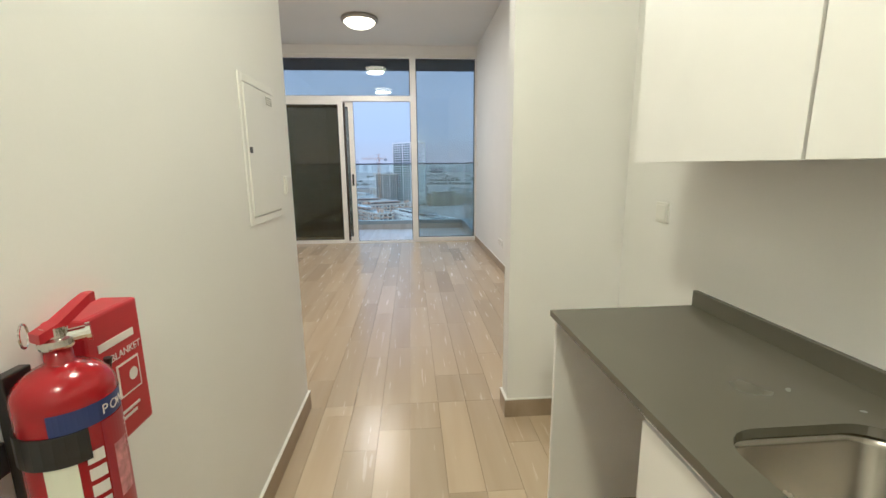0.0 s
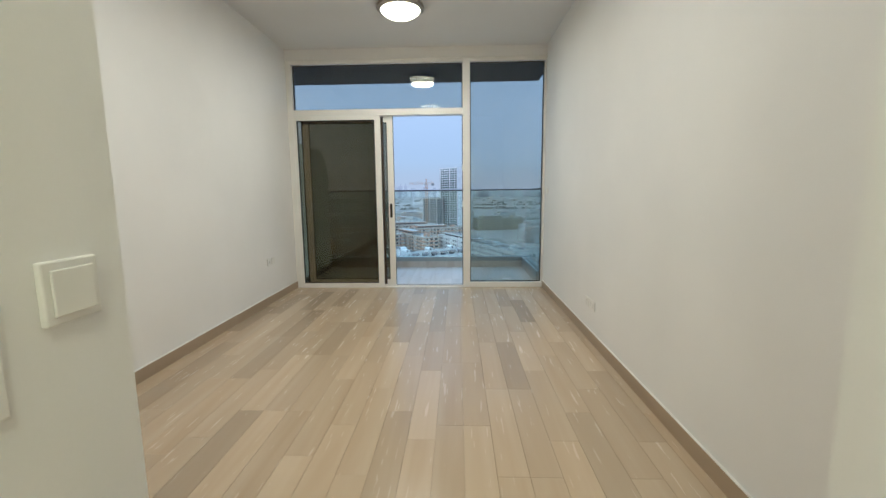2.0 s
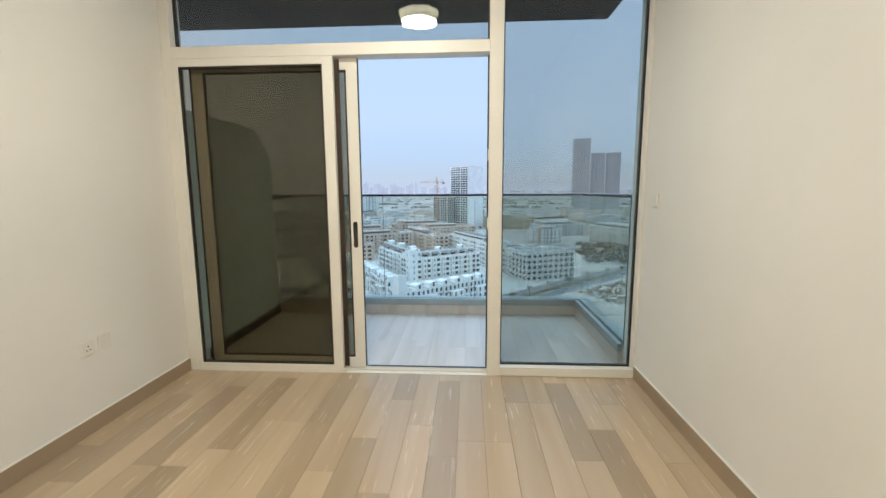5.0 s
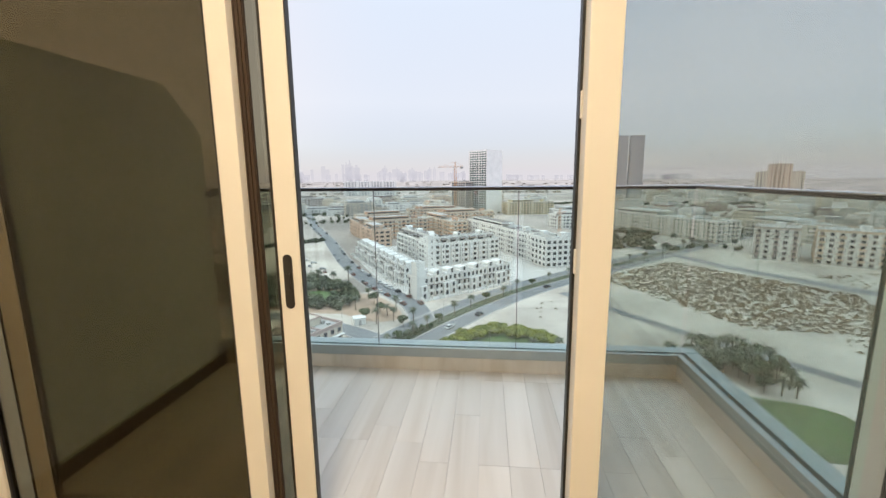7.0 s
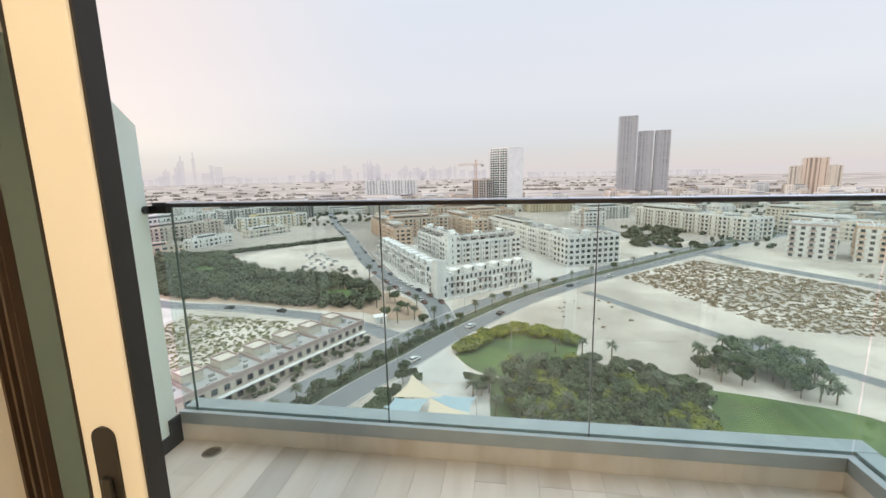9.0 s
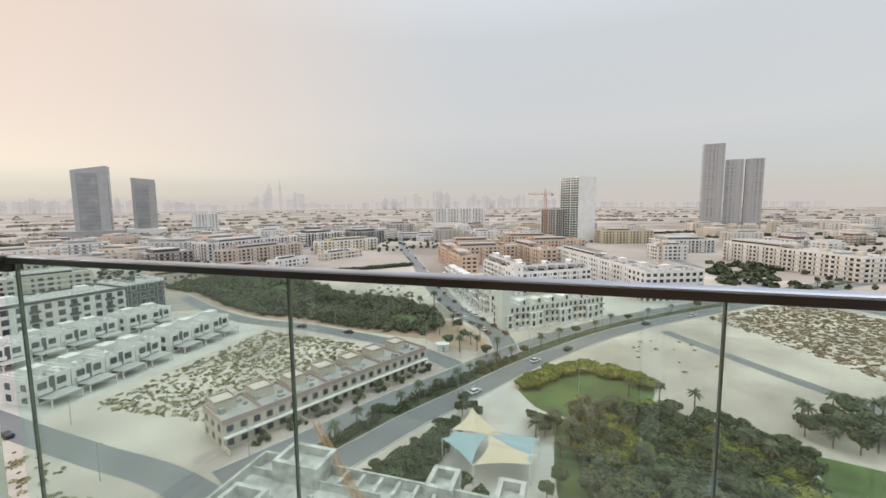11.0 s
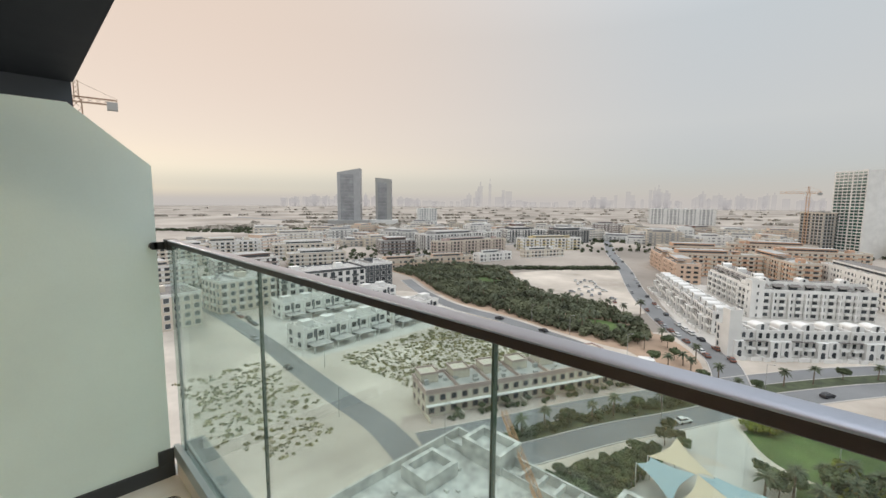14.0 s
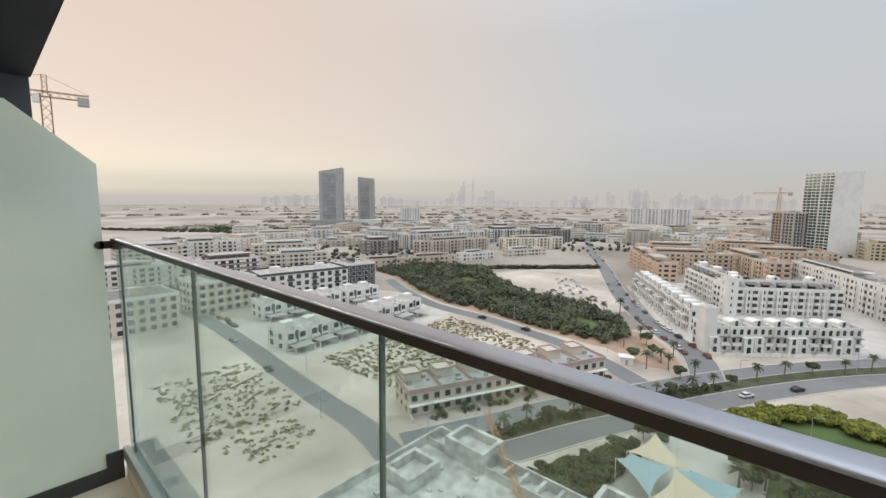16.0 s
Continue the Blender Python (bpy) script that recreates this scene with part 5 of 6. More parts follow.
def window_mesh(w, h, frame_material, pane_material, arched=False):
    """A recessed-looking window: proud surround and a pane set back inside it."""
    key = (round(w, 2), round(h, 2), frame_material.name, pane_material.name, arched)
    if key not in WIN_MESHES:
        bm = bmesh.new()
        t = 0.14
        for b in ((-w / 2 - t, -w / 2, -0.14, 0.02, 0, h), (w / 2, w / 2 + t, -0.14, 0.02, 0, h),
                  (-w / 2 - t, w / 2 + t, -0.20, 0.02, -t, 0), (-w / 2 - t, w / 2 + t, -0.16, 0.02, h, h + t)):
            box(bm, *b)
        n0 = len(bm.faces)
        if arched:
            top = [(w / 2 * math.cos(a), h + w / 2 * math.sin(a)) for a in np.linspace(0, math.pi, 7)]
            bm.faces.new([bm.verts.new((x, -0.17, z)) for x, z in [(-w / 2, h), (w / 2, h)] + top[1:-1]])
        box(bm, -w / 2, w / 2, -0.035, 0.02, 0, h)
        bmesh.ops.recalc_face_normals(bm, faces=bm.faces)
        me = bpy.data.meshes.new("window")
        bm.faces.ensure_lookup_table()
        for f in bm.faces[n0:]:
            f.material_index = 1
        bm.to_mesh(me)
        bm.free()
        me.materials.append(frame_material)
        me.materials.append(pane_material)
        WIN_MESHES[key] = me
    return WIN_MESHES[key]


def slab_mesh(w, d, h, material):
    key = ("slab", round(w, 2), d, h, material.name)
    if key not in WIN_MESHES:
        bm = bmesh.new()
        box(bm, -w / 2, w / 2, -d, 0, -0.15, 0.05)
        box(bm, -w / 2, w / 2, -d, -d + 0.15, 0.05, h)
        box(bm, -w / 2, -w / 2 + 0.15, -d + 0.15, 0, 0.05, h)
        box(bm, w / 2 - 0.15, w / 2, -d + 0.15, 0, 0.05, h)
        WIN_MESHES[key] = mesh_of("balcony", bm, material)
    return WIN_MESHES[key]


def building(name, label, category, x, y, w, d, floors, rz, wall=M_WHITEB, fh=3.3, bay=4.0, win=(1.6, 1.5), trim=None, roof=M_ROOF, pane_m=M_PANE,
             balcony=0, bands=False, clutter=6, seed=1, arched=False, group="", blank=(), base=0.0, penthouse=True, far=False):
    """A block with parapet, recessed roof, roof structures, and on the sides seen from the flat one window object a bay and storey."""
    r = random.Random(seed)
    e = thing(name, label, category, (x, y, G + base), rz, group)
    h = floors * fh
    bm = bmesh.new()
    box(bm, -w / 2, w / 2, -d / 2, d / 2, -0.5, h)
    part("wall", bm, wall, e)
    bm = bmesh.new()
    for b in ((-w / 2 - .1, w / 2 + .1, -d / 2 - .1, -d / 2 + .25, h - .35, h + 1.0), (-w / 2 - .1, w / 2 + .1, d / 2 - .25, d / 2 + .1, h - .35, h + 1.0),
              (-w / 2 - .1, -w / 2 + .25, -d / 2 + .25, d / 2 - .25, h - .35, h + 1.0), (w / 2 - .25, w / 2 + .1, -d / 2 + .25, d / 2 - .25, h - .35, h + 1.0)):
        box(bm, *b)
    part("parapet", bm, trim or wall, e)
    bm = bmesh.new()
    box(bm, -w / 2 + .25, w / 2 - .25, -d / 2 + .25, d / 2 - .25, h, h + 0.12)
    rf = part("roof", bm, roof, e)
    if penthouse and w > 8 and d > 8:
        for k in range(max(1, int(w / 22))):
            px = -w / 2 + (k + .5) * w / max(1, int(w / 22)) + r.uniform(-2, 2)
            boxpart("stair_head", (px - 2.4, px + 2.4, -1.5, 2.6, h + .12, h + 2.9), wall, e)
    if bands and floors < 9 and w > 20:
        # a set-back top storey with its own strip of glass, and a dark terrace frame beside it
        u0 = -w / 2 + r.uniform(1.5, w * .25)
        u1 = min(w / 2 - 1.5, u0 + w * r.uniform(.4, .65))
        v0, v1 = -d / 2 + r.uniform(2.2, 3.4), d / 2 - r.uniform(1.5, 4)
        up = boxpart("upper_storey", (u0, u1, v0, v1, h + .12, h + fh), wall, e)
        boxpart("upper_window", (u0 + .8, u1 - .8, v0 - .06, v0 + .02, h + 1.25, h + fh - .9), pane_m, up)
        boxpart("upper_roof", (u0 + .3, u1 - .3, v0 + .3, v1 - .3, h + fh, h + fh + .1), roof, e)
        if not far:
            boxpart("terrace_frame", (u1 + .5, min(w / 2 - .6, u1 + 7), v0 - 1, v0 + 4.5, h + 2.5, h + 2.75), M_ROOFDARK, e)
    if clutter:
        bm = bmesh.new()
        for k in range(clutter * 2):
            px, py, q = r.uniform(-w / 2 + 1.2, w / 2 - 1.2), r.uniform(-d / 2 + 1.2, d / 2 - 1.2), r.uniform(.35, .8)
            box(bm, px - q, px + q, py - q * r.uniform(.4, .9), py + q * .6, h + .12, h + .12 + q * r.uniform(.8, 2.2))
        for k in range(clutter // 4):
            # party walls across the roof terraces
            px = -w / 2 + (k + .5) * 4 * w / max(clutter, 1)
            box(bm, px - .12, px + .12, -d / 2 + .3, d / 2 - .3, h + .12, h + 1.5)
        tagged(part("roof_plant", bm, M_GREY if wall is not M_WHITEB else M_WHITEB, e), kind="stuff")
    me = window_mesh(win[0], win[1], trim or wall, pane_m, arched)
    rot = Matrix.Rotation(radians(rz), 2)
    for side, (ang, ln, off) in enumerate(((0, w, d / 2), (90, d, w / 2), (180, w, d / 2), (270, d, w / 2))):
        n = rot @ (Matrix.Rotation(radians(ang), 2) @ Vector((0, -1)))
        mid = Vector((x, y)) + n * off
        if n.dot(Vector((-1, 0.5)) - mid) <= 0 or side in blank:
            continue
        cols = max(1, int(ln / bay))
        if bands:
            rows = [(fl * fh + 0.95, fl) for fl in range(floors)]
            for group_of in ([rows] if far else [[q] for q in rows]):
                glass, solid = [], []
                for z, fl in group_of:
                    glass.append((-ln / 2 + .8, ln / 2 - .8, -0.05, 0.02, z, z + win[1]))
                    pier = max(0.12, (bay - win[0]) * 0.36)
                    for k in range(cols + 1):
                        px = -ln / 2 + .8 + k * (ln - 1.6) / cols
                        wide = 2.4 if (k + seed) % 4 == 0 else 1.0
                        solid.append((px - pier * wide, px + pier * wide, -0.16, 0.02, z, z + win[1]))
                    if fl and balcony:
                        for k in range(0, cols, 2):
                            px = -ln / 2 + .8 + (k + .5) * (ln - 1.6) / cols
                            solid.append((px - bay * .42, px + bay * .42, -1.3, -0.16, z - 1.0, z - .8))
                            solid.append((px - bay * .42, px + bay * .42, -1.3, -1.15, z - .8, z + .1))
                    elif fl and floors < 9:
                        # thin shading ledge over every storey
                        solid.append((-ln / 2 + .1, ln / 2 - .1, -0.55, 0.0, z - .95, z - .72))
                bm = bmesh.new()
                for b in glass:
                    box(bm, *b)
                n0 = len(bm.faces)
                for b in solid:
                    box(bm, *b)
                bm.faces.ensure_lookup_table()
                for f in bm.faces[n0:]:
                    f.material_index = 1
                b = part("window_band", bm, pane_m, e)
                b.data.materials.append(trim or wall)
                b.matrix_basis = pose(0, 0, 0, 0, 0, ang) @ pose(0, -off, 0)
            continue
        for fl in range(floors):
            z = fl * fh + 0.95
            for k in range(cols):
                px = -ln / 2 + (k + .5) * ln / cols
                wo = new("window", me)
                wo.parent = e
                wo.matrix_basis = pose(0, 0, 0, 0, 0, ang) @ pose(px, -off, z)
                if balcony and fl and (k + side) % balcony == 0:
                    bo = new("balcony", slab_mesh(bay * .8, 1.3, 1.0, trim or wall))
                    bo.parent = e
                    bo.matrix_basis = pose(0, 0, 0, 0, 0, ang) @ pose(px, -off, z - 0.95)
    return e


# terraced houses with pink parapet band and roof rooms
TH = (-79, 74)
for k in range(7):
    px, py = along_line(TH, 65.7, 4.9 + k * 9.7, 6.5)
    e = building("terraced_house", "cream two-storey terraced house with a dusty pink parapet", "house", px, py, 9.7, 12, 2, 65.7, M_CREAM, 3.3, 3.2, (1.5, 1.6),
                 M_PINK, clutter=3, seed=k, group="row of terraced houses", penthouse=False)
    bm = bmesh.new()
    box(bm, -4.2, 1.0, 0.2, 5.4, 6.7, 9.2)
    rr = part("roof_room", bm, M_CREAM, e)
    bm = bmesh.new()
    box(bm, -4.35, 1.15, 0.05, 0.3, 9.2, 9.7)
    box(bm, -4.35, 1.15, 5.3, 5.55, 9.2, 9.7)
    box(bm, -4.35, -4.1, 0.3, 5.3, 9.2, 9.7)
    box(bm, 0.9, 1.15, 0.3, 5.3, 9.2, 9.7)
    part("roof_parapet", bm, M_PINK, rr)
    boxpart("canopy", (-4.85, 4.85, -7.3, -6.0, 3.2, 3.45), M_WHITEB, e)
    boxpart("garden_wall", (-4.85, -4.6, -9.5, -6.0, -0.3, 1.3), M_CREAM, e)
# white villas with car ports
for base, n, ang, ln in (((-149, 75), 7, 93, 10.4), ((-196, 88), 6, 88, 10.8)):
    for k in range(n):
        px, py = along_line(base, ang, 5.3 + k * ln + (3.5 if k > 3 else 0), 6.5)
        e = building("villa", "white two-storey villa with dark recessed glazing", "house", px, py, ln - 0.3, 13, 2, ang, M_WHITEB, 3.5, 4.6, (2.5, 2.2), M_WHITEB,
                     balcony=2, clutter=9, seed=40 + k, group="rows of white villas")
        boxpart("cladding", (-0.75, 0.75, -6.62, -6.5, 0.2, 7.6), M_DARKB, e, "dark grey cladding strip")
        boxpart("roof_wall", (-ln / 2 + .2, -ln / 2 + .45, -6.2, 6.2, 7.1, 8.8), M_WHITEB, e)
        boxpart("car_port", (-4.2, 4.2, -12.5, -6.8, 2.6, 2.85), M_ROOF, e)
        boxpart("port_post", (-4.2, -3.9, -12.5, -12.2, -.3, 2.6), M_WHITEB, e)
        boxpart("port_post", (3.9, 4.2, -12.5, -12.2, -.3, 2.6), M_WHITEB, e)
building("office_building", "white and black four-storey block", "building", -234, 128, 52, 24, 4, 82, M_WHITEB, 4.0, 4.6, (2.2, 2.2), M_DARKB, balcony=3, seed=3)
building("office_building", "dark five-storey block with glass front", "building", -236, 168, 22, 22, 4, 80, M_DARKB, 4.0, 4.0, (2.6, 2.4), M_WHITEB, seed=4)
building("apartment_building", "pale apartment block with deep balconies", "building", -238, 84, 30, 22, 4, 95, M_CREAM, 4.0, 4.2, (2.4, 2.2), M_WHITEB, balcony=2, seed=5)
building("apartment_building", "long pale block with a grid of windows", "building", -226, 28, 60, 26, 4, 92, M_CREAM, 3.8, 4.0, (2.2, 2.2), M_WHITEB, roof=M_ROOFDARK, seed=6)
# white complex round a court
U = 41


def vault(parent, x0, x1, y0, y1, z0, z1, rise, name="roof_room"):
    """A roof room with a rounded barrel top running back from the street."""
    bm = bmesh.new()
    n, hw, cx = 8, (x1 - x0) / 2, (x0 + x1) / 2
    prof = [(x0, z0), (x1, z0), (x1, z1)] + [(cx + hw * math.cos(a), z1 + rise * math.sin(a)) for a in np.linspace(0, math.pi, n)[1:-1]] + [(x0, z1)]
    f = [bm.verts.new((x, y0, z)) for x, z in prof]
    g = [bm.verts.new((x, y1, z)) for x, z in prof]
    bm.faces.new(f)
    bm.faces.new(g[::-1])
    for k in range(len(prof)):
        bm.faces.new((f[k], f[(k + 1) % len(prof)], g[(k + 1) % len(prof)], g[k]))
    rm = part(name, bm, M_WHITEB, parent)
    dr = new("door", window_mesh(1.2, 1.7, M_WHITEB, M_PANE, True))
    dr.parent = rm
    dr.matrix_basis = pose(cx, y0, z0 + 0.2)
    return rm


def townhouse(px, py, ang, k, label, group):
    """A narrow white house: stepped bays, arched openings, balcony, vaulted roof room and a walled forecourt."""
    e = building("townhouse", label, "house", px, py, 8.2, 10.5 + (k % 2), 3, ang, M_WHITEB, 3.15, 2.7, (1.35, 1.5), arched=True, clutter=2, seed=60 + k, group=group, penthouse=False, roof=M_ROOFDARK)
    fy = -(10.5 + k % 2) / 2
    sx = 1 if k % 2 else -1
    b = boxpart("bay", (min(sx * 0.3, sx * 3.9), max(sx * 0.3, sx * 3.9), fy - 1.7, fy - 0.11, -.3, 6.4), M_WHITEB, e)
    for z, w in ((0.4, 1.6), (3.9, 1.3)):
        o = new("window", window_mesh(w, 1.7, M_WHITEB, M_PANE, True))
        o.parent = b
        o.matrix_basis = pose(sx * 2.1, fy - 1.7, z)
    o = new("balcony", slab_mesh(3.4, 1.4, 1.0, M_WHITEB))
    o.parent = e
    o.matrix_basis = pose(-sx * 2.1, fy - 0.11, 3.2)
    boxpart("shade_beam", (min(-sx * .4, -sx * 3.9), max(-sx * .4, -sx * 3.9), fy - 1.4, fy - 0.11, 6.2, 6.4), M_ROOFDARK, e)
    vault(e, -3.6 + (k % 3) * .5, 1.2 + (k % 3) * .5, fy + 2.2, fy + 7.4, 9.55, 11.3, 0.9)
    for x0, x1 in ((-4.1, -1.6), (0.2, 4.1)):
        boxpart("forecourt_wall", (x0, x1, fy - 5.0, fy - 4.75, -.3, 1.5), M_WHITEB, e)
    boxpart("forecourt_wall", (-4.1, -3.9, fy - 4.75, fy - 0.11, -.3, 1.5), M_WHITEB, e)


for k in range(7):
    px, py = along_line((-32, 188), U, 4.2 + k * 8.4, 6)
    townhouse(px, py, U, k, "white townhouse with arched openings and vaulted roof room", "row of arched white townhouses")
for k in range(11):
    px, py = along_line((-45, 212), 121, 4.6 + k * 9.2, -6.5)
    townhouse(px, py, 301, k, "white stepped townhouse beside the street", "row of stepped white townhouses")
px, py = along_line((-36, 262), 35, 26, 8)
building("apartment_building", "long white apartment block with balconies and dark roof", "building", px, py, 54, 16, 4, 35, M_WHITEB, 3.4, 3.6, (2.3, 1.75), balcony=1, roof=M_ROOFDARK, clutter=12, seed=8, penthouse=False)
px, py = along_line((-37, 266), 121, 32, -7)
building("apartment_building", "white apartment wing with rows of small windows", "building", px, py, 62, 14, 4, 301, M_WHITEB, 3.4, 3.65, (2.1, 1.75), balcony=1, roof=M_ROOFDARK, clutter=12, seed=9, penthouse=False)
for ob in [o for o in scene.objects if o.name.startswith("apartment_building") and o.get("label", "").startswith(("long white apartment", "white apartment wing"))]:
    ln, dp = (54, 16) if ob["label"].startswith("long") else (62, 14)
    # set-back top storey behind a terrace, with dark sloping sun screens and a raised dark roof
    top = boxpart("upper_storey", (-ln / 2 + 1.0, ln / 2 - 3.0, -dp / 2 + 3.2, dp / 2 - .3, 13.72, 17.0), M_WHITEB, ob)
    boxpart("upper_roof", (-ln / 2 + 1.4, ln / 2 - 3.4, -dp / 2 + 5.6, dp / 2 - .8, 17.0, 17.25), M_ROOFDARK, ob)
    boxpart("upper_parapet", (-ln / 2 + 1.0, ln / 2 - 3.0, -dp / 2 + 3.2, -dp / 2 + 3.45, 17.0, 18.3), M_WHITEB, ob)
    for k in range(int(ln / 7.3)):
        x0 = -ln / 2 + 1.6 + k * 7.3
        o = new("window", window_mesh(4.2, 1.9, M_WHITEB, M_PANE))
        o.parent = top
        o.matrix_basis = pose(x0 + 2.6, -dp / 2 + 3.2, 14.3)
        bm = bmesh.new()
        q = [bm.verts.new(p) for p in ((x0, -dp / 2 + .5, 15.9), (x0 + 5.2, -dp / 2 + .5, 15.9), (x0 + 5.2, -dp / 2 + 3.2, 16.9), (x0, -dp / 2 + 3.2, 16.9),
                                       (x0, -dp / 2 + .5, 16.05), (x0 + 5.2, -dp / 2 + .5, 16.05), (x0 + 5.2, -dp / 2 + 3.2, 17.05), (x0, -dp / 2 + 3.2, 17.05))]
        for f in ((0, 1, 2, 3), (7, 6, 5, 4), (0, 4, 5, 1), (1, 5, 6, 2), (2, 6, 7, 3), (3, 7, 4, 0)):
            bm.faces.new([q[i] for i in f])
        part("sun_screen", bm, M_ROOFDARK, ob, "dark sloping sun screen")
        # white pier between the groups of balconies, and a party wall on the roof
        boxpart("pier", (x0 - 1.15, x0 - .35, -dp / 2 - 1.45, -dp / 2 - .11, -.3, 13.2), M_WHITEB, ob)
    for k in range(3):
        vault(ob, -ln / 2 + 4 + k * ln / 3, -ln / 2 + 8.4 + k * ln / 3, -dp / 2 + 4.5, -dp / 2 + 9, 17.0, 19.0, 0.9)
building("stair_tower", "square white stair tower of the complex", "tower", -37, 262, 6, 6, 5, 35, M_WHITEB, 3.7, 3.2, (0.8, 1.6), clutter=0, seed=10, penthouse=False)
building("stair_tower", "slender white corner tower", "tower", -33, 190, 4.5, 4.5, 5, U, M_WHITEB, 3.4, 9, (0.5, 1.2), clutter=0, seed=11, penthouse=False, blank=(0, 1, 2, 3))
px, py = along_line((36, 262), 24, 17, 8)
building("apartment_building", "white five-storey corner block with arcades", "building", px, py, 36, 18, 5, 24, M_WHITEB, 3.5, 3.7, (2.3, 1.85), balcony=2, roof=M_ROOFDARK, clutter=10, seed=12)
px, py = along_line((36, 266), 115, 66, -8)
building("apartment_building", "long white wing with tiers of balconies", "building", px, py, 128, 16, 5, 295, M_WHITEB, 3.5, 3.9, (1.5, 1.7), balcony=2, roof=M_ROOFDARK, clutter=26, bands=True, seed=13)
# terracotta quarter
for k, (x, y, w, d, fl, rz) in enumerate([(-96, 352, 40, 16, 4, 300), (-122, 402, 40, 16, 4, 300), (-84, 392, 62, 16, 5, 30), (-112, 446, 60, 16, 5, 30),
                                          (-42, 400, 70, 16, 5, 300), (-30, 470, 74, 16, 5, 25), (-64, 520, 70, 18, 5, 20)]):
    building("apartment_building", "terracotta and cream apartment block with balconies", "building", x, y, w, d, fl, rz, M_PEACH if k < 2 else M_ORANGE, 3.4, 4.2, (1.6, 1.6), M_CREAM if k > 1 else M_PEACH,
             balcony=2, bands=True, clutter=10, seed=100 + k, group="terracotta blocks")
# rows beyond the western park
for k, (x, y, w, d, fl, rz, wm, tm, lb) in enumerate([
        (-284, 232, 46, 10, 2, 66, M_PEACH, M_CREAM, "low peach terrace beyond the park"), (-268, 278, 44, 10, 2, 66, M_PEACH, M_CREAM, "low peach terrace beyond the park"),
        (-258, 330, 40, 10, 2, 76, M_WHITEB, M_WHITEB, "low white villas beyond the park"), (-240, 392, 50, 10, 2, 70, M_WHITEB, M_CREAM, "low white villas beyond the park"),
        (-268, 452, 78, 14, 4, 58, M_YELLOWB, M_WHITEB, "yellow block with white frames"), (-316, 362, 96, 12, 4, 78, M_PINK, M_CREAM, "dusty pink block with pale fins"),
        (-366, 400, 120, 26, 5, 80, M_GREY, M_WHITEB, "grey-white block with strip windows"), (-372, 300, 40, 26, 4, 66, M_BROWN, M_GREY, "dark open car park structure"),
        (-352, 520, 60, 30, 5, 60, M_DARKB, M_WHITEB, "dark office block with glazed front"), (-300, 560, 50, 26, 5, 62, M_DARKB, M_GREY, "dark office block with glazed front"),
        (-400, 204, 60, 20, 4, 70, M_WHITEB, M_CREAM, "white block with a stepped roof"), (-440, 150, 46, 24, 5, 75, M_CREAM, M_WHITEB, "plain cream flat-roofed apartment block"),
        (-420, 96, 50, 24, 5, 90, M_WHITEB, M_CREAM, "plain white flat-roofed apartment block"), (-350, 190, 50, 18, 3, 70, M_WHITEB, M_CREAM, "white low block with a car park"),
        (-330, 120, 44, 22, 4, 84, M_BROWN, M_WHITEB, "brown and white apartment block"), (-330, 60, 50, 22, 4, 92, M_CREAM, M_WHITEB, "plain cream flat-roofed apartment block")]):
    building("apartment_building", lb, "building", x, y, w, d, fl, rz, wm, 3.5, 5.0, (2.2, 1.9), tm, clutter=9, seed=120 + k, bands=True, balcony=2 if k in (4, 10, 11, 12) else 0)
# blocks on the eastern side
for k, (x, y, w, d, fl, rz, wm, tm, lb) in enumerate([
        (172, 425, 128, 26, 5, 293, M_CREAM, M_WHITEB, "long cream apartment block with balconies"), (195, 304, 24, 30, 6, 326, M_WHITEB, M_PINK, "white apartment block with pink panels"),
        (230, 283, 42, 30, 6, 326, M_WHITEB, M_PEACH, "white apartment block with peach bands"), (262, 392, 60, 30, 4, 293, M_WHITEB, M_CREAM, "plain white flat-roofed apartment block"),
        (112, 545, 60, 30, 4, 20, M_GREY, M_WHITEB, "grey unfinished block with scaffolding"), (84, 470, 30, 20, 4, 20, M_WHITEB, M_WHITEB, "plain white block with blank walls"),
        (60, 640, 70, 26, 5, 15, M_YELLOWB, M_CREAM, "yellow and cream block"), (300, 480, 60, 30, 4, 300, M_CREAM, M_CREAM, "plain cream flat-roofed apartment block")]):
    building("apartment_building", lb, "building", x, y, w, d, fl, rz, wm, 3.5, 4.4, (1.9, 1.8), tm, clutter=12, seed=150 + k, bands=k not in (1, 2), balcony=2 if k in (0, 1, 2) else 0)
# low town spread into the distance
rng = random.Random(77)
far_spots = scatter([(-640, 330), (-470, 250), (-420, 520), (-250, 620), (-60, 600), (-40, 760), (-380, 800), (-640, 560)], 62, rng, 36) + scatter([(330, 330), (300, 480), (420, 640), (700, 620), (760, 420), (520, 280)], 26, rng, 44) + scatter([(-240, 580), (-60, 560), (60, 700), (120, 900), (-220, 900)], 16, rng, 55) + scatter([(140, 600), (330, 520), (420, 420), (760, 700), (620, 1250), (240, 1000)], 46, rng, 52) \
    + scatter([(-470, 230), (-420, 320), (-400, 480), (-520, 520), (-620, 300), (-560, 120)], 14, rng, 55)
for k, (x, y) in enumerate(far_spots):
    building("low_building", "pale low-rise block in the far town", "building", x, y, rng.uniform(28, 62), rng.uniform(16, 28), rng.randrange(2, 6), rng.choice((20, 25, 110, 66, 75)),
             rng.choice((M_WHITEB, M_CREAM, M_CREAM, M_PEACH, M_GREY, M_BROWN)), 3.6, 6, (2.0, 1.7), rng.choice((M_WHITEB, M_CREAM)), bands=True, pane_m=M_FARPANE, clutter=8, seed=200 + k, group="far low-rise town", far=True)

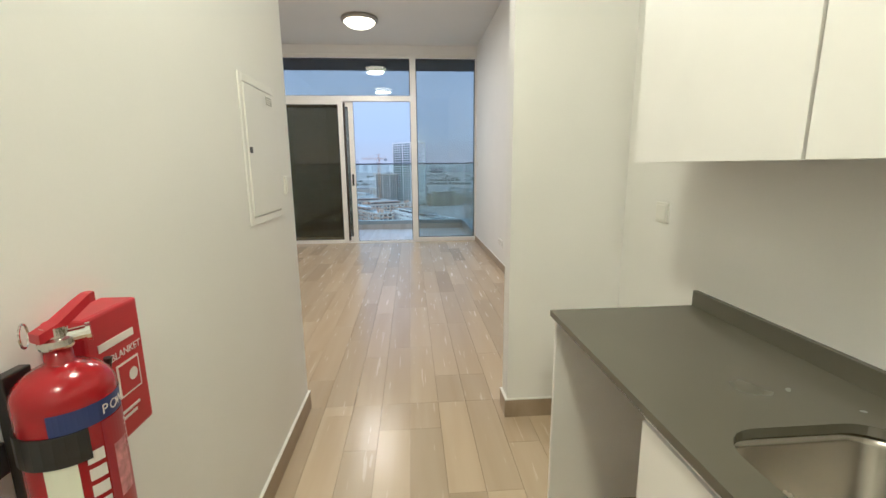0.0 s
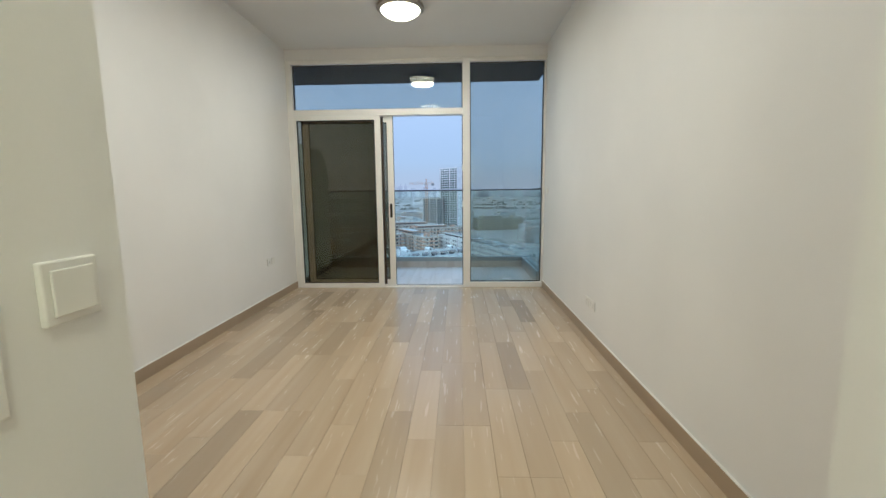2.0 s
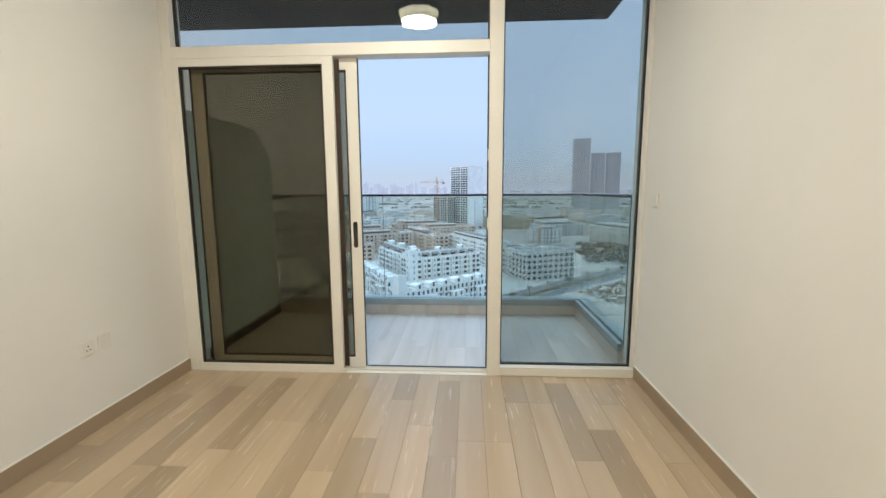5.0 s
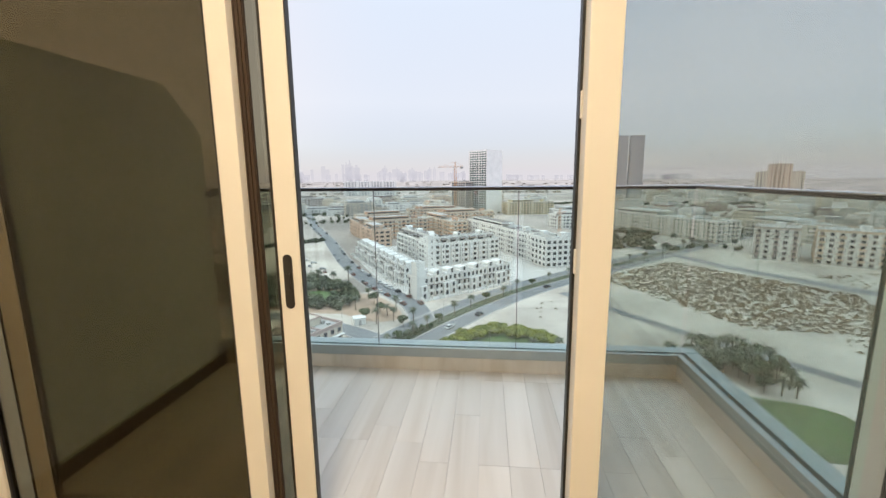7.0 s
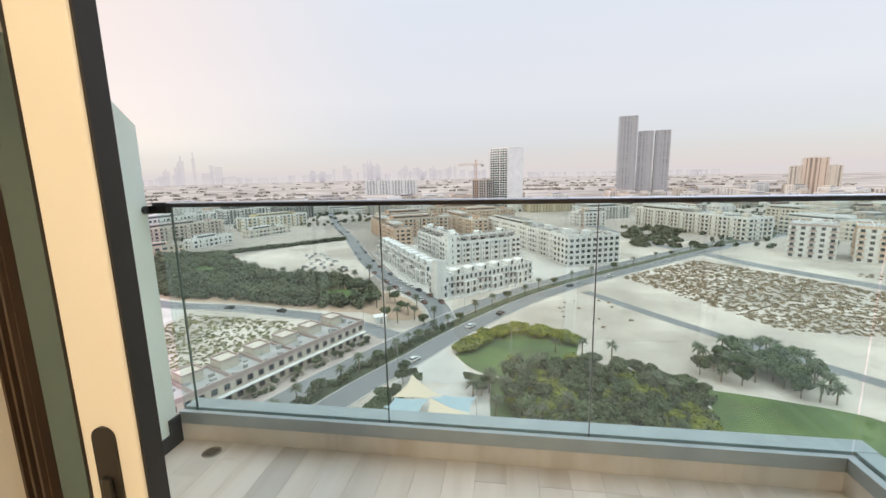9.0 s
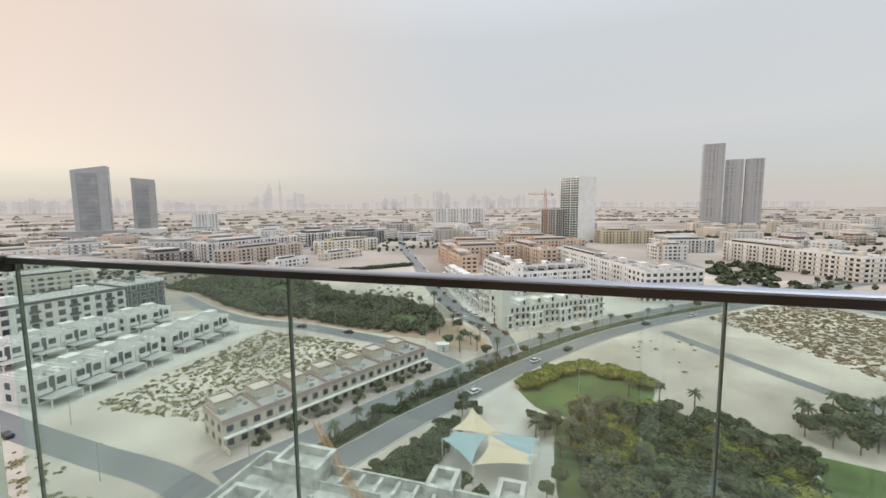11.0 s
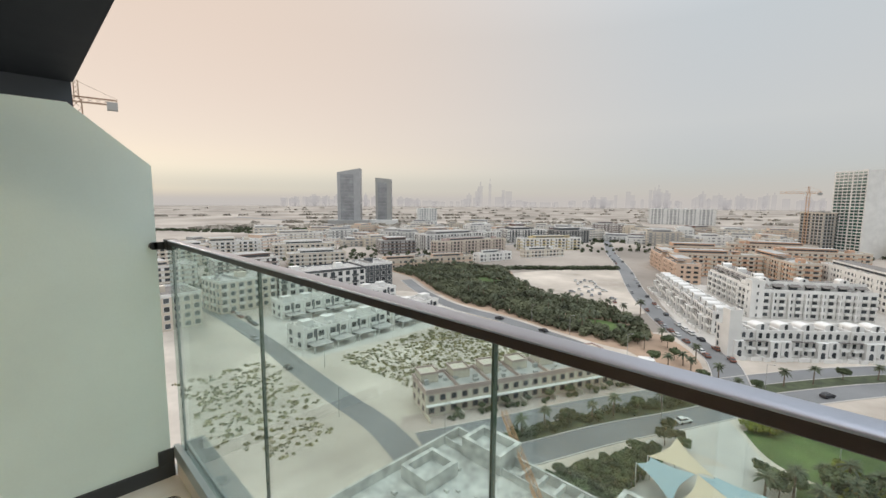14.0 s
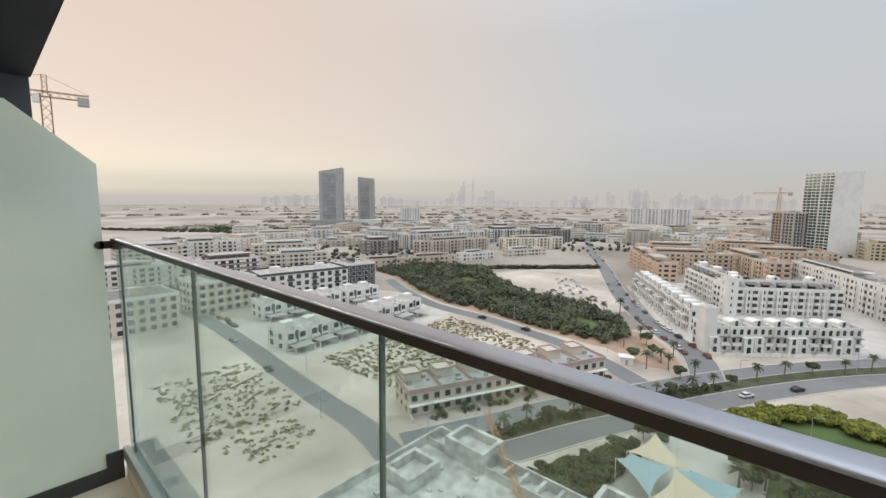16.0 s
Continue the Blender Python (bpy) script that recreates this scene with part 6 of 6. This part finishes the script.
# towers
building("tower_block", "tall white apartment tower with green glazed balconies", "tower", -3, 650, 36, 34, 27, 318, M_WHITEB, 3.4, 4.6, (3.6, 2.5), M_WHITEB, pane_m=M_GREENPANE, bands=True, balcony=1, blank=(1,), clutter=6, seed=300)
building("tower_block", "grey concrete tower under construction", "tower", -36, 650, 30, 22, 13, 318, M_GREY, 3.6, 4.4, (3.0, 2.2), M_CREAM, bands=True, clutter=4, seed=301)
def office_tower(x, y, w, h, rz, slope, body, label):
    """A slab tower with a dark glass front between pale side walls, a sloped crown and a low podium."""
    e = thing("office_tower", label, "tower", (x, y, G), rz)
    d = w * .7
    bm = bmesh.new()
    lo = [bm.verts.new((a * w / 2, b * d / 2, -1)) for a, b in ((-1, -1), (1, -1), (1, 1), (-1, 1))]
    hi = [bm.verts.new((a * w / 2, b * d / 2, h + a * slope)) for a, b in ((-1, -1), (1, -1), (1, 1), (-1, 1))]
    bm.faces.new(hi)
    for k in range(4):
        bm.faces.new((lo[k], lo[(k + 1) % 4], hi[(k + 1) % 4], hi[k]))
    part("wall", bm, body, e)
    boxpart("glass_front", (-w * .36, w * .22, -d / 2 - .8, -d / 2 - .05, 12, h - 9), M_DARKGLAZE, e, "dark glazed front")
    boxpart("side_glass", (w / 2 + .05, w / 2 + .7, -d * .3, d * .3, 10, h - 6), M_DARKGLAZE, e)
    for k in range(1, int(h / 7.8)):
        boxpart("floor_line", (-w * .36, w * .22, -d / 2 - 1.1, -d / 2 - .8, k * 7.8 + 4, k * 7.8 + 4.5), body, e)
    boxpart("podium", (-w * .9, w * .9, -d * .8, d * .7, -1, 14), M_WHITEB if slope < 0 else M_GREY, e)


M_DARKGLAZE = mat("slate_blue_glazing", (0.31, 0.315, 0.325), 0.25, noise_scale=0.05, amount=0.1, bump=0)
office_tower(-831, 538, 50, 124, 48, 4.5, M_TOWER, "dark grey office tower with a sloped crown")
office_tower(-795, 606, 36, 108, 48, -1.5, M_GREY, "slim pale grey office tower with dark glass")
for x, y, w, fl, lb in ((-740, 690, 44, 10, "white mid-rise block beside the towers"),):
    building("tower_block", lb, "tower", x, y, w, w * .8, fl, 55, M_TOWER if fl > 20 else M_WHITEB, 3.9, 6, (2.4, 2.4), M_TOWER if fl > 20 else M_WHITEB, bands=True, pane_m=M_FARPANE, clutter=2, seed=int(-x), penthouse=True)
for x, y, w, fl in ((276, 1068, 38, 46), (313, 1062, 31, 37), (347, 1054, 30, 37)):
    building("tower_block", "blue-grey glazed residential tower", "tower", x, y, w, 40, fl, 345, M_TOWER, 3.85, 7, (2.2, 2.2), M_TOWER, bands=True, pane_m=M_FARPANE, clutter=2, seed=int(x), group="dark towers")
for t, w, fl, m in ((0, 40, 18, M_PEACH), (-31, 21, 14, M_CREAM), (31, 21, 14, M_CREAM)):
    building("hotel", "sand-coloured stepped hotel in the distance", "building", 630 + t * 0.845, 997 - t * 0.535, w, 30, fl, 327.7, m, 4.1, 7, (2.2, 2.2), M_CREAM, bands=True, clutter=2, seed=400 + t, far=True)
building("apartment_building", "long white block with a grid of windows", "building", -347, 1250, 150, 30, 10, 15, M_WHITEB, 4.0, 9, (4, 2.4), M_WHITEB, bands=True, pane_m=M_FARPANE, clutter=4, seed=420, far=True)

# distant skyline and the haze that swallows the horizon, painted as glowing see-through shapes
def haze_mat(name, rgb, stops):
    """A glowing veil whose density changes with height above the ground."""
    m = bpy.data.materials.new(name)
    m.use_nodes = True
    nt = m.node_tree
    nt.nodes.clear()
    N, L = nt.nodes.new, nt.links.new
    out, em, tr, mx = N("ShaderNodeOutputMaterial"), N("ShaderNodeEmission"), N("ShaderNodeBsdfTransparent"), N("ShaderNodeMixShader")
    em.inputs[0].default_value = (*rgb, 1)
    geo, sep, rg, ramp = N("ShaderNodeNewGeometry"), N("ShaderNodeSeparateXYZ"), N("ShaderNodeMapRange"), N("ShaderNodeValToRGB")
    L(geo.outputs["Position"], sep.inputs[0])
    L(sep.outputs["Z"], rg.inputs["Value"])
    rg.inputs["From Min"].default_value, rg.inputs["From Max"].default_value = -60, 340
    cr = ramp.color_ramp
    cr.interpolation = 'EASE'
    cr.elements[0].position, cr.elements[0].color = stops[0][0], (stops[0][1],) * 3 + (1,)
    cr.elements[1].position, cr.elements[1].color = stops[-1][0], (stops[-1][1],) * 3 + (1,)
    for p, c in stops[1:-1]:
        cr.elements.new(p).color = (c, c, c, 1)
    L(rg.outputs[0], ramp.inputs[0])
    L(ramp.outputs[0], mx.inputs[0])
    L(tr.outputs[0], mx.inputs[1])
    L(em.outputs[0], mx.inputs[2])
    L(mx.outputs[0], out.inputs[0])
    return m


# haze colour and glow put into the backdrop sheet and skyline boxes
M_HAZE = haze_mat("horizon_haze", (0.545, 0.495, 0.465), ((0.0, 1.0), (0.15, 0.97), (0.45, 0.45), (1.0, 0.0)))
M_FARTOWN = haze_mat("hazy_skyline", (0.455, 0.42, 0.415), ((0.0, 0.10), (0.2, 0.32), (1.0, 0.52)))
rng = random.Random(9)
bm = bmesh.new()
for k in range(230):
    az = radians(rng.uniform(-66, 24))
    dist = rng.uniform(4000, 4300)
    cl = sum(math.exp(-((math.degrees(az) - c) / wd) ** 2) * hh for c, wd, hh in ((-38.5, 2.6, 330), (-57, 9, 90), (-20, 6, 150), (-70, 4, 80), (-8, 8, 90)))
    h = 10 + cl * 0.8 * rng.uniform(0.1, 1.0)
    w = rng.uniform(9, 24)
    x, y = math.sin(az) * dist, math.cos(az) * dist
    box(bm, x - w, x + w, y - w, y + w, G - 5, G + 40 + h)
    if rng.random() < .4:
        box(bm, x - w * .3, x + w * .3, y - w * .3, y + w * .3, G + 40 + h, G + 40 + h * 1.25)
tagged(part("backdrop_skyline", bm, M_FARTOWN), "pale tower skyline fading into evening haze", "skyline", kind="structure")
bm = bmesh.new()
for k in range(90):
    a0, a1 = radians(-125 + k * 2.2), radians(-125 + (k + 1) * 2.2)
    bm.faces.new([bm.verts.new((math.sin(a) * 4700, math.cos(a) * 4700, z)) for a, z in ((a0, G - 5), (a1, G - 5), (a1, 340), (a0, 340))])
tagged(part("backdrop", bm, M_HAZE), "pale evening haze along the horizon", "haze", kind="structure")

# near roof of the unfinished block below the balcony
M_RAWCON = mat("raw_grey_concrete", (0.50, 0.50, 0.47), 0.9, noise_scale=0.5, amount=0.13, fine=4, bump=0.2, bump_dist=0.02, coords="World")
ub = thing("unfinished_building", "raw concrete building with an unfinished roof", "building")
boxpart("wall", (-55, -4, 30, 60, G - 0.5, -45.0), M_RAWCON, ub)
bm = bmesh.new()
for b in ((-55, -54.6, 30, 60.4, -45, -43.2), (-54.6, -4, 60, 60.4, -45, -43.2), (-4, -3.6, 30, 60.4, -45, -43.2), (-54.6, -30, 56.2, 56.5, -45, -43.6)):
    box(bm, *b)
part("parapet", bm, M_RAWCON, ub)
for x0, x1, y0, y1, z in ((-49.8, -41.0, 55.8, 62.0, -41.4), (-52.6, -46.4, 43.6, 51.0, -42.5), (-23.6, -19.0, 58.8, 64.4, -42.5), (-12.6, -8.2, 58.8, 64.4, -42.5)):
    bm = bmesh.new()
    t = 0.8
    for b in ((x0, x1, y0, y0 + t, -45, z), (x0, x1, y1 - t, y1, -45, z), (x0, x0 + t, y0 + t, y1 - t, -45, z), (x1 - t, x1, y0 + t, y1 - t, -45, z),
              (x0 + t, x1 - t, y0 + t, y1 - t, -45, z - 1.6)):
        box(bm, *b)
    part("roof_shaft", bm, M_RAWCON, ub)
rng = random.Random(3)
for k in range(26):
    q = rng.uniform(.25, .5)
    x, y = rng.uniform(-53, -26), rng.uniform(38, 55)
    boxpart("rubble_block", (x - q, x + q, y - q * .7, y + q * .7, -45, -45 + q * 1.2), M_RAWCON, ub, bevel=0.03)
for k in range(6):
    boxpart("beam", (-38 + k * 3.2, -37.4 + k * 3.2, 56.5, 60, -44.4, -43.5), M_RAWCON, ub)


def lattice(bm, p0, p1, s, n, r):
    """A square lattice boom from p0 to p1."""
    p0, p1 = Vector(p0), Vector(p1)
    d = (p1 - p0)
    q = d.to_track_quat('Z', 'Y').to_matrix()
    cs = [q @ Vector((a * s, b * s, 0)) for a, b in ((-1, -1), (1, -1), (1, 1), (-1, 1))]
    for c in cs:
        tube(bm, p0 + c, p1 + c, r, 4)
    for k in range(n):
        a, b = p0 + d * (k / n), p0 + d * ((k + 1) / n)
        for j in range(4):
            tube(bm, a + cs[j], b + cs[(j + 1) % 4], r * .6, 3)


M_CRANE = mat("weathered_orange_steel", (0.50, 0.27, 0.13), 0.6, amount=0.06)
M_CRANEB = mat("brown_steel", (0.34, 0.22, 0.14), 0.6, amount=0.06)


def crane(x, y, ztop, jib, back, ang, material, s, label, z0=G):
    e = thing("tower_crane", label, "crane", (x, y, z0), ang)
    h = ztop - z0
    bm = bmesh.new()
    lattice(bm, (0, 0, 0), (0, 0, h), s, int(h / (2.4 * s)), s * .12)
    part("mast", bm, material, e)
    bm = bmesh.new()
    lattice(bm, (0, 0, h), (jib, 0, h), s * .7, int(jib / (2.4 * s)), s * .10)
    lattice(bm, (0, 0, h), (-back, 0, h), s * .7, 5, s * .10)
    part("jib", bm, material, e)
    bm = bmesh.new()
    lattice(bm, (0, 0, h), (0, 0, h + 5 * s), s * .5, 4, s * .09)
    tube(bm, (0, 0, h + 5 * s), (jib * .7, 0, h + s), s * .05, 4)
    tube(bm, (0, 0, h + 5 * s), (-back, 0, h + s), s * .05, 4)
    part("apex", bm, material, e)
    boxpart("counterweight", (-back, -back + 2.5 * s, -s, s, h - 2.2 * s, h), M_GREY, e)
    boxpart("cab", (s, 2.6 * s, -s * .8, s * .8, h - 2.4 * s, h - .2), M_WHITEB, e)


crane(-157.9, 15.3, 29.0, 30, 9, -98, M_CRANEB, 1.0, "brown lattice tower crane against the sky")
crane(-48, 640, 14, 26, 12, 200, M_CRANE, 1.4, "orange tower crane beside the white tower")
crane(70, 420, -36, 18, 8, 60, M_CRANE, 1.0, "small orange crane on a building plot")
e = thing("crane_boom", "rusty orange lattice crane boom lying over the roof", "crane")
bm = bmesh.new()
lattice(bm, (-27, 50, -45.0), (-49.5, 68, -41), 0.45, 30, 0.07)
part("boom", bm, M_CRANE, e)
bm = bmesh.new()
box(bm, -28.4, -25.6, 48.6, 51.4, -45, -43.5, 0.1)
part("boom_base", bm, M_CRANEB, e)

# shade sails
M_SAILC = mat("cream_shade_cloth", (0.58, 0.49, 0.36), 0.8, amount=0.03, fine=3)
M_SAILB = mat("grey_blue_shade_cloth", (0.30, 0.40, 0.43), 0.8, amount=0.03, fine=3)


def sail(corners, material, label):
    """A four-cornered cloth with hollow edges, on four posts."""
    e = thing("shade_sail", label, "sail", (*corners[0][:2], G), group="playground shade sails")
    o = Vector((*corners[0][:2], G))
    cs = [Vector(c) - o for c in corners]
    mid = sum(cs, Vector()) / 4
    n, v, f = 8, [], []
    for i in range(n + 1):
        for j in range(n + 1):
            a, b = i / n, j / n
            p = cs[0] * (1 - a) * (1 - b) + cs[1] * a * (1 - b) + cs[2] * a * b + cs[3] * (1 - a) * b
            pull = 0.30 * ((4 * a * (1 - a)) * abs(2 * b - 1) ** 3 + (4 * b * (1 - b)) * abs(2 * a - 1) ** 3)
            v.append(tuple(p.lerp(mid, pull * .6)))
    for i in range(n):
        for j in range(n):
            k = i * (n + 1) + j
            f.append((k, k + 1, k + n + 2, k + n + 1))
    me = raw_mesh("cloth", v, f, material)
    ob = new("cloth", me)
    ob.parent = e
    mod = ob.modifiers.new("thick", 'SOLIDIFY')
    mod.thickness = 0.04
    for c in cs[:2] + cs[3:]:
        bm = bmesh.new()
        tube(bm, (c.x, c.y, 0), (c.x, c.y, c.z + .1), 0.10, 8)
        part("post", bm, M_WHITEB, e)


sail([(-25.5, 98.3, -49.0), (-17.0, 92.3, -51.0), (-19.2, 88.1, -49.5), (-28.5, 89.9, -50.8)], M_SAILC, "cream shade sail stretched on posts")
sail([(-29.4, 86.1, -51.0), (-28.0, 90.2, -50.9), (-19.4, 88.3, -49.6), (-20.8, 79.3, -51.5)], M_SAILB, "grey-blue shade sail stretched on posts")
sail([(-9.5, 82.2, -51.0), (-20.5, 79.4, -51.4), (-19.0, 88.3, -49.4), (-9.3, 85.5, -51)], M_SAILC, "cream shade sail stretched on posts")
sail([(-8.5, 91.8, -50.5), (-16.8, 92.5, -51.0), (-18.9, 88.5, -49.7), (-9.3, 83.0, -51.2)], M_SAILB, "grey-blue shade sail stretched on posts")

# kiosk
e = thing("kiosk", "small white kiosk with a flat roof", "hut", (-51, 154, G), 30)
boxpart("wall", (-2.2, 2.2, -1.8, 1.8, -.2, 2.7), M_WHITEB, e, bevel=0.05)
boxpart("roof", (-2.5, 2.5, -2.1, 2.1, 2.7, 3.0), M_WHITEB, e, bevel=0.05)
boxpart("door", (-0.5, 0.5, -1.86, -1.8, 0, 2.1), M_GREY, e)


# cars
def car_model(material):
    bm = bmesh.new()
    prof = [(-2.2, 0.35), (2.2, 0.35), (2.25, 0.75), (1.3, 0.95), (-2.1, 1.0), (-2.25, 0.7)]
    a = [bm.verts.new((x, -.88, z)) for x, z in prof]
    b = [bm.verts.new((x, .88, z)) for x, z in prof]
    bm.faces.new(a)
    bm.faces.new(b[::-1])
    for k in range(6):
        bm.faces.new((a[k], b[k], b[(k + 1) % 6], a[(k + 1) % 6]))
    bmesh.ops.bevel(bm, geom=list(bm.edges), offset=0.08, segments=2, affect='EDGES')
    body = mesh_of("body", bm, material)
    bm = bmesh.new()
    prof = [(-1.9, .96), (1.0, .94), (.35, 1.42), (-1.5, 1.45)]
    a = [bm.verts.new((x, -.80 + (z > 1.2) * .14, z)) for x, z in prof]
    b = [bm.verts.new((x, .80 - (z > 1.2) * .14, z)) for x, z in prof]
    for q in (a, b[::-1]):
        bm.faces.new(q)
    for k in range(4):
        bm.faces.new((a[k], b[k], b[(k + 1) % 4], a[(k + 1) % 4]))
    cabin = mesh_of("windows", bm, M_PANE)
    bm = bmesh.new()
    box(bm, -1.45, .32, -.68, .68, 1.43, 1.49, 0.02)
    top = mesh_of("car_roof", bm, material)
    return body, cabin, top


bm = bmesh.new()
tube(bm, (0, -.11, 0), (0, .11, 0), 0.33, 14)
WHEEL = mesh_of("wheel", bm, M_BLACK)
CARS = [(car_model(mat(n + "_car_paint", c, 0.25, amount=0.02, bump=0)), n) for n, c in (("white", (0.72, 0.72, 0.70)), ("silver", (0.38, 0.39, 0.40)), ("black", (0.03, 0.03, 0.035)), ("red_brown", (0.22, 0.09, 0.06)))]


def car(x, y, ang, kind):
    (body, cabin, top), n = CARS[kind]
    e = new("car")
    e.matrix_basis = pose(x, y, G + 0.06, 0, 0, ang)
    tagged(e, "small " + n.replace("_", "-") + " car on the ground", "car", "cars below the balcony")
    for nm, me in (("body", body), ("windows", cabin), ("car_roof", top)):
        new(nm, me).parent = e
    for wx in (-1.35, 1.35):
        for wy in (-.82, .82):
            w = new("wheel", WHEEL)
            w.parent, w.location = e, (wx, wy, 0.33)


rng = random.Random(21)
for x, y, a, k in ((-30, 121, 62, 0), (-15, 152, 60, 0), (-4, 168, 58, 2), (-137, 63, 176, 2), (-124, 165, 185, 2), (-98, 163, 170, 2), (104, 285, 40, 0), (54, 236, 42, 0), (30, 214, 45, 2), (-176, 67, 4, 1)):
    car(x, y, a, k)
line = smooth_line(ROAD_N, 8)
for k in range(8, 52):
    p, q = Vector(line[k]), Vector(line[k + 1])
    t = (q - p).normalized()
    for sgn in (-1, 1):
        if rng.random() < .42:
            c = p + Vector((-t.y, t.x)) * sgn * 3.7
            car(c.x, c.y, math.degrees(math.atan2(t.y, t.x)), rng.randrange(4))
for x, y in scatter([(-142, 300), (-110, 262), (-98, 240), (-128, 246), (-150, 280)], 18, rng, 6):
    car(x, y, rng.choice((30, 118, 122)), rng.choice((0, 0, 0, 1, 3)))
for k in range(7):
    car(-196 - k * 6, 76 + rng.uniform(-1, 1), 2, rng.randrange(4))

# street lamps
for x, y in ((-96, 58), (-128, 72), (-70, 72), (-88, 168), (-110, 172), (-34, 116), (0, 128), (-18, 160), (10, 200), (-60, 160)):
    e = thing("street_lamp", "tall grey street lamp with one arm", "lamp", (x, y, G), group="street lamps")
    bm = bmesh.new()
    tube(bm, (0, 0, -.1), (0, 0, 8.5), 0.10, 8, 0.06)
    tube(bm, (0, 0, 8.4), (1.6, 0, 8.8), 0.05, 6)
    part("post", bm, M_GREY, e)
    boxpart("lamp_head", (1.3, 2.1, -.15, .15, 8.72, 8.86), M_GREY, e, bevel=0.02)
